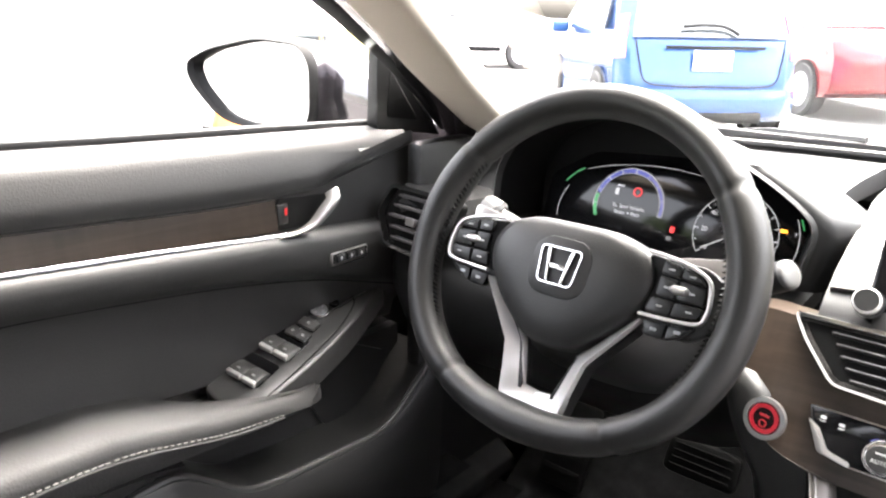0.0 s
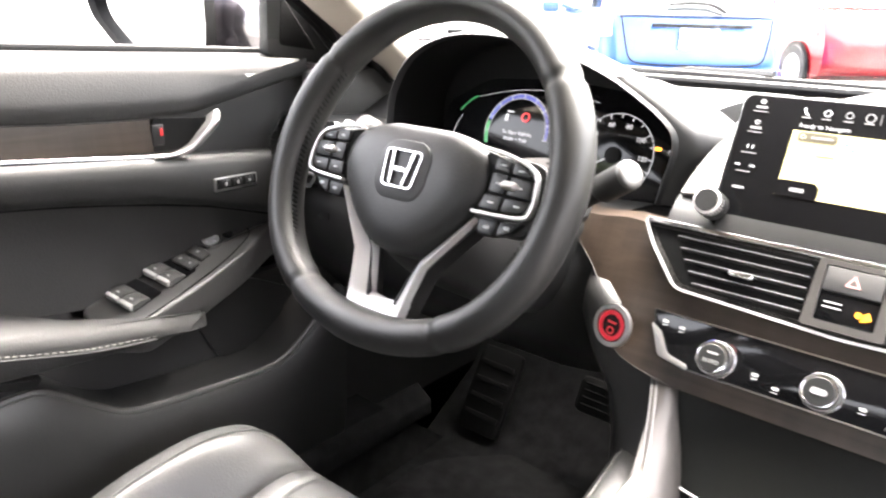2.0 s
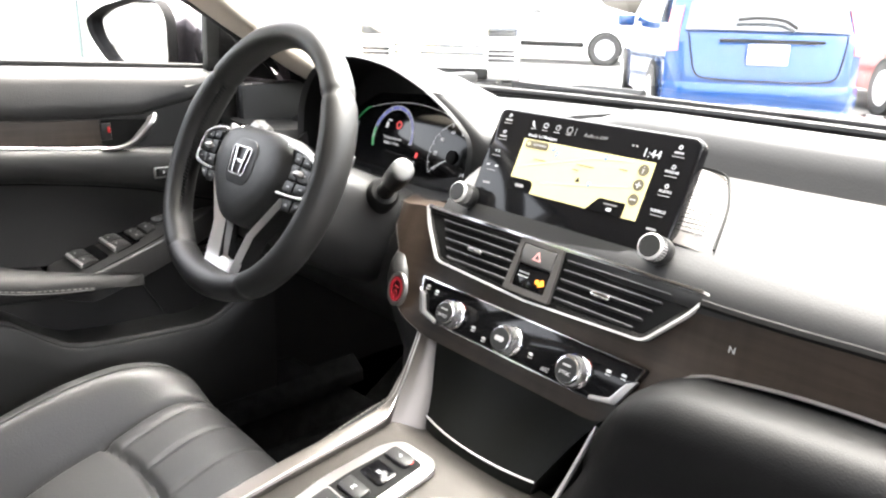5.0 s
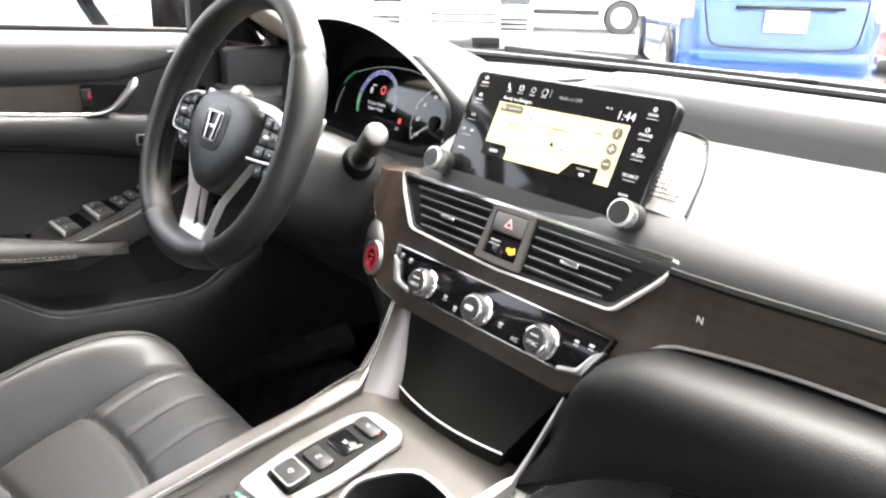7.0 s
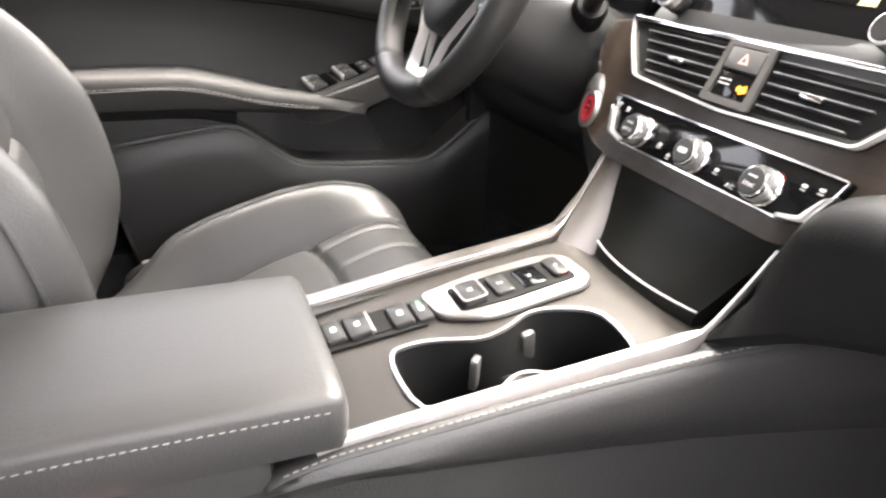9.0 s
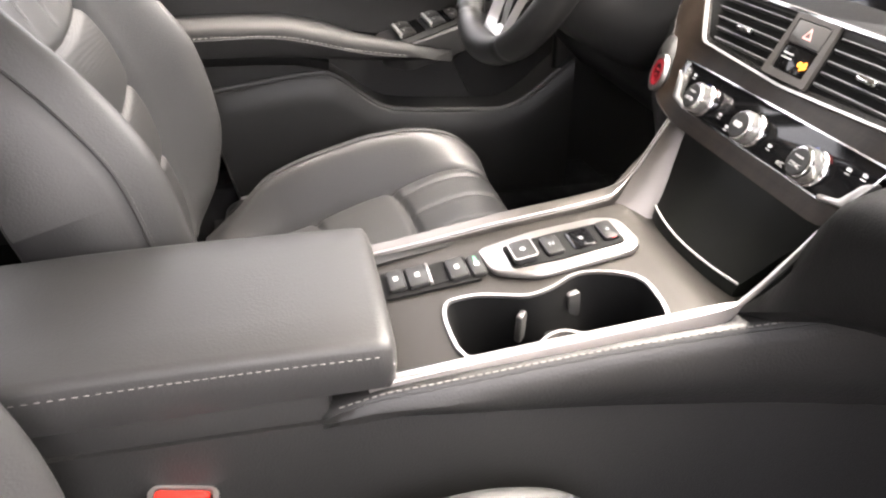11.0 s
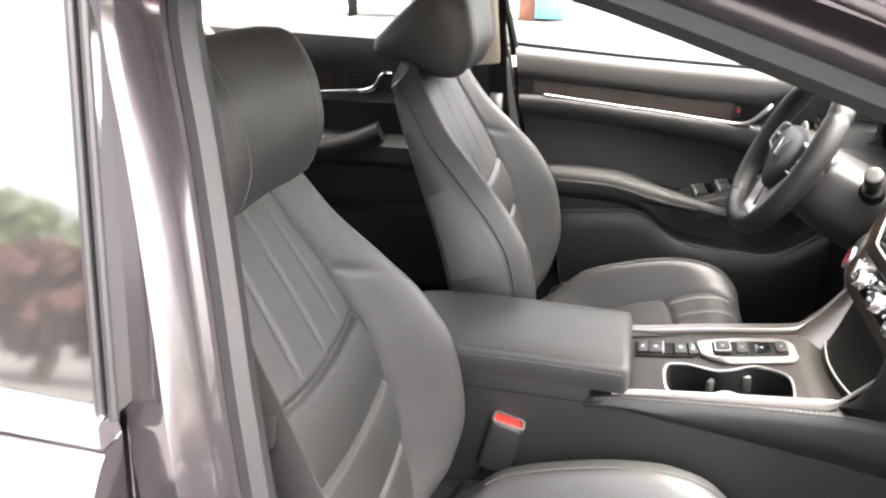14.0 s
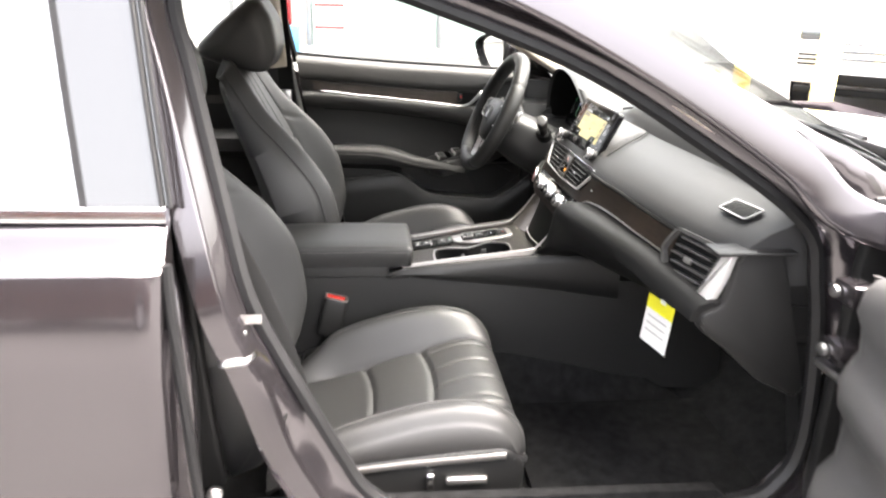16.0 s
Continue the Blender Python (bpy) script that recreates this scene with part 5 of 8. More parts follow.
# start button and its panel
DIMRED = glow("dim_red_light", (0.6, 0.03, 0.04), 0.5)
sb = thing("start_button", "round red engine start button in a silver ring", "button")
BM = pose(-0.1855, 0.0125, 0.7545, 74, 0, -12)
part("ring", ring2d(circle(0.0205, 40), circle(0.0160, 40), 0.005, 0, BM), SATIN, sb, "silver ring")
part("cap", cyl(0.0152, 0.004, BM, 32, 0.001), BLACK, sb)
part("red_ring", ring2d(circle(0.0145, 32), circle(0.0105, 32), 0.0012, 0, BM, 0.004), glow("start_red", (0.6, 0.02, 0.04), 0.28), sb, "glowing red ring")
part("symbol", prism(rrect(0.010, 0.0022, 0.0008, 2), 0.0006, 0, BM @ pose(0, 0.003, 0), 0.0042), DIMRED, sb)
part("symbol", ring2d(circle(0.004, 16), circle(0.0028, 16), 0.0006, 0, BM @ pose(0, -0.005, 0), 0.0042), DIMRED, sb)
rings = []
for z, x0, x1, y in ((0.786, -0.236, -0.209, 0.040), (0.774, -0.232, -0.190, 0.0245), (0.755, -0.230, -0.176, 0.017), (0.735, -0.222, -0.160, 0.014), (0.715, -0.212, -0.143, 0.013), (0.68, -0.190, -0.138, 0.012), (0.64, -0.175, -0.130, -0.002), (0.60, -0.165, -0.125, -0.02), (0.52, -0.165, -0.125, -0.02)):
    rings.append([Vector((x0 - 0.02, y + 0.06, z)), Vector((x0, y + 0.012, z)), Vector((x0 + 0.012, y + 0.002, z)), Vector((x1 - 0.012, y - 0.004, z)), Vector((x1, y, z)), Vector((x1, y + 0.06, z))])
part("stack_panel", loft(rings), SOFT, dash, "dark panel round the start button", smooth=60)

# grey panel behind the screen, with speaker grille
rings = []
for k in range(11):
    u = -1 + k / 5
    e = 0.003 * smooth(0.8, 1.0, abs(u))
    rings.append([Vector((w * u, y, z - e)) for w, y, z in ((0.166, 0.083, 0.8795), (0.165, 0.085, 0.8815), (0.148, 0.135, 0.907), (0.131, 0.172, 0.920), (0.112, 0.194, 0.927), (0.112, 0.194, 0.905), (0.166, 0.09, 0.872))])
part("screen_foot", loft([[Vector((x, y, z)) for y, z in ((0.058, 0.852), (0.064, 0.862), (0.084, 0.8865), (0.10, 0.88), (0.075, 0.84))] for x in (-0.122, -0.118, 0.116, 0.12)]), HARD, dash, "dark shelf under the screen")
bez = part("screen_surround", loft(rings), GREYTRIM, dash, "warm grey panel behind the screen")
holes = bmesh.new()
for k in range(17):
    y0 = 0.098 + 0.0052 * k
    z0 = interp(y0, ((0.085, 0.8815), (0.135, 0.907), (0.175, 0.921), (0.194, 0.927)))
    for q in range(7):
        box(0.0026, 0.0011, 0.0008, (0.1455 - 0.0014 * k - 0.0042 * q, y0, z0 + 0.0001), 0, bm=holes)
part("surround_joint", tube(spline([(0.085, 0.196, 0.9290), (0.104, 0.1945, 0.9278), (0.118, 0.187, 0.9252), (0.1285, 0.172, 0.9200), (0.1485, 0.135, 0.9075), (0.166, 0.085, 0.882)], 6), 0.0013, 6), BLACK, bez, "dark joint round the panel")
part("speaker_grille", holes, BUTTON, bez, "fine dark speaker perforation")

# screen
sc = thing("touchscreen", "black infotainment screen showing a yellow map, two silver knobs", "screen")
TM2 = pose(0, 0.066, 0.862, 64.3)
part("housing", prism(rrect(0.257, 0.129, 0.010, 5, -0.0025, 0.0575), 0.016, 0.003, TM2, -0.016, 3), PIANO, sc, "gloss black housing")


def lit(name, pts, material, z=0.0006, parent=sc):
    """A flat lit mark on the screen."""
    return part(name, prism(pts, 0.0003, 0, TM2, z), material, parent)


def lit_bar(name, u, v, w, h, material, z=0.0006, parent=sc):
    return lit(name, rrect(w, h, min(w, h) * 0.35, 3, u, v), material, z, parent)


def lit_ring(name, u, v, r0, r1, material, z=0.0006, parent=sc):
    m = TM2 @ pose(u, v, 0)
    return part(name, ring2d(circle(r0, 20), circle(r1, 20), 0.0003, 0, m, z), material, parent)


FAINT = glow("faint_print", (0.45, 0.45, 0.46), 0.6)
GREYL = glow("dim_grey", (0.3, 0.3, 0.3), 0.6)
MAPY = glow("map_yellow", (0.86, 0.77, 0.40), 0.95)
MAPW = glow("map_pale", (0.9, 0.84, 0.55), 0.95)
DARKB = glow("button_brown", (0.16, 0.14, 0.09), 0.6)
SHIELD = glow("shield_blue", (0.2, 0.35, 0.6), 0.7)
mp_ob = lit("map", [(-0.081, 0.032), (0.087, 0.032), (0.087, 0.091), (-0.081, 0.091)], MAPY, 0.0002)
mp_ob["label"] = "pale yellow lit map"
# roads as faint pale lines on the map
for a, b in (((-0.078, 0.058), (0.020, 0.084)), ((-0.010, 0.050), (0.066, 0.062)), ((0.020, 0.084), (0.062, 0.088)), ((-0.040, 0.046), (-0.010, 0.050))):
    d = (Vector(b) - Vector(a)).normalized()
    q = Vector((-d.y, d.x)) * 0.0004
    lit("map_road", [tuple(Vector(a) - q), tuple(Vector(b) - q), tuple(Vector(b) + q), tuple(Vector(a) + q)], MAPW, 0.0006)
lit("map_tab", rounded([(-0.081, 0.0318), (-0.047, 0.0318), (-0.047, 0.042), (-0.051, 0.046), (-0.081, 0.046)], 0.002), PIANO, 0.0007)
lit("map_tab", rounded([(0.028, 0.0318), (0.071, 0.0318), (0.071, 0.046), (0.040, 0.046)], 0.002), PIANO, 0.0007)
lit_bar("tab_print", -0.064, 0.038, 0.012, 0.0034, FAINT, 0.0011)
lit_bar("tab_print", 0.055, 0.0415, 0.016, 0.0016, GREYL, 0.0011)
lit_bar("tab_print", 0.055, 0.0365, 0.006, 0.0034, DIM, 0.0011)
pill = lit_bar("search_pill", -0.060, 0.0855, 0.032, 0.0085, DARKB, 0.0007)
lit_ring("search_glass", -0.0715, 0.0858, 0.0022, 0.0013, MAPW, 0.0011, pill)
lit_bar("pill_print", -0.056, 0.0855, 0.018, 0.0020, FAINT, 0.0011, pill)
for k, v in enumerate((0.0815, 0.0665, 0.0515)):
    bt = part("map_button", cyl(0.0058, 0.0003, TM2 @ pose(0.077, v, 0.0007), 24), DARKB, sc)
    if k == 0:
        lit_bar("map_mark", 0.077, v - 0.001, 0.0012, 0.0045, DIM, 0.0012, bt)
        lit_bar("map_mark", 0.077, v + 0.003, 0.0012, 0.0012, DIM, 0.0012, bt)
    else:
        lit_bar("map_mark", 0.077, v, 0.0064, 0.0013, DIM, 0.0012, bt)
    if k == 1:
        lit_bar("map_mark", 0.077, v, 0.0013, 0.0064, DIM, 0.0012, bt)
lit("car_arrow", [(0.0045, 0.0560), (0.0105, 0.0560), (0.0075, 0.0615)], BLACK, 0.0007)
for u, v in ((-0.036, 0.0845), (-0.030, 0.0795), (0.031, 0.0865), (0.022, 0.0565)):
    sh = lit("map_shield", rounded([(u - 0.0024, v + 0.003), (u - 0.0024, v - 0.001), (u, v - 0.0035), (u + 0.0024, v - 0.001), (u + 0.0024, v + 0.003)], 0.0008, 2), SHIELD, 0.0007)
    lit_bar("shield_print", u, v + 0.0004, 0.0024, 0.0018, DIM, 0.0011, sh)
for u, v, w in ((0.010, 0.074, 0.022), (-0.05, 0.070, 0.016), (0.000, 0.068, 0.008), (0.055, 0.078, 0.010)):
    lit_bar("map_print", u, v, w, 0.0010, DARKB, 0.0007)
text("1:44", 0.0122, TM2 @ pose(0.079, 0.0985, 0.0006), DIM, sc)
text("Ready to Navigate", 0.0055, TM2 @ pose(-0.057, 0.0955, 0.0006), DIM, sc)
text("Audio is OFF", 0.0055, TM2 @ pose(0.010, 0.1055, 0.0006), GREYL, sc)
# status row: handset, arrow, figure, turning arrows, each with a line of small print
lit("status_icon", rounded([(-0.0775, 0.1115), (-0.0755, 0.1120), (-0.0745, 0.1080), (-0.0715, 0.1055), (-0.0725, 0.1040), (-0.0760, 0.1065)], 0.0006, 2), DIM)
lit_ring("status_icon", -0.0575, 0.1085, 0.0032, 0.0022, DIM)
lit_ring("status_icon", -0.0405, 0.1085, 0.0032, 0.0022, FAINT)
lit_ring("status_icon", -0.0245, 0.1080, 0.0040, 0.0030, FAINT)
for u in (-0.0735, -0.0575, -0.0405, -0.0245):
    lit_bar("status_print", u, 0.1030, 0.0075, 0.0010, FAINT)
lit_bar("status_divider", -0.0165, 0.1075, 0.0006, 0.009, GREYL)
lit_bar("signal_mark", 0.056, 0.1035, 0.0030, 0.0020, FAINT)
lit_bar("signal_mark", 0.0605, 0.1035, 0.0022, 0.0020, FAINT)
# touch keys down both sides: symbol, print, line
for u, rows in ((0.106, ((0.106, ""), (0.0865, "PHONE"), (0.0675, "AUDIO"), (0.0480, "SOURCE"), (0.0305, ""))), (-0.1125, ((0.110, ""), (0.0905, ""), (0.0710, "|"), (0.0535, "<>"), (0.0345, "")))):
    for k, (v, words) in enumerate(rows):
        if words.isalpha():
            text(words, 0.0044, TM2 @ pose(u, v - 0.0016, 0.0006), DIM, sc)
        elif words == "<>":
            for sgn in (-1, 1):
                for q in (0.0045, 0.0070):
                    lit("seek_arrow", [(u + sgn * q, v + 0.0014), (u + sgn * q, v - 0.0014), (u + sgn * (q + 0.0022), v)][::sgn], DIM)
        elif words == "|":
            for sgn in (-1, 1):
                lit_bar("key_icon", u + sgn * 0.0022, v, 0.0012, 0.0036, DIM)
        else:
            lit_bar("key_print", u, v - 0.0018, 0.0105, 0.0022, FAINT)
        if k in (0, 1, 2) and words not in ("|",):
            lit_ring("key_icon", u, v + 0.0035, 0.0022, 0.0013, DIM)
        if k < 4:
            lit_bar("key_line", u, v - 0.0058, 0.013, 0.0008, FAINT)
for u in (-0.128, 0.124):
    k = part("knob", cyl(0.0122, 0.024, TM2 @ pose(u, 0.011, 0), 40, 0.0012, z0=0.0), SILVER, sc, "knurled silver knob")
    part("knob_skirt", cyl(0.0132, 0.012, TM2 @ pose(u, 0.011, 0), 40, 0.001, z0=0.0), HARD, k)
    part("knob_face", cyl(0.0104, 0.001, TM2 @ pose(u, 0.011, 0), 40, 0.0, z0=0.0237), BUTTON, k, "dark grey knob face")
    for q in range(30):
        part("knurl", box(0.0008, 0.0014, 0.009, (0.0122, 0, 0.017), 0, TM2 @ pose(u, 0.011, 0, 0, 0, 12 * q)), HARD, k)
bg = thing("trim_badge", "small pale N symbol on the walnut trim", "badge")
text("N", 0.0085, pose(0.216, 0.0415, 0.817, 82), PRINT, bg, "letter")

# ---- steering column and wheel ----
col = thing("steering_column", "dark plastic steering column with two stalks", "steering column")
WM = pose(-0.363, -0.085, 0.889, 65)
rings = []
for zz, w, h in ((-0.02, 0.05, 0.05), (-0.035, 0.068, 0.062), (-0.06, 0.085, 0.075), (-0.10, 0.095, 0.085), (-0.17, 0.10, 0.09), (-0.25, 0.10, 0.09)):
    rings.append([WM @ Vector((w * math.copysign(abs(math.cos(a)) ** 0.7, math.cos(a)), h * math.copysign(abs(math.sin(a)) ** 0.7, math.sin(a)) * (0.5 if math.sin(a) > 0 else 1.15), zz)) for a in [2 * math.pi * k / 28 for k in range(28)]])
part("cover", loft(rings), SOFT, col, smooth=60)
a, b = Vector((-0.085, 0.03, -0.102)), Vector((-0.175, 0.055, -0.093))
st = part("stalk", sweep([WM @ a, WM @ (a * 0.5 + b * 0.5), WM @ b], circle(0.009, 12)), HARD, col, "black control stalk")
part("stalk_end", sweep([WM @ (b - (b - a) * 0.25), WM @ (b - (b - a) * 0.2), WM @ b, WM @ (b + (b - a) * 0.03)], circle(0.0155, 20), scale=[0.7, 1, 1, 0.9]), SWGREY, st, "ribbed stalk end")
a, b = Vector((-0.268, 0.047, 0.848)), Vector((-0.186, 0.0175, 0.9015))
st = part("stalk", sweep([a, a * 0.5 + b * 0.5, b], circle(0.0105, 16)), HARD, col, "black control stalk", smooth=60)
part("stalk_end", sweep([a + (b - a) * k for k in (0.55, 0.60, 0.80, 0.95)], circle(0.0142, 24), scale=[0.8, 1.0, 1.0, 1.0]), HARD, st, "ribbed stalk end", smooth=50)
part("stalk_cap", sweep([a + (b - a) * k for k in (0.951, 0.985, 1.0, 1.006)], circle(0.0142, 24), scale=[1.0, 0.97, 0.85, 0.6]), SWGREY, st, "grey rounded cap", smooth=60)
part("boot", sweep([a + (b - a) * k for k in (-0.1, 0.12, 0.2)], circle(0.021, 20), scale=[1, 1, 0.8]), BLACK, col)
for sx in (-1, 1):
    part("paddle", prism(rounded([(sx * 0.075, 0.005), (sx * 0.145, 0.015), (sx * 0.150, 0.05), (sx * 0.09, 0.04)][::sx], 0.008), 0.004, 0.001, WM, -0.04), SATIN, col, "satin shift paddle")

sw = thing("steering_wheel", "black leather steering wheel with silver V spoke and chrome emblem", "steering wheel")
rings = []
NR = 240
for k in range(NR):
    a = 2 * math.pi * k / NR
    d = math.degrees(a) % 360
    low = dent(d, 270, 16)
    grip = dent(d, 20, 16) + dent(d, 160, 16)
    R = 0.170 - 0.018 * dent(d, 270, 42)
    seamd = sum(dent(d, q, 1.3) for q in (36, 144, 236, 304))
    rr = 0.0168 + 0.0015 * grip + 0.002 * low - 0.0018 * seamd
    c = Vector((R * math.cos(a), R * math.sin(a), 0))
    o = Vector((math.cos(a), math.sin(a), 0))
    rings.append([WM @ (c + o * rr * math.cos(b) + Vector((0, 0, rr * 1.22 * math.sin(b)))) for b in [2 * math.pi * j / 20 for j in range(20)]])
part("rim", loft(rings, wrap=True), RIM, sw, "black leather rim", smooth=80)
for q0, q1 in ((145, 230), (-50, 35)):
    b = bmesh.new()
    for k in range(46):
        a = radians(q0 + (q1 - q0) * k / 45)
        c = Vector((0.1512 * math.cos(a), 0.1512 * math.sin(a), 0.004))
        box(0.0025, 0.0012, 0.006, (0, 0, 0), 0, WM @ Matrix.Translation(c) @ pose(0, 0, 0, 25, 0, math.degrees(a)), bm=b)
    part("stitching", b, BLACK, sw, "black cross stitching")
pad = rounded([(-0.080, 0.036), (-0.092, 0.012), (-0.086, -0.014), (-0.062, -0.045), (-0.03, -0.071), (-0.012, -0.077), (0.012, -0.077), (0.03, -0.071), (0.062, -0.045), (0.086, -0.014), (0.092, 0.012), (0.080, 0.036), (0.045, 0.048), (-0.045, 0.048)], 0.016)
def dome(pts, levels, m):
    rr = []
    for k, z in levels:
        rr.append([m @ Vector((x * k, -0.015 + (y + 0.015) * k, z)) for x, y in pts])
    return loft(rr)
hub = part("airbag_cover", dome(pad, ((1.0, -0.035), (1.0, -0.014), (0.985, -0.005), (0.95, 0.001), (0.85, 0.006), (0.6, 0.010), (0.3, 0.011)), WM), SOFT, sw, "dark airbag cover", smooth=60)
part("emblem_well", prism(rrect(0.064, 0.058, 0.02, 5, 0, 0.0), 0.004, 0.002, WM, 0.008), SOFT, hub)
eo = rounded([(-0.019, -0.0175), (0.019, -0.0175), (0.023, 0.019), (-0.023, 0.019)], 0.006)
emb = part("emblem", ring2d(eo, offset(eo, 0.0015), 0.003, 0, WM, 0.0115), BADGE, hub, "chrome emblem frame")
part("emblem_back", prism(offset(eo, 0.002), 0.001, 0, WM, 0.0108), HARD, emb)
for sx in (-1, 1):
    part("emblem_bar", prism(rounded([(sx * 0.0062, -0.0155), (sx * 0.0096, -0.0155), (sx * 0.0150, 0.017), (sx * 0.0108, 0.017)][::sx], 0.0012), 0.004, 0.0008, WM, 0.0115), BADGE, hub)
part("emblem_bar", prism([(-0.008, -0.003), (0.008, -0.003), (0.0085, 0.002), (-0.0085, 0.002)], 0.0035, 0.0006, WM, 0.0115), BADGE, hub)
part("embossed_mark", prism(rrect(0.022, 0.010, 0.002, 2, 0, -0.052), 0.0008, 0.0003, WM, 0.0068), HARD, hub)
for sx in (-1, 1):
    o = 1 if sx > 0 else -1
    base = rounded([(sx * a, b) for a, b in ((0.06, 0.036), (0.06, -0.036), (0.128, -0.034), (0.158, -0.012), (0.158, 0.016), (0.13, 0.034))[::o]], 0.008)
    sp = part("spoke", prism(base, 0.018, 0.004, WM, -0.030), SOFT, sw, "spoke with switches")
    face_o = rounded([(sx * a, b) for a, b in ((0.078, 0.035), (0.082, -0.019), (0.134, -0.0165), (0.140, -0.007), (0.1375, 0.019), (0.127, 0.027))[::o]], 0.004)
    part("switch_bed", prism(face_o, 0.010, 0.001, WM, -0.014), BLACK, sp)
    line = spline([WM @ Vector((sx * a, b, c)) for a, b, c in ((0.079, 0.0362, 0.002), (0.105, 0.0335, 0.0005), (0.127, 0.0275, -0.001), (0.1375, 0.020, -0.002), (0.1412, 0.005, -0.002), (0.1412, -0.008, -0.002), (0.1355, -0.0168, -0.002), (0.11, -0.0195, -0.001), (0.084, -0.0205, 0.001))], 5)
    part("silver_bezel", sweep(line, rrect(0.0030, 0.006, 0.0010, 2), tuple(WM.to_3x3() @ Vector((0, 0, 1)))), SILVER, sp, "silver bezel")
    for quad in (((0.094, 0.031), (0.094, 0.019), (0.111, 0.018), (0.111, 0.0285)), ((0.113, 0.028), (0.113, 0.018), (0.135, 0.0165), (0.128, 0.0245)), ((0.094, 0.017), (0.094, -0.001), (0.111, -0.001), (0.111, 0.016)), ((0.113, 0.016), (0.113, -0.001), (0.1375, -0.001), (0.1365, 0.0145)), ((0.091, -0.003), (0.088, -0.0165), (0.110, -0.0160), (0.111, -0.003)), ((0.113, -0.003), (0.112, -0.0160), (0.134, -0.014), (0.1375, -0.008), (0.1375, -0.003))):
        q = [(sx * a, b) for a, b in quad][::o]
        mx, my = sum(p[0] for p in q) / len(q), sum(p[1] for p in q) / len(q)
        bt = part("switch", prism(rounded(q, 0.002, 2), 0.0055, 0.0012, WM, -0.005), HARD, sp)
        part("switch_print", prism(rrect(0.006, 0.0016, 0.0005, 1, mx, my), 0.0003, 0, WM, 0.0006), PRINT, bt)
    part("roller", sweep([WM @ Vector((sx * 0.106, 0.0075, -0.001)), WM @ Vector((sx * 0.109, 0.0075, 0.001)), WM @ Vector((sx * 0.119, 0.0075, 0.001)), WM @ Vector((sx * 0.122, 0.0075, -0.001))], circle(0.0042, 12), scale=[0.6, 1, 1, 0.6]), SATIN, sp, "silver roller")
    for quad in (((0.087, -0.0235), (0.090, -0.038), (0.108, -0.038), (0.109, -0.0230)), ((0.111, -0.0230), (0.110, -0.0375), (0.124, -0.031), (0.134, -0.0205))):
        q = [(sx * a, b) for a, b in quad][::o]
        mx, my = sum(p[0] for p in q) / len(q), sum(p[1] for p in q) / len(q)
        bt = part("lower_switch", prism(rounded(q, 0.0025, 2), 0.010, 0.0015, WM, -0.016), HARD, sp)
        part("switch_print", prism(rrect(0.006, 0.003, 0.0006, 1, mx, my), 0.0003, 0, WM, -0.0059), PRINT, bt)
half = [(0.084, -0.026), (0.060, -0.058), (0.042, -0.082), (0.036, -0.110), (0.031, -0.136), (0.020, -0.149)]
inner = [(0.017, -0.125), (0.0255, -0.104), (0.0335, -0.081), (0.0565, -0.0535), (0.079, -0.027)]
for sx in (-1, 1):
    leg = []
    for (xo, yo), (xi, yi) in zip(((0.086, -0.026), (0.062, -0.058), (0.044, -0.082), (0.038, -0.110), (0.033, -0.138), (0.026, -0.150)), ((0.078, -0.024), (0.052, -0.051), (0.030, -0.076), (0.0225, -0.100), (0.017, -0.119), (0.0, -0.121))):
        o, q = Vector((sx * xo, yo, -0.004)), Vector((sx * xi, yi, -0.018))
        leg.append([WM @ v for v in (o, o * 0.94 + q * 0.06 + Vector((0, 0, 0.0012)), o * 0.1 + q * 0.9 + Vector((0, 0, 0.001)), q, q + Vector((0, 0, -0.006)), o + Vector((0, 0, -0.012)))])
    leg.append([WM @ Vector(v) for v in ((0, -0.152, -0.004), (0, -0.1505, -0.003), (0, -0.124, -0.016), (0, -0.121, -0.018), (0, -0.121, -0.024), (0, -0.152, -0.016))])
    part("v_spoke", loft(leg), SILVER, sw, "satin silver V spoke", smooth=50)
for sx in (-1, 1):
    legb = [(sx * x * 1.05, y - 0.002) for x, y in half] + [(sx * x * 0.92, y + 0.002) for x, y in inner]
    part("spoke_back", prism(rounded(legb[:: 1 if sx < 0 else -1], 0.003, 1), 0.020, 0.0, WM, -0.034), HARD, sw)

# pedals
for nm, label, x, z, w, h in (("accelerator_pedal", "black rubber accelerator pedal", -0.245, 0.38, 0.05, 0.14), ("brake_pedal", "wide black brake pedal", -0.36, 0.43, 0.12, 0.06), ("footrest", "black plastic dead pedal", -0.60, 0.36, 0.09, 0.16)):
    p = thing(nm, label, "pedal")
    m = pose(x, 0.40, z, 60)
    part("pad", prism(rrect(w, h, 0.012, 4), 0.014, 0.004, m), BLACK, p)
    for k in range(4):
        part("rib", box(w * 0.8, h * 0.06, 0.004, (0, -h * 0.3 + h * 0.2 * k, 0.0155), 0.001, m), BLACK, p)
    part("arm", tube([m @ Vector((0, 0, 0)), m @ Vector((0, 0.05, -0.06)), m @ Vector((0, 0.16, -0.13))], 0.009), BLACK, p)

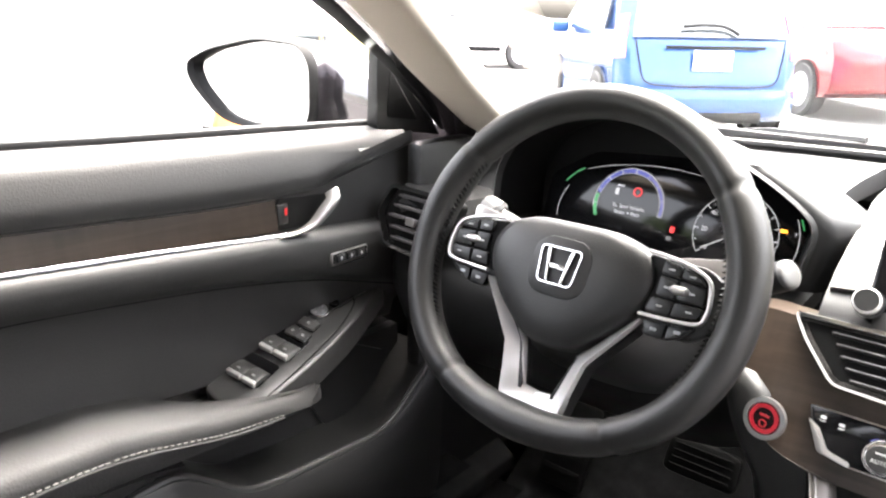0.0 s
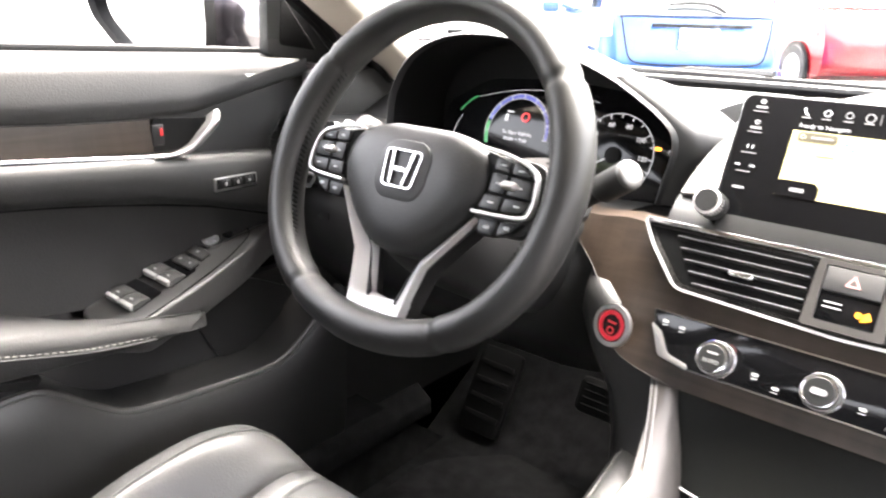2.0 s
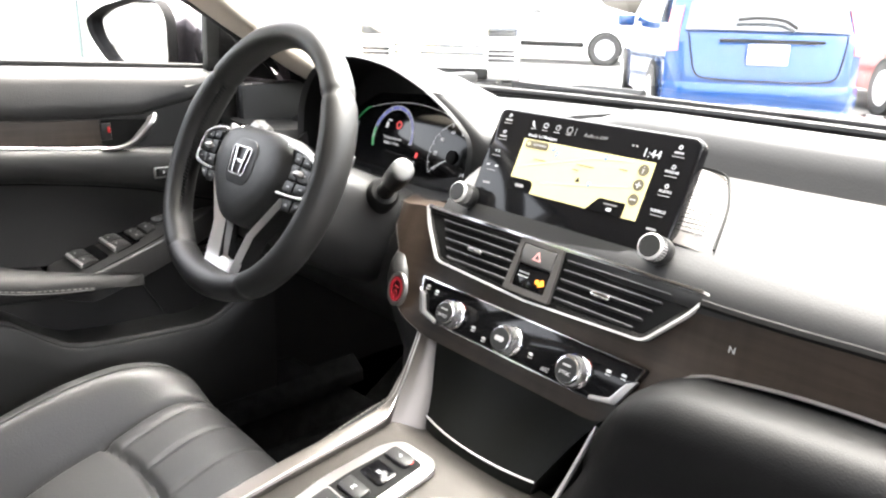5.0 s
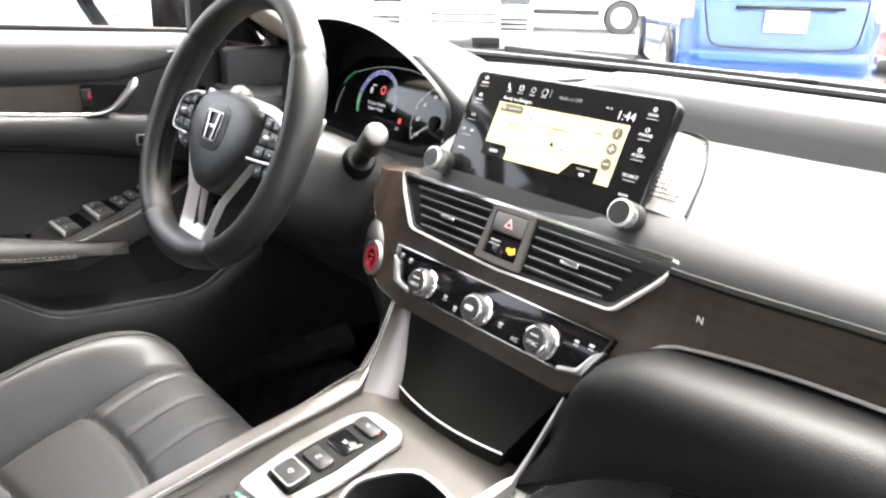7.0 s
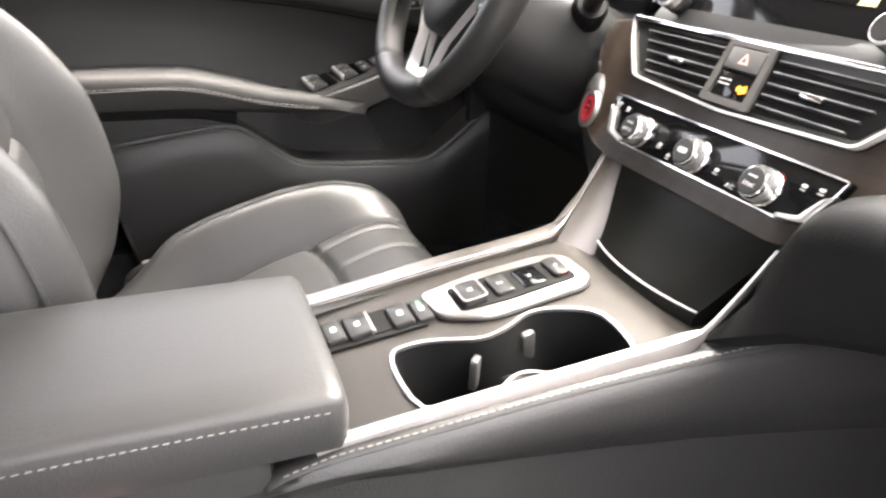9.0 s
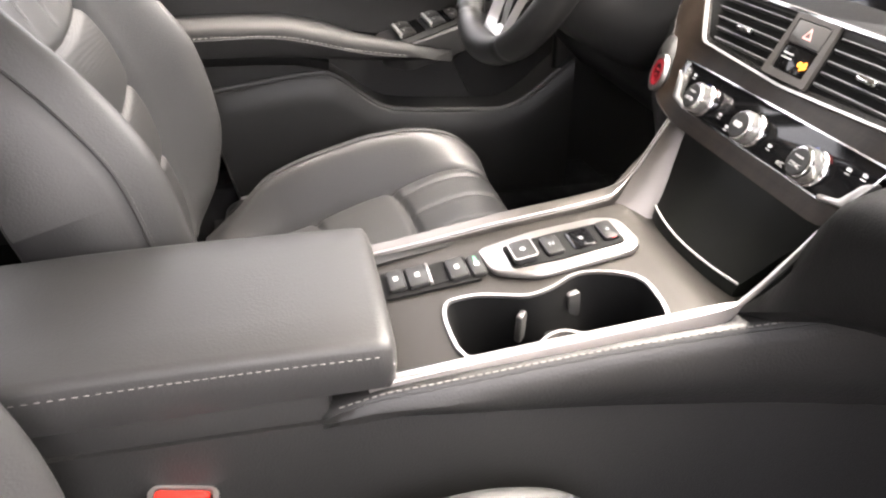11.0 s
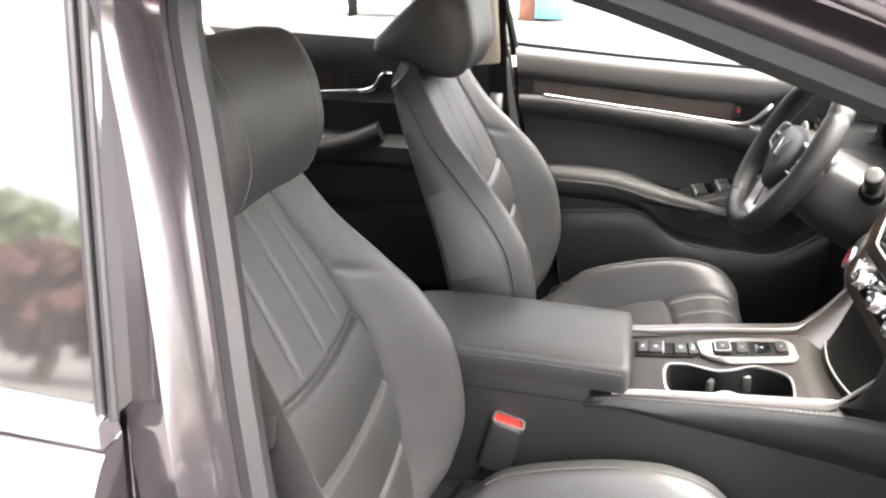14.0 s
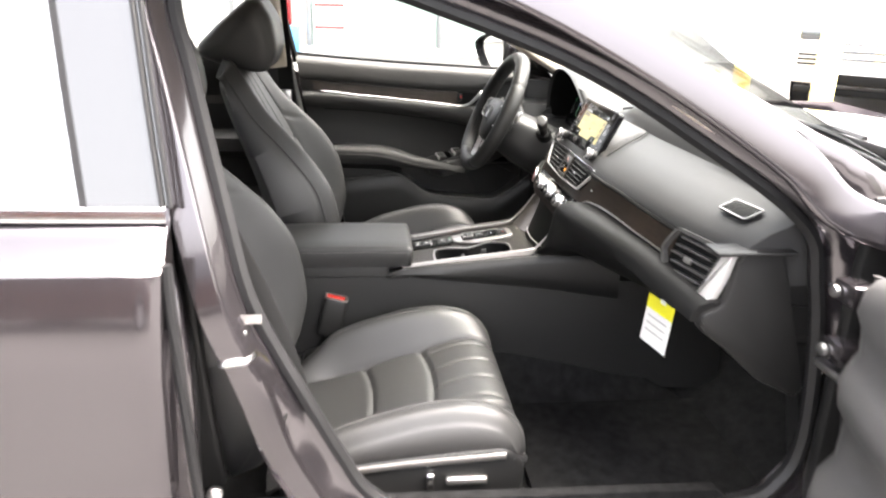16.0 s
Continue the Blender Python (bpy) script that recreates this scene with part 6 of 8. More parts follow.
# hang tag on the glovebox
tg = thing("hang_tag", "white paper tag with yellow head hanging under the glovebox", "paper tag")
gm = pose(0.522, 0.092, 0.645, 84, 0, 12)
part("card", prism([(-0.039, -0.048), (0.042, -0.048), (0.042, 0.018), (-0.039, 0.018)], 0.0008, 0, gm), WHITE, tg)
part("head", prism([(-0.039, 0.0182), (0.042, 0.0182), (0.042, 0.045), (-0.039, 0.045)], 0.0008, 0, gm), YELLOW, tg, "yellow printed head")
part("string", prism([(0.0, 0.04), (0.016, 0.04), (0.016, 0.07), (0.0, 0.07)], 0.0006, 0, gm, 0.001), WHITE, tg)
for k in range(3):
    part("print_bar", prism([(-0.03, 0.004 - 0.014 * k), (0.03, 0.004 - 0.014 * k), (0.03, 0.007 - 0.014 * k), (-0.03, 0.007 - 0.014 * k)], 0.0003, 0, gm, 0.0009), PRINT, tg)


# ---- centre console ----
con = thing("centre_console", "silver-topped centre console with cup holders and black sides", "console")
CM = pose(0, 0, 0.652, 10.2)
plate = rounded([(-0.122, -0.36), (0.092, -0.36), (0.106, -0.12), (0.1095, -0.082), (-0.1095, -0.082), (-0.120, -0.2)], 0.0008, 2)
cup = [(0.0, -0.278), (0.03, -0.283), (0.078, -0.277), (0.0865, -0.245), (0.089, -0.222), (0.080, -0.205), (0.080, -0.19), (0.093, -0.172), (0.0985, -0.140), (0.1005, -0.113), (0.09, -0.104), (0.045, -0.102), (0.022, -0.120), (0.008, -0.150), (0.018, -0.178), (0.021, -0.203), (0.012, -0.222), (0.0, -0.245), (-0.004, -0.265)]
cup = [(p.x, p.y) for p in spline([(a, b, 0) for a, b in cup], 3, True)]


part("top_plate", holed(plate, cup, -0.012, CM), CHAMP, con, "brushed silver top plate", smooth=30)
rings = []
for k in range(9):
    u = k / 8
    rings.append([CM @ Vector((xl + (xr - xl) * u, y, z)) for xl, xr, y, z in ((-0.1095, 0.1095, -0.082, 0.0), (-0.108, 0.111, -0.070, -0.0008), (-0.106, 0.112, -0.058, -0.005), (-0.104, 0.111, -0.047, -0.012), (-0.102, 0.109, -0.037, -0.0195), (-0.100, 0.106, -0.026, -0.024), (-0.100, 0.106, -0.015, -0.026), (-0.100, 0.106, -0.015, -0.034), (-0.1095, 0.1095, -0.082, -0.012))])
part("plate_front", loft(rings), CHAMP, con, "brushed silver plate curving down to the tray", smooth=60)
rim_o = offset(cup, -0.0035)
part("cup_rim", ring2d(rim_o, cup, 0.003, 0, CM, 0.0), SATIN, con, "bright cup holder rim")
well = part("cup_well", loft([[CM @ Vector((x, y, 0.0)) for x, y in cup], [CM @ Vector((x, y, -0.03)) for x, y in offset(cup, 0.002)], [CM @ Vector((x, y, -0.075)) for x, y in offset(cup, 0.006)]], cap=False), BLACK, con, "black cup holder well")
part("cup_floor", prism(offset(cup, 0.004), 0.003, 0, CM, -0.078), BLACK, con)
for a, b, r in ((0.0245, -0.214, 20), (0.015, -0.160, -20)):
    part("cup_flap", prism(rrect(0.014, 0.034, 0.004, 3), 0.007, 0.002, CM @ pose(a + 0.001, b, -0.028, 78, 0, r - 60)), FLAP, con, "grey cup holder flap")
part("divider", box(0.018, 0.012, 0.05, (0.05, -0.195, -0.05), 0.004, CM), BLACK, con)
# rails and the uprights to the stack
left = spline([(-0.130, -0.40, 0.590), (-0.125, -0.33, 0.598), (-0.1215, -0.20, 0.621), (-0.113, -0.09, 0.641), (-0.113, -0.062, 0.650), (-0.118, -0.040, 0.668), (-0.126, -0.018, 0.694), (-0.133, -0.002, 0.712), (-0.139, 0.010, 0.724)], 6)
narrow = [1 - 0.78 * smooth(0.42, 0.60, k / (len(left) - 1)) for k in range(len(left))]
rail = part("left_rail", sweep(left, rounded([(-0.014, -0.008), (0.012, -0.008), (0.012, 0.003), (-0.010, 0.005)], 0.003), (0, -0.5, 1), scale=narrow), SATINWARM, con, "satin champagne side rail")
for off, dz in ((-0.0105, 0.0045), (0.0095, 0.0028)):
    part("rail_edge", tube([p + Vector((-off * k, 0, dz * k)) for p, k in zip(left, narrow)], 0.0011, 8), SATIN, rail, "bright rail edge")
uprings = []
for (xa, ya, za), (xb, yb, zb) in (((-0.120, -0.090, 0.634), (-0.086, -0.048, 0.620)), ((-0.119, -0.064, 0.650), (-0.088, -0.030, 0.634)), ((-0.124, -0.041, 0.672), (-0.099, -0.011, 0.668)), ((-0.129, -0.016, 0.695), (-0.112, 0.002, 0.697)), ((-0.136, -0.001, 0.714), (-0.119, 0.011, 0.718)), ((-0.140, 0.008, 0.724), (-0.122, 0.017, 0.727))):
    a, b = Vector((xa, ya, za)), Vector((xb, yb, zb))
    uprings.append([a, a * 0.5 + b * 0.5 + Vector((0.001, -0.001, 0.0006)), b, b + Vector((0.004, 0.02, -0.006)), a + Vector((0.0, 0.024, -0.008))])
part("left_upright", loft(uprings), SATINWARM, con, "satin champagne upright beside the tray", smooth=60)
right = spline([(0.089, -0.36, 0.597), (0.095, -0.25, 0.614), (0.105, -0.12, 0.634), (0.111, -0.06, 0.645), (0.114, -0.045, 0.655), (0.117, -0.02, 0.685), (0.120, 0.002, 0.715)], 6)
part("right_rail", sweep(right, rounded([(-0.004, -0.012), (0.008, -0.012), (0.006, 0.004), (-0.004, 0.004)], 0.002), (0, -0.5, 1), scale=[1 - 0.7 * smooth(0.45, 0.62, k / (len(right) - 1)) for k in range(len(right))]), SATIN, con, "satin silver side rail")
# padded sides: a stitched roll along the top, a flank that deepens forwards, a plain wall below
pad_x = lambda y: interp(y, ((-0.40, 0.088), (-0.3, 0.097), (-0.2, 0.102), (-0.06, 0.117), (0.15, 0.14)))
pad_z = lambda y: interp(y, ((-0.40, 0.580), (-0.385, 0.588), (-0.35, 0.598), (-0.2, 0.617), (-0.1, 0.630), (-0.03, 0.638), (0.15, 0.648)))
pad_h = lambda y: interp(y, ((-0.40, 0.006), (-0.385, 0.014), (-0.35, 0.022), (-0.2, 0.052), (-0.05, 0.080), (0.15, 0.115)))
for sx in (1, -1):
    grow = 0.025 if sx < 0 else 0
    rings = []
    for y in [-0.40, -0.395, -0.385, -0.37] + [-0.35 + 0.025 * k for k in range(21)]:
        x, z, h = pad_x(y) + grow, pad_z(y), pad_h(y)
        rings.append([Vector((sx * a, y, b)) for a, b in ((x - 0.02, z - 0.004), (x - 0.004, z - 0.001), (x + 0.004, z - 0.001), (x + 0.0095, z - 0.004), (x + 0.0105, z - 0.0065), (x + 0.0115, z - 0.006), (x + 0.0150, z - 0.010), (x + 0.0180, z - min(h, 0.02)), (x + 0.0185, z - h * 0.6), (x + 0.0165, z - h + 0.003), (x + 0.0120, z - h), (x - 0.02, z - h - 0.004))])
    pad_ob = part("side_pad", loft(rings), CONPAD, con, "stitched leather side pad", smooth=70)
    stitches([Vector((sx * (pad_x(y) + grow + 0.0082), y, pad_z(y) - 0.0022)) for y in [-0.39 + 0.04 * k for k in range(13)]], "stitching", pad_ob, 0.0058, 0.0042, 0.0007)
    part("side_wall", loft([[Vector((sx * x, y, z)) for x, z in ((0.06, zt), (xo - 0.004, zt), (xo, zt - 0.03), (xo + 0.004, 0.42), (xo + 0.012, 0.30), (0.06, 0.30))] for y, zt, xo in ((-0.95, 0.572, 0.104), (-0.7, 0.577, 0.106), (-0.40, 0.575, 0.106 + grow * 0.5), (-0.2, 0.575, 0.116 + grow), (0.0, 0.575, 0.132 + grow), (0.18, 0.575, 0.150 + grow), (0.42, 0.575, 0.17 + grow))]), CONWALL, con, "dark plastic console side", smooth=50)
# rear box and armrest
part("rear_box", box(0.19, 0.42, 0.10, (0.002, -0.60, 0.566), 0.012), SOFT, con)
arm = thing("armrest", "grey-black leather centre armrest with stitched edge", "armrest")
rings = []
for y, d, dz in ((-0.336, 0.010, -0.010), (-0.338, 0.004, -0.004), (-0.343, 0.0, 0.001), (-0.352, 0.0, 0.002), (-0.40, 0.0, 0.003), (-0.5, 0.0, 0.004), (-0.6, 0.0, 0.003), (-0.68, 0.0, 0.0), (-0.715, 0.004, -0.004), (-0.728, 0.016, -0.012)):
    z = 0.648 + dz
    rings.append([Vector((x, y, zz)) for x, zz in ((-0.090 + d, 0.600 + d), (-0.093 + d, 0.622), (-0.093 + d, z - 0.006), (-0.090 + d, z - 0.001), (-0.084 + d, z + 0.001), (-0.05, z + 0.003), (0.005, z + 0.0035), (0.06, z + 0.003), (0.095 - d, z), (0.1015 - d, z - 0.0025), (0.104 - d, z - 0.008), (0.1045 - d, 0.622), (0.098 - d, 0.600 + d))])
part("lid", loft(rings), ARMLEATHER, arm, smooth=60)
stitches([(0.1046, -0.346, 0.6365), (0.1046, -0.45, 0.6385), (0.1046, -0.55, 0.638), (0.1046, -0.68, 0.636)], "stitching", arm, 0.0052, 0.0038, 0.0005)
stitches([(-0.0935, -0.35, 0.638), (-0.0935, -0.55, 0.640), (-0.0935, -0.68, 0.637)], "stitching", arm, 0.0052, 0.0038, 0.0005)
# gear buttons
gs = thing("gear_selector", "push-button gear selector in a silver frame", "gear selector")
go = rounded([(-0.0735, -0.232), (-0.026, -0.225), (0.0, -0.185), (0.0, -0.088), (-0.012, -0.078), (-0.060, -0.080), (-0.074, -0.10), (-0.080, -0.17)], 0.012)
part("frame", prism(go, 0.008, 0.003, CM, 0.0, 3), SATIN, gs, "satin silver frame")
gi = rounded([(-0.062, -0.206), (-0.020, -0.206), (-0.014, -0.16), (-0.014, -0.092), (-0.056, -0.092), (-0.062, -0.15)], 0.006)
part("inset", prism(gi, 0.002, 0.0, CM, 0.0075), BLACK, gs)
for lab, y, h, zz, nm in (("D", -0.190, 0.024, 0.008, "drive_button"), ("N", -0.160, 0.018, 0.005, "neutral_button"), ("R", -0.130, 0.024, 0.0025, "reverse_switch"), ("P", -0.102, 0.016, 0.005, "park_button")):
    bt = part(nm, prism(rrect(0.034, h, 0.004, 3, -0.038, y), zz, 0.002, CM, 0.0085), BUTTON if nm != "reverse_switch" else PIANO, gs)
    text(lab, 0.008, CM @ pose(-0.038, y, 0.0087 + zz, 0, 0, -90), DIM, bt, "letter")
    if lab == "D":
        part("button_edge", ring2d(rrect(0.035, h + 0.001, 0.004, 3, -0.038, y), rrect(0.032, h - 0.002, 0.004, 3, -0.038, y), 0.001, 0, CM, 0.0158), SATIN, bt)
    if lab == "P":
        part("park_light", box(0.0015, 0.004, 0.0005, (-0.019, y, 0.0092 + 0.005), 0, CM), REDL, bt)
sr = thing("console_switch_row", "row of black drive mode and parking brake switches", "switches")
part("bed", prism(rounded([(-0.082, -0.332), (-0.034, -0.332), (-0.026, -0.236), (-0.070, -0.240)], 0.004), 0.003, 0.0, CM, 0.0), BLACK, sr)
for y, h, z, w in ((-0.318, 0.018, 0.006, "h"), (-0.296, 0.022, 0.006, "e"), (-0.256, 0.020, 0.006, "s"), (-0.236, 0.015, 0.005, "c")):
    x0 = -0.056 + (y + 0.3) * 0.12
    bt = part("switch", prism(rrect(0.036, h, 0.003, 3, x0, y), z, 0.0018, CM, 0.002), BUTTON, sr)
    part("switch_print", prism(rrect(0.008, 0.005, 0.001, 2, x0, y), 0.0004, 0, CM, 0.0021 + z), PRINT, bt)
    if w == "c":
        part("eco_print", prism(rrect(0.010, 0.003, 0.001, 2, x0 - 0.008, y), 0.0004, 0, CM, 0.0023 + z), glow("eco_green", (0.1, 0.7, 0.3), 0.8), bt)
part("switch_recess", prism(rrect(0.037, 0.020, 0.002, 2, -0.055, -0.2755), 0.0014, 0, CM, 0.0025), BLACK, sr)
part("silver_divider", box(0.037, 0.003, 0.005, (-0.056, -0.2845, 0.005), 0.0008, CM), SATIN, sr)

# ---- driver's door ----
dd = thing("driver_door", "shut driver's door with black leather panel and walnut strip", "car door")
YS = [-0.66, -0.645, -0.62, -0.55, -0.45, -0.35, -0.25, -0.15, -0.08, 0.0, 0.05, 0.10]
belt = lambda y: interp(y, ((-0.67, 1.010), (-0.4, 0.991), (-0.126, 0.978), (0.06, 0.970), (0.12, 0.966)))
wtop = lambda y: interp(y, ((-0.65, 0.936), (-0.445, 0.924), (-0.137, 0.905), (-0.08, 0.905), (0.0, 0.922), (0.1, 0.942)))
wbot = lambda y: interp(y, ((-0.58, 0.899), (-0.451, 0.887), (-0.181, 0.863), (0.1, 0.84)))
mid2 = lambda y: interp(y, ((-0.64, 0.846), (-0.45, 0.838), (-0.35, 0.828), (-0.22, 0.812), (-0.08, 0.785), (0.035, 0.75), (0.1, 0.73)))
# rear edge of the door leans: rows are pulled to it
rear = lambda z: interp(z, ((0.38, -0.50), (0.565, -0.536), (0.707, -0.611), (1.005, -0.668)))
def strip(fn, name, material, label="", ys=YS, parent=dd, sm=50):
    rings = []
    for y in ys:
        ring = []
        for x, z in fn(y):
            r = rear(z)
            yy = y if y > -0.5 else r + (y + 0.66) / 0.16 * (-0.5 - r)
            ring.append(Vector((x, yy, z)))
        rings.append(ring)
    return part(name, loft(rings), material, parent, label, sm)
strip(lambda y: [(-0.80, belt(y) - 0.004), (-0.772, belt(y)), (-0.752, belt(y) - 0.006), (-0.742, belt(y) - 0.025), (-0.737, wtop(y) + 0.022), (-0.735, wtop(y) + 0.006), (-0.740, wtop(y)), (-0.80, wtop(y))], "upper_pad", DOORPAD, "soft black upper door pad")
strip(lambda y: [(-0.7425, wtop(y)), (-0.7425, wbot(y)), (-0.75, wbot(y)), (-0.75, wtop(y))], "trim_back", DOORSOFT, "dark panel behind the handle")
strip(lambda y: [(-0.738, wtop(y) - 0.003), (-0.7355, (wtop(y) + wbot(y)) / 2), (-0.734, wbot(y) + 0.003), (-0.75, wbot(y) + 0.002), (-0.75, wtop(y) - 0.002)], "wood_trim", WOODY, "dark walnut door strip", [-0.62, -0.55, -0.45, -0.35, -0.25, -0.19, -0.142])
part("chrome_strip", sweep(spline([(-0.728, -0.588, 0.8995), (-0.730, -0.45, 0.8865), (-0.732, -0.3, 0.873), (-0.731, -0.18, 0.861), (-0.729, -0.135, 0.8575)], 6), circle(0.0030, 10)), CHROME, dd, "chrome strip along the walnut")
hl = spline([(-0.7285, -0.145, 0.8575), (-0.725, -0.120, 0.8585), (-0.720, -0.100, 0.866), (-0.715, -0.084, 0.882), (-0.712, -0.072, 0.896), (-0.720, -0.066, 0.903)], 6)
part("door_handle", sweep(hl, rrect(0.009, 0.020, 0.004, 3), (1, 0, 0), scale=[0.45 + 0.55 * smooth(0.0, 0.7, k / (len(hl) - 1)) for k in range(len(hl))]), SATIN, dd, "satin silver door handle")
part("handle_recess", prism(rounded([(-0.142, 0.862), (-0.075, 0.862), (-0.055, 0.896), (-0.138, 0.903)], 0.006), 0.004, 0, Matrix(((0, 0, 1, -0.7415), (1, 0, 0, 0), (0, 1, 0, 0), (0, 0, 0, 1)))), BLACK, dd, "black handle recess")
lk = part("lock_switch", box(0.006, 0.016, 0.026, (-0.7365, -0.134, 0.883), 0.002), HARD, dd, "lock switch")
part("lock_mark", box(0.001, 0.004, 0.009, (-0.7333, -0.130, 0.886), 0.0003), RED, lk)
strip(lambda y: [(-0.742, wbot(y)), (-0.726, wbot(y) - 0.004), (-0.718, wbot(y) - 0.014), (-0.722, mid2(y) + 0.012), (-0.732, mid2(y)), (-0.80, mid2(y))], "middle_roll", DOORSOFT, "black middle roll")
mb = part("memory_switches", box(0.008, 0.066, 0.019, (-0.721, -0.040, 0.812), 0.003, pose(0, 0, 0, 0, 0, 0)), SATIN, dd, "silver-edged seat memory switches")
part("switch_face", box(0.004, 0.060, 0.013, (-0.718, -0.040, 0.813), 0.001), BLACK, mb)
for k in range(3):
    part("memory_button", box(0.004, 0.014, 0.009, (-0.716, -0.058 + 0.018 * k, 0.813), 0.001), HARD, mb)
    part("print_bar", box(0.0005, 0.003, 0.004, (-0.7138, -0.058 + 0.018 * k, 0.813), 0), PRINT, mb)
atop = lambda y: interp(y, ((-0.66, 0.728), (-0.5, 0.728), (-0.38, 0.722), (-0.30, 0.702), (-0.2, 0.688), (-0.12, 0.676), (0.05, 0.66)))
strip(lambda y: [(-0.736, mid2(y)), (-0.742, mid2(y) - 0.006), (-0.753 - 0.020 * smooth(-0.36, -0.2, y), (mid2(y) + atop(y)) / 2), (-0.750 - 0.024 * smooth(-0.33, -0.24, y) - 0.016 * smooth(-0.2, -0.08, y), atop(y) - 0.02), (-0.84, atop(y) - 0.02), (-0.84, mid2(y))], "leather_inset", DOORPAD, "smooth leather inset", YS)
part("inset_seam", tube(spline([(-0.738, y, mid2(y) - 0.001) for y in (-0.58, -0.45, -0.35, -0.22, -0.08, 0.035, 0.09)], 5), 0.0028, 6), BLACK, dd, "dark seam over the inset")
# armrest
rings = []
for y, xi, zt, th in ((-0.605, -0.668, 0.722, 0.05), (-0.59, -0.662, 0.726, 0.055), (-0.5, -0.655, 0.728, 0.058), (-0.40, -0.655, 0.724, 0.056), (-0.34, -0.656, 0.710, 0.048), (-0.28, -0.660, 0.693, 0.038), (-0.2, -0.665, 0.677, 0.030), (-0.15, -0.676, 0.664, 0.020), (-0.125, -0.69, 0.656, 0.010), (-0.112, -0.70, 0.652, 0.004)):
    w = interp(y, ((-0.6, 0.095), (-0.33, 0.095), (-0.25, 0.035), (-0.1, 0.02)))
    rings.append([Vector((x, y, z)) for x, z in ((xi - w, zt - 0.002), (xi - w * 0.5, zt + 0.001), (xi - 0.015, zt), (xi - 0.003, zt - 0.007), (xi, zt - 0.018), (xi - 0.002, zt - th + 0.006), (xi - 0.012, zt - th), (xi - w, zt - th))])
ar = part("door_armrest", loft(rings), DOORARM, dd, "padded leather door armrest", smooth=60)
stitches([(-0.6545, -0.59, 0.7075), (-0.6535, -0.5, 0.7085), (-0.653, -0.4, 0.7045), (-0.6555, -0.34, 0.690), (-0.659, -0.28, 0.674), (-0.664, -0.20, 0.660)], "stitching", ar, 0.0062, 0.0046, 0.0009)
part("seam", tube(spline([(-0.6535, -0.59, 0.704), (-0.6525, -0.5, 0.705), (-0.652, -0.4, 0.701), (-0.656, -0.28, 0.671), (-0.663, -0.20, 0.657)], 6), 0.0016, 5), SEAM, ar, "dark seam under the stitches")
# window switch panel
PX, PY = Vector((1, 0, -0.25)).normalized(), Vector((0, 1, 0.25))
PN = PX.cross(PY).normalized()
PY = PN.cross(PX)
PM = Matrix(((PX.x, PY.x, PN.x, -0.752), (PX.y, PY.y, PN.y, -0.105), (PX.z, PY.z, PN.z, 0.7005), (0, 0, 0, 1)))
swp = part("switch_panel", prism(rounded([(-0.014, -0.138), (0.020, -0.138), (0.060, -0.098), (0.051, -0.024), (0.030, 0.068), (-0.010, 0.168), (-0.044, 0.116), (-0.033, 0.0), (-0.022, -0.106)], [0.01, 0.012, 0.012, 0.03, 0.03, 0.004, 0.03, 0.03, 0.02]), 0.05, 0.004, PM, -0.05, 3), SWGREY, dd, "grey window switch panel")
part("panel_joint", tube(spline([PM @ Vector((a, b, 0.0005)) for a, b in ((-0.042, 0.112), (-0.012, 0.108), (0.004, 0.092), (0.026, 0.040), (0.045, -0.04), (0.054, -0.092))], 5), 0.0011, 5), BLACK, swp)
PM = PM @ pose(0.006, -0.079, 0, 0, 0, 11.6)
for x0, y0 in ((0.0, 0.0), (0.0024, 0.0567)):
    part("switch_well", prism(rrect(0.050, 0.046, 0.005, 3, x0, y0 + 0.003), 0.0010, 0, PM, 0.0002), PIANO, swp)
    for s in (-1, 1):
        b = part("window_switch", loft([[PM @ Vector((x0 + s * 0.0122 + a * 0.0112, y0 + y, z)) for a, z in ((-1, 0.001), (-1, h - 0.001), (-0.85, h), (0.85, h), (1, h - 0.001), (1, 0.001))] for y, h in ((-0.019, 0.007), (-0.017, 0.0095), (-0.006, 0.010), (0.004, 0.006), (0.008, 0.003))]), SWGREY, swp, "chrome-tipped window switch")
        part("switch_tip", box(0.0220, 0.006, 0.0085, (x0 + s * 0.0122, y0 - 0.0190, 0.0062), 0.0016, PM), SILVER, b, "bright switch tip")
        part("print_bar", prism(rrect(0.005, 0.003, 0.0005, 1, x0 + s * 0.0122, y0 - 0.010), 0.0003, 0, PM, 0.0101), PRINT, b)
for u, y, w, h in ((-0.004, 0.0835, 0.017, 0.016), (0.0135, 0.0835, 0.016, 0.016), (0.004, 0.107, 0.028, 0.017)):
    part("lock_button", prism(rrect(w, h, 0.002, 2, u, y), 0.004, 0.001, PM, 0.001), SWGREY, swp)
    part("button_gap", prism(rrect(w + 0.002, h + 0.002, 0.002, 2, u, y), 0.0006, 0, PM, 0.0002), BLACK, swp)
    part("print_bar", prism(rrect(0.004, 0.004, 0.0005, 1, u, y), 0.0003, 0, PM, 0.0052), PRINT, swp)
mk = part("mirror_knob", cyl(0.0150, 0.006, PM @ pose(0.001, 0.134, 0.001), 28, 0.001), CHROME, swp, "round chrome mirror control")
part("knob_face", cyl(0.0118, 0.0015, PM @ pose(0.001, 0.134, 0.0065), 28), KNOBGREY, mk)
for k in range(4):
    part("arrow", box(0.004, 0.004, 0.0004, (0.0075, 0, 0.0083), 0, PM @ pose(0.001, 0.134, 0, 0, 0, 90 * k)), PRINT, mk)
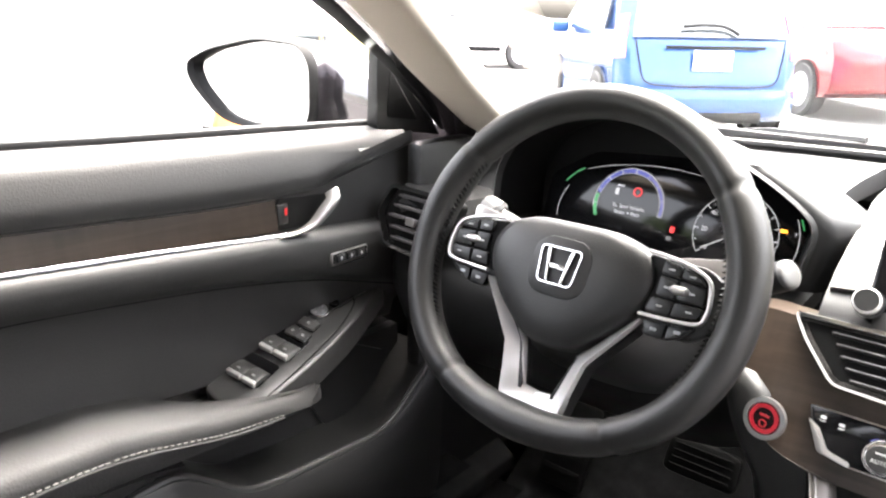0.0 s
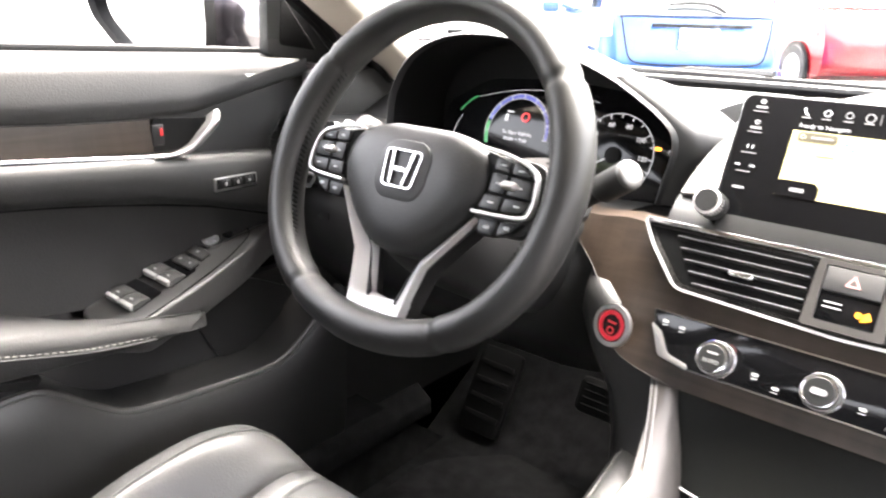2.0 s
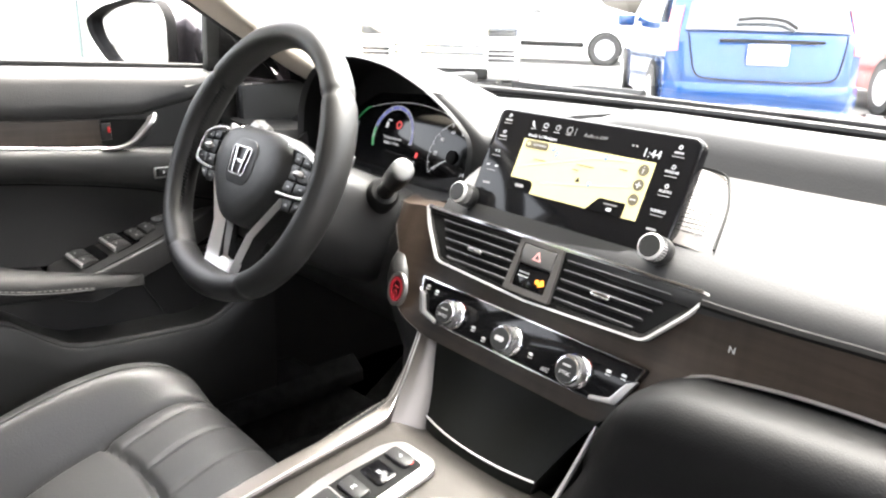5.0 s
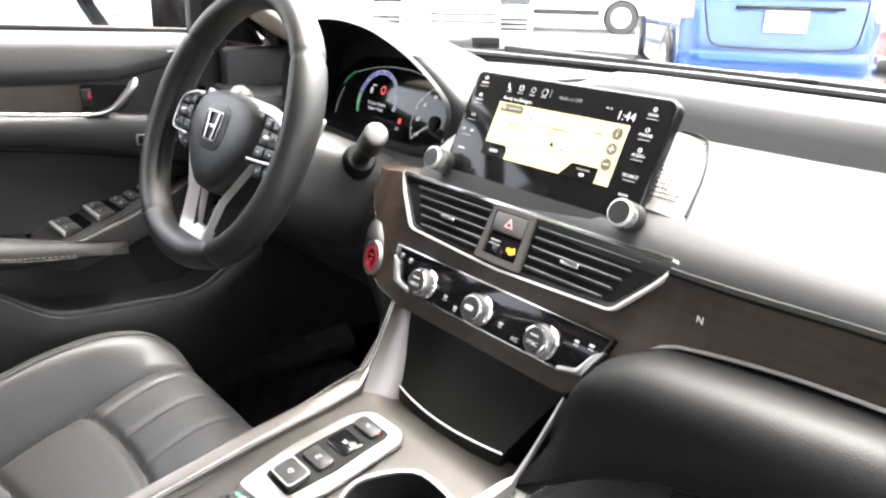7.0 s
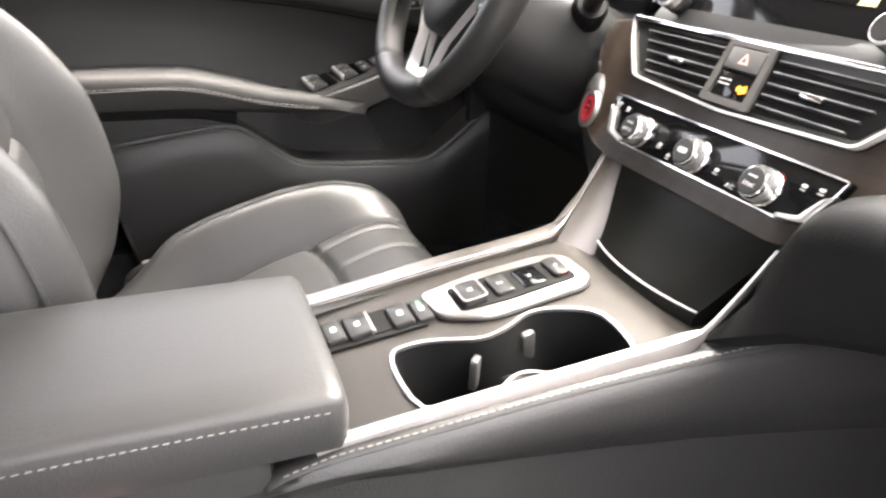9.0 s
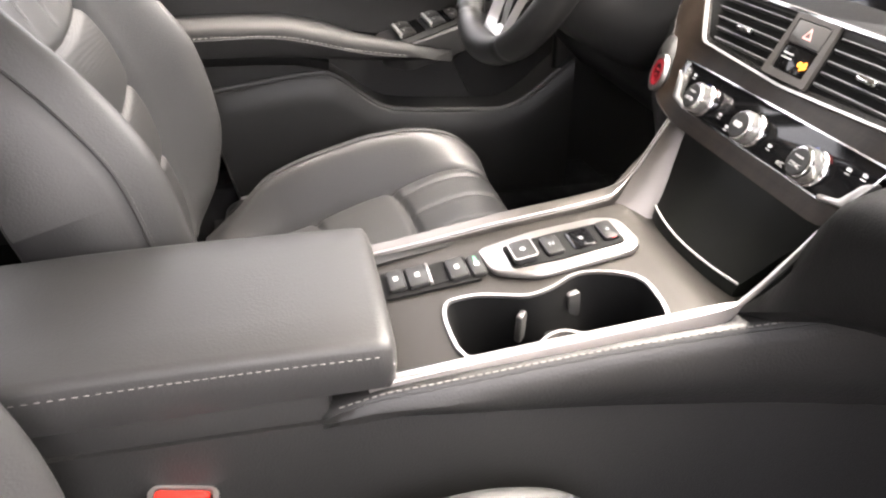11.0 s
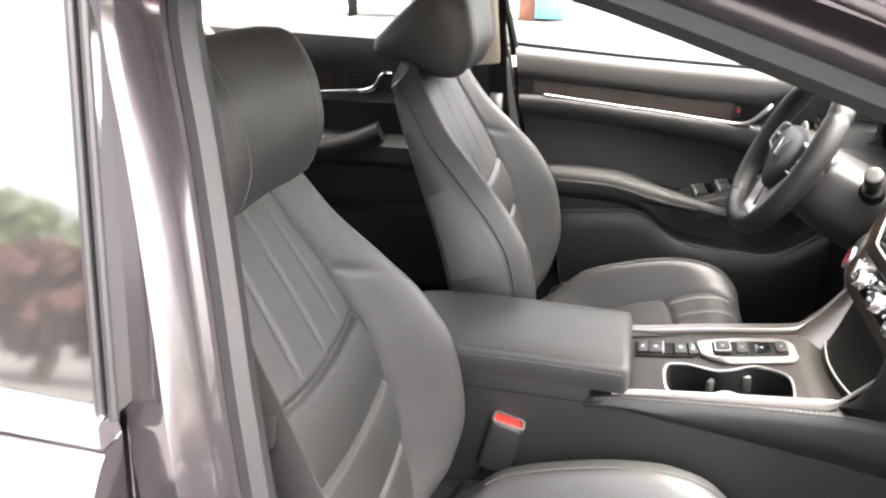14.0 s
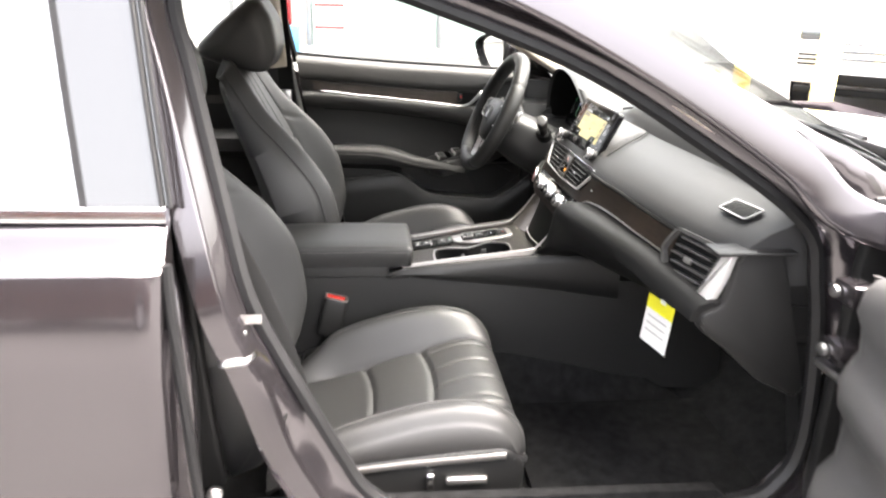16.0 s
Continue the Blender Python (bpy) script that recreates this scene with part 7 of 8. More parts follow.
part("fold_switch", prism(rrect(0.028, 0.012, 0.005, 3, 0.0, 0.160), 0.005, 0.001, PM, 0.001), PIANO, swp)
# pocket and lower panel
ptop = lambda y: interp(y, ((-0.62, 0.600), (-0.45, 0.622), (-0.36, 0.632), (-0.32, 0.625), (-0.27, 0.585), (-0.223, 0.560), (-0.1, 0.548), (-0.018, 0.545), (0.03, 0.568), (0.086, 0.612), (0.12, 0.64)))
strip(lambda y: [(-0.80, ptop(y)), (-0.70, ptop(y)), (-0.684, ptop(y) + 0.001), (-0.678, ptop(y) - 0.006), (-0.675, ptop(y) - 0.05), (-0.680, 0.42), (-0.69, 0.36), (-0.80, 0.36)], "lower_panel", SOFT, "black lower door panel with pocket edge", [-0.66, -0.62, -0.55, -0.45, -0.40, -0.36, -0.34, -0.32, -0.295, -0.27, -0.245, -0.223, -0.15, -0.1, -0.05, -0.018, 0.01, 0.03, 0.06, 0.086, 0.11])
strip(lambda y: [(-0.765, 0.655), (-0.765, 0.54), (-0.81, 0.54), (-0.81, 0.655)], "pocket_back", SOFT, "", [-0.6, -0.3, 0.0, 0.10])
strip(lambda y: [(-0.665, atop(y) - 0.055), (-0.69, atop(y) - 0.075), (-0.69, ptop(y) - 0.01), (-0.75, ptop(y) - 0.01), (-0.75, atop(y) - 0.03)], "lower_pad", SOFT, "", [-0.66, -0.55, -0.45, -0.38, -0.33])
# paler skin than the lower panel puts the lit rim into the colour
part("pocket_lip", tube(spline([(-0.686, y, ptop(y) + 0.001) for y in (-0.58, -0.45, -0.36, -0.32, -0.27, -0.223, -0.1, -0.018, 0.03, 0.086)], 5), 0.005, 8), DOORPAD, dd, "lip of the door pocket, paler as if lit")
side = Matrix(((0, 0, 1, -0.745), (1, 0, 0, 0), (0, 1, 0, 0), (0, 0, 0, 1)))
part("bottle_holder", prism(rounded([(-0.100, 0.622), (-0.06, 0.545), (0.03, 0.545), (0.07, 0.62), (0.0, 0.655), (-0.05, 0.650)], 0.012, 3), 0.012, 0.0, side @ pose(0, 0, -0.026)), HARD, dd, "dark bottle holder in the pocket")
rel = part("release_box", loft([[Vector((x, y, z)) for y, z in ((-0.035, 0.46), (-0.028, zt - 0.022), (-0.022, zt - 0.006), (-0.012, zt), (0.048, zt + 0.012), (0.058, zt + 0.006), (0.064, 0.46))] for x, zt in ((-0.790, 0.540), (-0.776, 0.541), (-0.735, 0.533), (-0.728, 0.528))]), DOORSOFT, dd, "raised box with the boot release")
part("release_button", box(0.026, 0.026, 0.006, (-0.756, 0.026, 0.5435), 0.002, pose(0, 0, 0)), PIANO, rel)
part("release_mark", box(0.010, 0.004, 0.0006, (-0.756, 0.026, 0.5470), 0), PRINT, rel)
part("outer_skin", loft([[Vector((x, y, z)) for x, z in ((-0.79, 0.955), (-0.82, 0.94), (-0.85, 0.86), (-0.865, 0.7), (-0.86, 0.38), (-0.80, 0.38), (-0.78, 0.7))] for y in (-0.69, -0.3, 0.1, 0.3)]), PAINT, dd, "dark grey outer door skin")
part("belt_seal", sweep(spline([(-0.783, -0.668, 1.012), (-0.783, -0.4, 0.993), (-0.783, -0.12, 0.980), (-0.783, 0.06, 0.971)], 5), rrect(0.014, 0.012, 0.004, 2)), RUBBER, dd)
part("window_glass", loft([[Vector((-0.79, y, z0)), Vector((-0.735, y - 0.0, z0 + (z1 - z0) * 0.5)), Vector((-0.66, y, z1))] for y, z0, z1 in ((-0.70, 1.0, 1.30), (-0.4, 0.985, 1.27), (-0.2, 0.98, 1.2), (0.0, 0.97, 1.1), (0.08, 0.965, 1.04))], closed=False), GLASS, dd, "clear side window")
part("frame_rear", sweep(spline([(-0.775, -0.675, 0.99), (-0.72, -0.70, 1.12), (-0.66, -0.73, 1.28)], 5), rrect(0.03, 0.02, 0.006, 2)), BLACK, dd)
part("frame_top", sweep(spline([(-0.75, 0.20, 0.965), (-0.725, 0.1, 1.035), (-0.69, -0.08, 1.135), (-0.655, -0.3, 1.235), (-0.64, -0.6, 1.285), (-0.635, -0.74, 1.29)], 6), rrect(0.034, 0.03, 0.008, 2)), BLACK, dd, "black window frame")
sail = part("corner_cover", prism(rounded([(0.048, 0.968), (0.185, 0.945), (0.17, 0.968), (0.062, 1.085), (0.052, 1.08)], 0.006), 0.02, 0.003, Matrix(((0, 0, 1, -0.775), (1, 0, 0, 0), (0, 1, 0, 0), (0, 0, 0, 1)))), HARD, dd, "black corner cover with tweeter")
part("tweeter_grille", prism(rounded([(0.068, 0.982), (0.135, 0.972), (0.075, 1.05)], 0.008), 0.003, 0.001, Matrix(((0, 0, 1, -0.757), (1, 0, 0, 0), (0, 1, 0, 0), (0, 0, 0, 1)))), BLACK, sail)

# door mirror
mir = thing("door_mirror", "dark grey door mirror with bright glass", "mirror")
MM = pose(-0.955, 0.0225, 1.015, 90, 0, 18) @ Matrix.Diagonal((0.723, 0.95, 1, 1))
mo = rounded([(-0.215, 0.03), (-0.20, -0.005), (-0.13, -0.060), (-0.06, -0.072), (0.095, -0.070), (0.110, -0.04), (0.112, 0.04), (0.085, 0.068), (-0.02, 0.075), (-0.15, 0.055)], 0.03, 4)
rings = [[MM @ Vector((x * k + ox, y * k, z)) for x, y in mo] for k, z, ox in ((0.99, 0.0, 0), (1.0, -0.008, 0), (1.0, -0.03, 0), (0.93, -0.08, 0.01), (0.7, -0.12, 0.02), (0.3, -0.14, 0.03))]
part("housing", loft(rings, cap=False), PAINT, mir, "dark grey shell", smooth=60)
go2 = [((x + 0.03) * 0.90 - 0.027, y * 0.89) for x, y in mo]
rings = [[MM @ Vector((x, y, z)) for x, y in o] for o, z in ((mo, -0.004), (mo, 0.008), ([(x * 0.96, y * 0.95) for x, y in mo], 0.016), ([(0.06 * go2[i][0] + 0.94 * go2[i][0], y * 1.02) for i, (x, y) in enumerate(go2)], 0.010), (go2, -0.004))]
part("bezel", loft(rings, cap=False), BLACK, mir, "dark bezel")
part("glass", prism(go2, 0.002, 0, MM, -0.004), mat("mirror_glass", (0.9, 0.9, 0.9), 0.02, 1.0, vary=0), mir, "silvered mirror glass")
part("arm", loft([[Vector((x, y, z)) for y, z in ((0.075, hi - 0.01), (0.066, (hi + lo) / 2), (0.075, lo), (0.13, lo - 0.004), (0.155, (hi + lo) / 2), (0.13, hi), (0.10, hi + 0.004))] for x, lo, hi in ((-0.90, 0.950, 1.066), (-0.875, 0.950, 1.060), (-0.84, 0.953, 1.046), (-0.785, 0.953, 1.03))]), PAINT, mir, "dark mirror foot", smooth=60)

# ---- open passenger door ----
pd = thing("passenger_door", "opened front passenger door with black inner panel", "car door")
hinge = Vector((0.868, 0.30, 0))
DM = Matrix.Translation(hinge) @ pose(0, 0, 0, 0, 0, 80)
# in the door's own axes y runs to the rear of the shut door (negative), x outwards
part("outer_skin", loft([[DM @ Vector((x, y, z)) for x, z in ((0.0, 0.95), (0.02, 0.93), (0.045, 0.8), (0.05, 0.6), (0.04, 0.38), (0.0, 0.38), (-0.01, 0.7))] for y in (0.06, 0.02, -0.3, -0.7, -0.96)]), PAINT, pd)
part("inner_frame", loft([[DM @ Vector((x, y, z)) for x, z in ((-0.005, 0.89), (-0.045, 0.88), (-0.055, 0.8), (-0.055, 0.45), (-0.04, 0.39), (0.0, 0.39))] for y in (0.0, -0.03, -0.5, -0.93)]), PAINT, pd)
rings = []
for y, d, top in ((-0.006, 0.4, 0.862), (-0.014, 0.72, 0.872), (-0.04, 0.86, 0.885), (-0.12, 0.95, 0.91), (-0.25, 1.05, 0.93), (-0.5, 1.1, 0.94), (-0.88, 1.05, 0.94), (-0.90, 0.8, 0.935)):
    rings.append([DM @ Vector((x * d - 0.025, y, z)) for x, z in ((-0.01, top), (-0.055, top - 0.004), (-0.072, top - 0.02), (-0.078, top - 0.05), (-0.064, 0.80), (-0.058, 0.765), (-0.072, 0.745), (-0.084, 0.72), (-0.078, 0.69), (-0.056, 0.66), (-0.058, 0.60), (-0.085, 0.57), (-0.092, 0.53), (-0.09, 0.44), (-0.06, 0.40), (-0.02, 0.40))])
# panel colour is raised to stand in for sky light on it
part("inner_panel", loft(rings), SKYLITDOOR, pd, "black inner panel", smooth=50)
part("door_edge_seal", tube(spline([DM @ Vector((-0.058, -0.004, z)) for z in (0.41, 0.5, 0.65, 0.8, 0.87)], 4), 0.006, 8), RUBBER, pd, "black rubber seal")
part("speaker_cover", prism(rrect(0.16, 0.12, 0.05, 6), 0.008, 0.003, DM @ pose(-0.122, -0.16, 0.49, 90, 0, -90)), SWGREY, pd, "pale speaker cover")
for zz in (0.82, 0.725):
    h = part("hinge", box(0.05, 0.04, 0.035, (0.80, 0.262, zz), 0.006), PAINT, pd, "door hinge")
    part("hinge_bolt", cyl(0.010, 0.008, pose(0.79, 0.24, zz, 90, 0, 0), 12, 0.002), STEEL, h)
part("check_strap", box(0.10, 0.02, 0.012, (0.82, 0.25, 0.695), 0.003, pose(0, 0, 0)), STEEL, pd)


# ---- outside ----
def wheel(car, x, y, r, w, m):
    t = part("wheel", loft([[m @ Vector((x + s * w / 2, y + rr * math.cos(a), r + rr * math.sin(a))) for a in [2 * math.pi * k / 28 for k in range(28)]] for s, rr in ((-1, r * 0.66), (-1, r * 0.95), (-0.7, r), (0.7, r), (1, r * 0.95), (1, r * 0.66))]), TYRE, car)
    part("rim", loft([[m @ Vector((x + s * w * q, y + rr * math.cos(a), r + rr * math.sin(a))) for a in [2 * math.pi * k / 28 for k in range(28)]] for s, q, rr in ((1, 0.505, r * 0.66), (1, 0.46, r * 0.6), (1, 0.42, r * 0.2), (-1, 0.42, r * 0.2), (-1, 0.46, r * 0.6), (-1, 0.505, r * 0.66))]), ALLOY, t)
    for k in range(7):
        a = 2 * math.pi * k / 7
        for s in (-1, 1):
            part("rim_hole", cyl(r * 0.09, 0.01, m @ pose(x + s * w * 0.47, y + r * 0.42 * math.cos(a), r + r * 0.42 * math.sin(a), 0, 90, 0), 10, z0=-0.005), TYRE, t)


def shell(u, y, z, width, length):
    """A place on a car's skin: u across, y along and z up, with tumblehome and rounded ends."""
    tum = max(0.0, z - 0.95) * 0.22
    end = (abs(y) / (length / 2)) ** 3
    return Vector((u * (width / 2 - tum - 0.02 * end), y * (1 - 0.02 * u * u - 0.10 * abs(u) ** 5 * end), 0.2 + (z - 0.2) * (1 - 0.035 * abs(u) ** 6)))


def vehicle(name, label, paint, m, length, width, outline, windows, tail=True, grille=False, rr=0.32):
    """A car: body lofted across from a side outline (y forward, z), with glass, lamps and wheels."""
    car = thing(name, label, "car", "parked cars")
    out = rounded(outline, 0.10, 4)
    rings = []
    for u in (-1, -0.985, -0.94, -0.86, -0.75, -0.6, -0.4, 0, 0.4, 0.6, 0.75, 0.86, 0.94, 0.985, 1):
        ring = []
        for y, z in out:
            ring.append(m @ shell(u, y, z, width, length))
        rings.append(ring)
    part("body", loft(rings), paint, car, smooth=35)
    for nm, quad, side in windows:
        if side:
            for s in (-1, 1):
                pts = [m @ Vector((s * (width / 2 - max(0.0, z - 0.95) * 0.22 + 0.003), y, z)) for y, z in quad]
                inn = [p - m.to_3x3() @ Vector((s * 0.02, 0, 0)) for p in pts]
                part(nm, loft([pts, inn]), CARGLASS, car)
        else:
            (y0, z0), (y1, z1) = quad
            s = 0.014 if y0 > 0 else -0.014
            grid = []
            for k in range(13):
                u = -0.84 + 1.68 * k / 12
                grid.append([m @ (shell(u, y0 + (y1 - y0) * t, z0 + (z1 - z0) * t, width, length) + Vector((0, s * q, 0.004 * q))) for t, q in ((0, 1), (0.5, 1), (1, 1), (1, -1), (0.5, -1), (0, -1))])
            part(nm, loft(grid), CARGLASS, car)
    for sy in (-length * 0.31, length * 0.31):
        for sx in (-1, 1):
            wheel(car, sx * (width / 2 - 0.075), sy, rr, 0.2, m)
            part("wheel_arch", cyl(rr * 1.13, 0.012, m @ pose(sx * (width / 2 + 0.004), sy, rr, 0, 90, 0), 36, 0.003, z0=-0.006), BLACK, car, "dark wheel arch")
    for s in (-1, 1):
        mr = part("side_mirror", box(0.20, 0.10, 0.14, (s * (width / 2 + 0.10), length * 0.14, 1.02), 0.04, m, 3), paint, car)
    return car


# our own car's wheels and tail close the body
for y in (1.02, -1.80):
    for s in (-1, 1):
        wheel(body, s * 0.765, y, 0.33, 0.2, Matrix())
rings = []
for k in range(13):
    u = -1 + k / 6
    rings.append([Vector((u * (0.82 - 0.05 * max(0, z - 0.9)), y + 0.10 * u * u * (1 if y < -2 else 0), z - 0.04 * abs(u) ** 4)) for y, z in ((-1.62, 0.36), (-1.62, 0.97), (-1.9, 0.985), (-2.2, 0.985), (-2.62, 0.96), (-2.76, 0.90), (-2.80, 0.6), (-2.72, 0.36))])
part("boot", loft(rings), PAINT, body, "dark grey tail of the sedan", smooth=50)
FITM = pose(-3.80, 7.35, 0, 0, 0, 41)
hatch = vehicle("hatchback_car", "bright blue hatchback parked with its tail to the camera", BLUEPAINT, FITM, 4.0, 1.69,
                [(-2.0, 0.3), (-2.02, 0.55), (-1.95, 0.92), (-1.9, 1.0), (-1.62, 1.46), (-1.2, 1.52), (0.2, 1.5), (1.15, 1.02), (1.85, 0.86), (2.0, 0.62), (1.98, 0.28), (-1.7, 0.25)],
                [("rear_window", ((-1.935, 0.97), (-1.68, 1.42)), False), ("windscreen", ((1.08, 1.08), (0.3, 1.46)), False), ("side_window", [(-1.3, 1.02), (0.7, 1.0), (0.1, 1.42), (-1.2, 1.44)], True)])
part("number_plate", box(0.34, 0.012, 0.17, (-0.02, -2.02, 0.78), 0.004, FITM), WHITE, hatch, "pale number plate")
part("plate_recess", box(0.86, 0.02, 0.03, (0, -2.0, 0.89), 0.004, FITM), BLACK, hatch, "dark garnish over the plate")
part("tailgate_line", tube(spline([FITM @ (shell(u, y, z, 1.69, 4.0) + Vector((0, -0.006, 0))) for u, y, z in ((-0.80, -1.93, 0.95), (-0.76, -1.98, 0.75), (-0.70, -2.0, 0.60), (-0.5, -2.02, 0.565), (0, -2.02, 0.56), (0.5, -2.02, 0.565), (0.70, -2.0, 0.60), (0.76, -1.98, 0.75), (0.80, -1.93, 0.95))], 5), 0.008, 6), BLACK, hatch, "dark tailgate shut line")
bump = []
for k in range(17):
    u = -1 + k / 8
    bump.append([FITM @ (shell(u, -2.0, 0.5, 1.69, 4.0) * 1.0 + Vector((0, dy, z - 0.5))) for dy, z in ((0.05, 0.54), (-0.05, 0.53), (-0.075, 0.46), (-0.06, 0.34), (0.0, 0.26), (0.08, 0.26))])
part("bumper", loft(bump), BLUEPAINT, hatch, "blue rear bumper", smooth=60)
part("bumper_grille", box(0.9, 0.03, 0.10, (0, -2.05, 0.30), 0.02, FITM), BLACK, hatch)
part("rear_wiper", tube(spline([FITM @ Vector(q) for q in ((-0.28, -1.945, 1.06), (-0.1, -1.95, 1.075), (0.08, -1.95, 1.06), (0.2, -1.965, 1.0))], 5), 0.014, 6), BLACK, hatch, "black rear wiper")
part("spoiler", loft([[FITM @ Vector((x, y, z)) for y, z in ((-1.60, 1.46), (-1.74, 1.45), (-1.76, 1.43), (-1.62, 1.42))] for x in (-0.56, -0.3, 0.3, 0.56)]), BLUEPAINT, hatch, "roof spoiler")
for s in (-1, 1):
    lamp = []
    for k in range(7):
        u = s * (0.88 + 0.12 * k / 6)
        lamp.append([FITM @ (shell(u, y, z, 1.69, 4.0) + Vector((s * 0.010 * q, -0.014 * q, 0))) for y, z, q in ((-1.96, 0.80, 1), (-1.90, 0.98, 1), (-1.80, 1.18, 1), (-1.76, 1.18, -1), (-1.86, 0.98, -1), (-1.92, 0.80, -1))])
    part("tail_lamp", loft(lamp), TAIL, hatch, "red tail lamp")
REDM = pose(-3.0, 11.0, 0, 0, 0, 43)
sedan = vehicle("sedan_car", "red sedan parked beyond the blue hatchback", REDPAINT, REDM, 4.6, 1.8,
                [(-2.3, 0.35), (-2.3, 0.75), (-2.1, 0.98), (-1.5, 1.05), (-0.9, 1.42), (0.1, 1.44), (0.95, 1.0), (2.05, 0.85), (2.3, 0.6), (2.28, 0.3), (-2.0, 0.25)],
                [("rear_window", ((-1.48, 1.08), (-0.95, 1.39)), False), ("windscreen", ((0.9, 1.04), (0.2, 1.40)), False), ("side_window", [(-1.2, 1.02), (0.6, 1.0), (0.1, 1.36), (-0.85, 1.36)], True)])
part("number_plate", box(0.34, 0.012, 0.17, (0, -2.31, 0.8), 0.004, REDM), WHITE, sedan)
VANM = pose(-11.4, 12.95, 0, 0, 0, -54)
van = vehicle("delivery_van", "white cargo van with steel wheels", WHITEPAINT, VANM, 5.2, 1.9,
              [(-2.6, 0.35), (-2.62, 1.9), (-2.5, 2.15), (0.9, 2.15), (1.5, 1.25), (2.5, 1.0), (2.62, 0.7), (2.6, 0.35)],
              [("side_window", [(0.45, 1.4), (1.1, 1.38), (0.9, 1.8), (0.45, 1.8)], True)], rr=0.33)
part("door_handle", box(0.03, 0.2, 0.05, (0.96, 0.1, 1.1), 0.01, VANM), BLACK, van)
for q0, q1 in ((-2.5, -2.05), (-1.15, 1.15)):
    part("side_moulding", box(0.03, q1 - q0, 0.10, (0.955, (q0 + q1) / 2, 0.42), 0.02, VANM), BLACK, van, "black side moulding")


def suv(label, m):
    car = vehicle("white_suv", label, WHITEPAINT, m, 4.7, 1.9,
                  [(-2.35, 0.4), (-2.35, 1.0), (-2.1, 1.65), (0.3, 1.7), (1.1, 1.12), (2.15, 1.0), (2.36, 0.7), (2.33, 0.32), (-2.0, 0.3)],
                  [("windscreen", ((1.05, 1.15), (0.4, 1.62)), False), ("side_window", [(-1.7, 1.1), (0.8, 1.1), (0.3, 1.58), (-1.6, 1.58)], True)], rr=0.36)
    for k, z in enumerate((0.62, 0.70, 0.78)):
        part("grille_bar", box(1.0, 0.03, 0.03, (0, 2.35, z), 0.01, m), CARGLASS, car, "dark grille bar")
    part("lower_grille", box(1.1, 0.03, 0.12, (0, 2.36, 0.40), 0.02, m), BLACK, car, "black lower grille")
    for s in (-1, 1):
        for k in range(3):
            part("fog_slat", box(0.30, 0.03, 0.03, (s * 0.70, 2.33, 0.55 + 0.05 * k), 0.008, m), TYRE, car)
        part("headlamp", box(0.34, 0.05, 0.12, (s * 0.70, 2.27, 0.86), 0.03, m, 3), CARGLASS, car)
    part("skirt", box(1.7, 0.08, 0.08, (0, 2.28, 0.26), 0.02, m), BLACK, car)
    return car


suv("white SUV parked nose towards the camera", pose(-7.6, 6.6, 0, 0, 0, -131.3))
vehicle("dark_car", "small dark car far across the lot", mat("grey_car_paint", (0.12, 0.12, 0.13), 0.3, 0.5, vary=0.05, coat=0.8), pose(-29, 19.5, 0, 0, 0, -80), 4.6, 1.8,
        [(-2.3, 0.35), (-2.3, 0.95), (-1.8, 1.5), (0.2, 1.52), (0.95, 1.05), (2.05, 0.9), (2.3, 0.6), (2.28, 0.3), (-2.0, 0.25)], [("side_window", [(-1.6, 1.05), (0.7, 1.02), (0.1, 1.44), (-1.5, 1.44)], True)])


def bollard(x, y, label):
    b = thing("bollard", label, "bollard", "yellow bollards")
    part("post", loft([[Vector((x + 0.10 * k * math.cos(a), y + 0.10 * k * math.sin(a), z)) for a in [2 * math.pi * j / 24 for j in range(24)]] for z, k in ((0, 1), (1.15, 1), (1.21, 0.9), (1.25, 0.6), (1.26, 0.1))]), POSTYELLOW, b)
    part("footing", cyl(0.22, 0.06, pose(x, y, 0), 24, 0.01), STUCCO, b)


bollard(-4.7, 3.7, "yellow painted steel bollard in the lot")
bollard(-6.6, 3.9, "second yellow steel bollard by the shop")
cone = thing("traffic_cone", "orange traffic cone standing on the asphalt", "traffic cone")
part("cone", loft([[Vector((-6.4 + r * math.cos(a), 3.5 + r * math.sin(a), z)) for a in [2 * math.pi * j / 20 for j in range(20)]] for r, z in ((0.14, 0.03), (0.03, 0.45), (0.02, 0.46))]), mat("cone_orange", (0.8, 0.22, 0.03), 0.5, vary=0.06), cone)
part("foot", box(0.34, 0.34, 0.03, (-6.4, 3.5, 0.016), 0.008), TYRE, cone)

# what stands on the open side, seen only as reflections in the paint and glass
vehicle("parked_wagon", "dark brown-red wagon parked on the passenger side", mat("maroon_car_paint", (0.05, 0.015, 0.012), 0.25, 0.3, vary=0.05, coat=0.8), pose(6.2, -2.0, 0, 0, 0, 4), 4.7, 1.85,
        [(-2.35, 0.35), (-2.35, 1.0), (-2.1, 1.55), (0.3, 1.6), (1.1, 1.08), (2.1, 0.95), (2.35, 0.65), (2.3, 0.3), (-2.0, 0.28)], [("side_window", [(-1.8, 1.05), (0.85, 1.04), (0.3, 1.5), (-1.7, 1.5)], True), ("windscreen", ((1.05, 1.12), (0.4, 1.54)), False)])

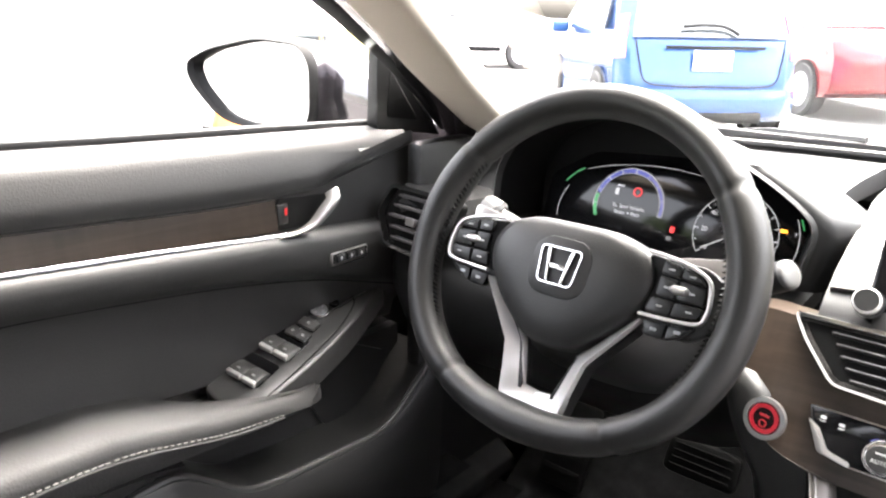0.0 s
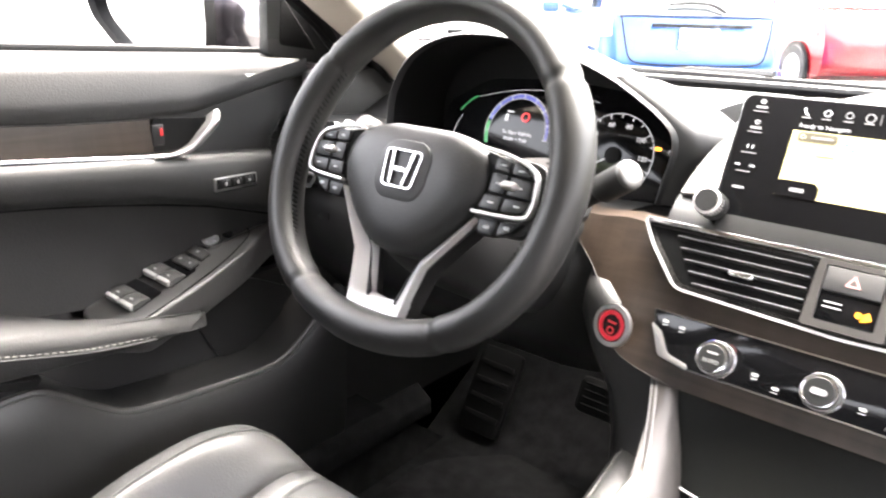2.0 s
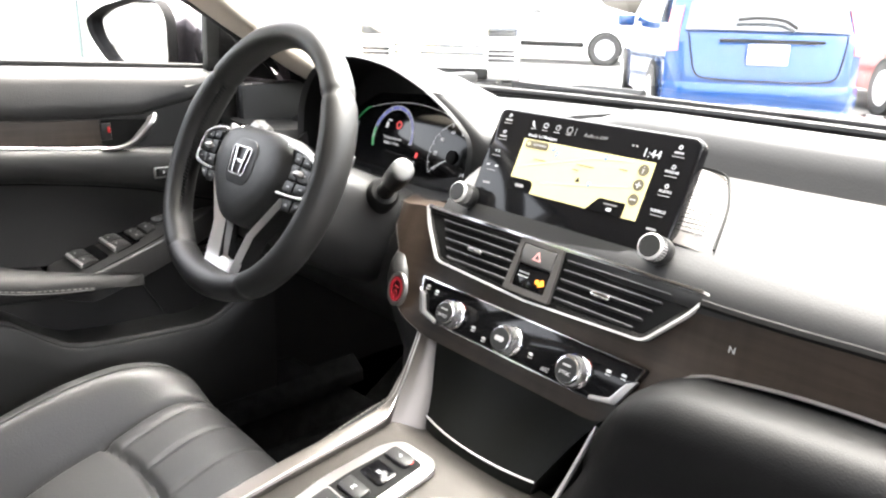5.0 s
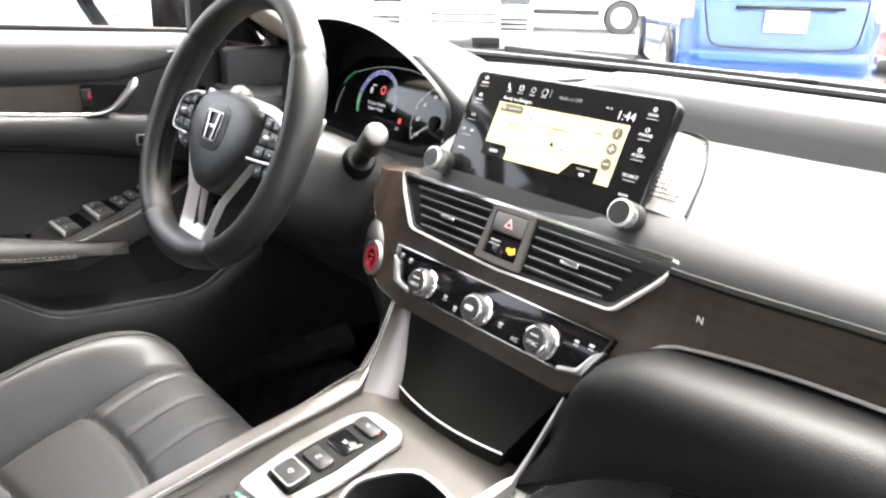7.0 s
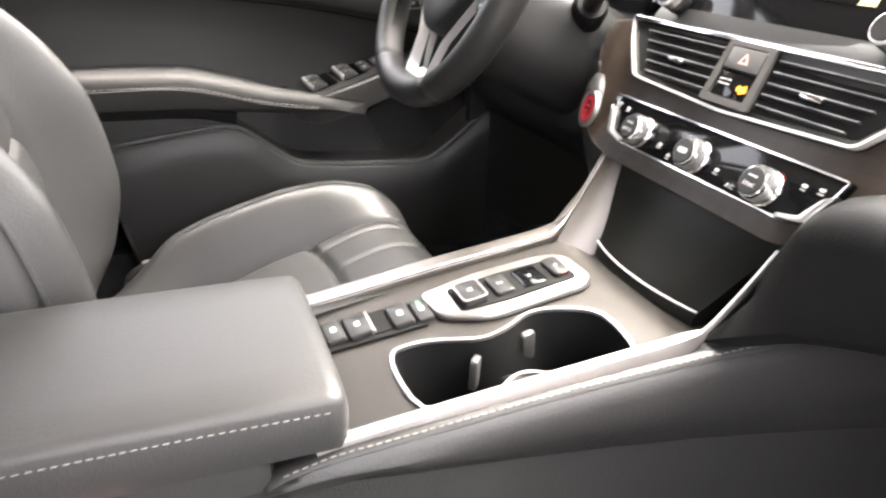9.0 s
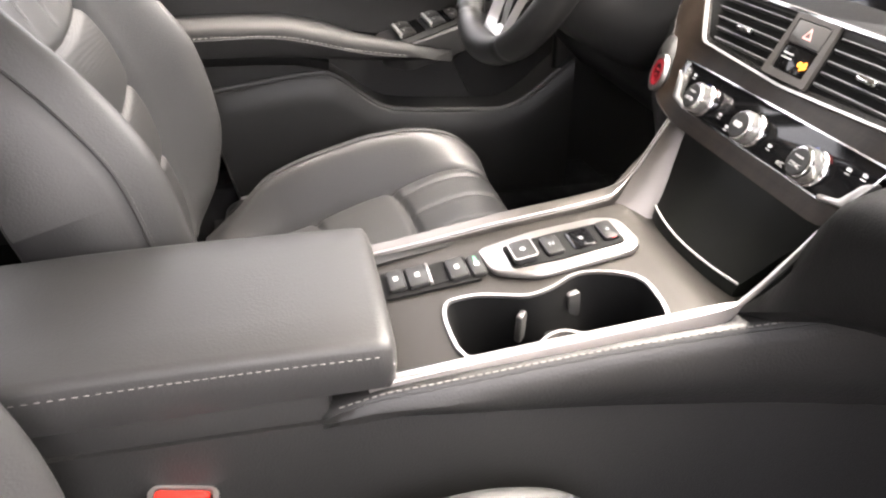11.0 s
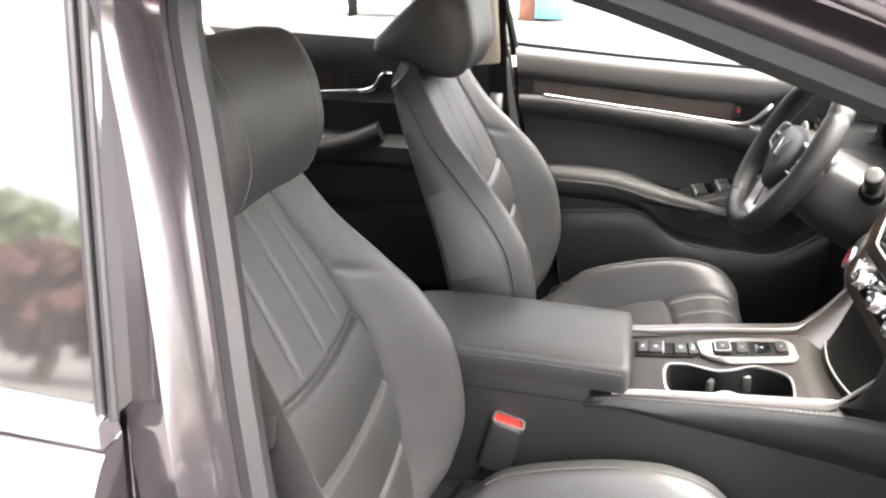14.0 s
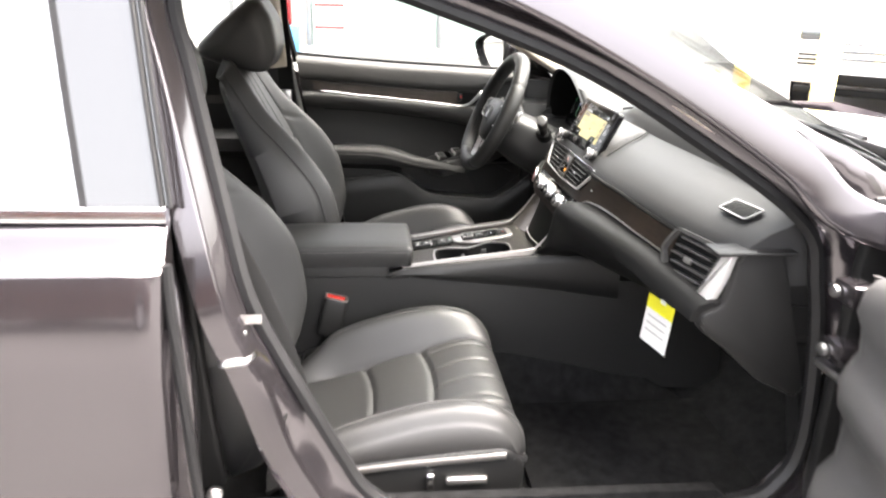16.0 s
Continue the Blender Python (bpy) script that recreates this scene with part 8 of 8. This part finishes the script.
# shop across the lane
shop = thing("shop_building", "pale shop front with glazed bays and posters", "building")
part("wall", box(0.3, 9.0, 3.6, (-12.9, 8.0, 1.8), 0.02), STUCCO, shop, "pale stucco wall")
part("wall", box(0.3, 9.0, 3.6, (-12.9, -12.0, 1.8), 0.02), STUCCO, shop, "pale stucco wall")
part("lintel", box(0.3, 11.0, 0.9, (-12.9, -2.0, 3.15), 0.02), STUCCO, shop)
part("sill", box(0.34, 11.0, 0.16, (-12.88, -2.0, 0.08), 0.02), STUCCO, shop)
part("interior", box(0.1, 11.0, 2.7, (-13.6, -2.0, 1.4), 0), STUCCO, shop)
for y in (-7.4, -5.8, -4.2, -2.9, -1.5, 0.95, 3.4):
    part("mullion", box(0.12, 0.08, 2.6, (-12.78, y, 1.42), 0.01), mat("grey_frame", (0.3, 0.31, 0.32), 0.4, 0.5, vary=0.05) if y == -7.4 else bpy.data.materials["grey_frame"], shop, "grey window frame")
for y0, y1 in ((-7.4, -5.8), (-5.8, -4.2), (-1.5, 0.95), (0.95, 3.4)):
    part("pane", box(0.03, y1 - y0 - 0.08, 2.5, (-12.8, (y0 + y1) / 2, 1.42), 0), SHOPGLASS, shop)
part("column", box(0.4, 0.5, 3.4, (-12.6, -2.2, 1.7), 0.02), BRICKISH, shop, "red-brown column")
part("roof_edge", box(0.8, 30, 0.25, (-12.7, -2.0, 3.7), 0.04), STUCCO, shop)
for y, w, z, h in ((-1.12, 0.60, 0.55, 0.9),):
    po = thing("window_poster", "white poster with red headings in the shop window", "poster")
    part("sheet", box(0.01, w, h, (-12.74, y, z), 0), WHITE, po)
    for k in range(2):
        part("heading_bar", box(0.006, w * 0.92, 0.055, (-12.732, y, z + h * 0.40 - 0.40 * k), 0), mat("poster_red", (0.6, 0.08, 0.08), 0.6, vary=0) if k == 0 else bpy.data.materials["poster_red"], po)
    part("code_square", box(0.006, 0.12, 0.09, (-12.732, y + 0.15, z - h * 0.38), 0), PRINT, po)
bin1 = thing("drinks_cooler", "blue and red merchandise box beside the shop door", "display box")
part("box", box(0.3, 0.5, 0.5, (-12.4, -1.9, 0.3), 0.02), mat("cooler_blue", (0.08, 0.3, 0.55), 0.5, vary=0.1), bin1)
part("top", box(0.3, 0.45, 0.6, (-12.4, -2.0, 0.86), 0.02), REDPAINT, bin1)
bench2 = thing("street_bench", "dark low bench along the shop front", "bench")
part("seat", box(0.4, 1.6, 0.06, (-12.2, -4.9, 0.45), 0.01), BARK, bench2)
for y in (-5.5, -4.3):
    part("leg", box(0.35, 0.06, 0.42, (-12.2, y, 0.21), 0.01), BLACK, bench2)


# trees behind the row
def tree(x, y, h, r, seed, leaves=LEAF, label="leafy green tree at the edge of the lot"):
    rng = random.Random(seed)
    t = thing("tree", label, "tree", "trees round the lot")
    part("trunk", tube(spline([(x, y, 0), (x + 0.1, y, h * 0.3), (x - 0.1, y + 0.1, h * 0.6), (x, y, h * 0.85)], 4), 0.18, 8), BARK, t)
    for k in range(5):
        a = rng.random() * 6.28
        part("limb", tube([(x, y, h * (0.35 + 0.08 * k)), (x + math.cos(a) * r * 0.6, y + math.sin(a) * r * 0.6, h * (0.55 + 0.08 * k))], 0.06, 6), BARK, t)
    b = bmesh.new()
    for k in range(1500):
        while True:
            p = Vector((rng.uniform(-1, 1), rng.uniform(-1, 1), rng.uniform(-1, 1)))
            if 0.25 < p.length < 1 and noise.noise(p * 2.3 + Vector((seed, 0, 0))) > -0.18:
                break
        c = Vector((x + p.x * r, y + p.y * r, h * 0.62 + p.z * h * 0.42))
        q = Euler([rng.uniform(0, 6.28) for _ in range(3)]).to_matrix()
        s = rng.uniform(0.12, 0.3)
        v = [b.verts.new(c + q @ Vector(w) * s) for w in ((-1, 0, 0), (0, -0.5, 0.1), (1, 0, 0), (0, 0.5, 0.1))]
        b.faces.new(v)
    part("crown", b, leaves, t)


for k, (x, y, h, r) in enumerate(((1, 30, 8, 3.2), (7, 33, 9, 3.6), (12, 30, 8, 3.3), (22, 36, 10, 4), (30, 28, 9, 4))):
    tree(x, y, h, r, 11 + k)
PLUM = mat("red_brown_foliage", (0.075, 0.032, 0.026), 0.8, vary=0.4, vscale=3)
for k, (x, y, h, r) in enumerate(((-9.6, -15.0, 6.5, 2.6), (-12.8, -20.0, 8, 3.0), (15.0, -22.0, 4.6, 2.6), (20.0, -19.0, 4.8, 2.8), (24.0, -27.0, 6, 3.0))):
    tree(x, y, h, r, 31 + k)
for k, (x, y, h, r) in enumerate(((11.5, -9.8, 2.3, 1.5), (15.0, -8.6, 2.5, 1.6))):
    tree(x, y, h, r, 51 + k, PLUM, "red-brown leafed tree on the passenger side")
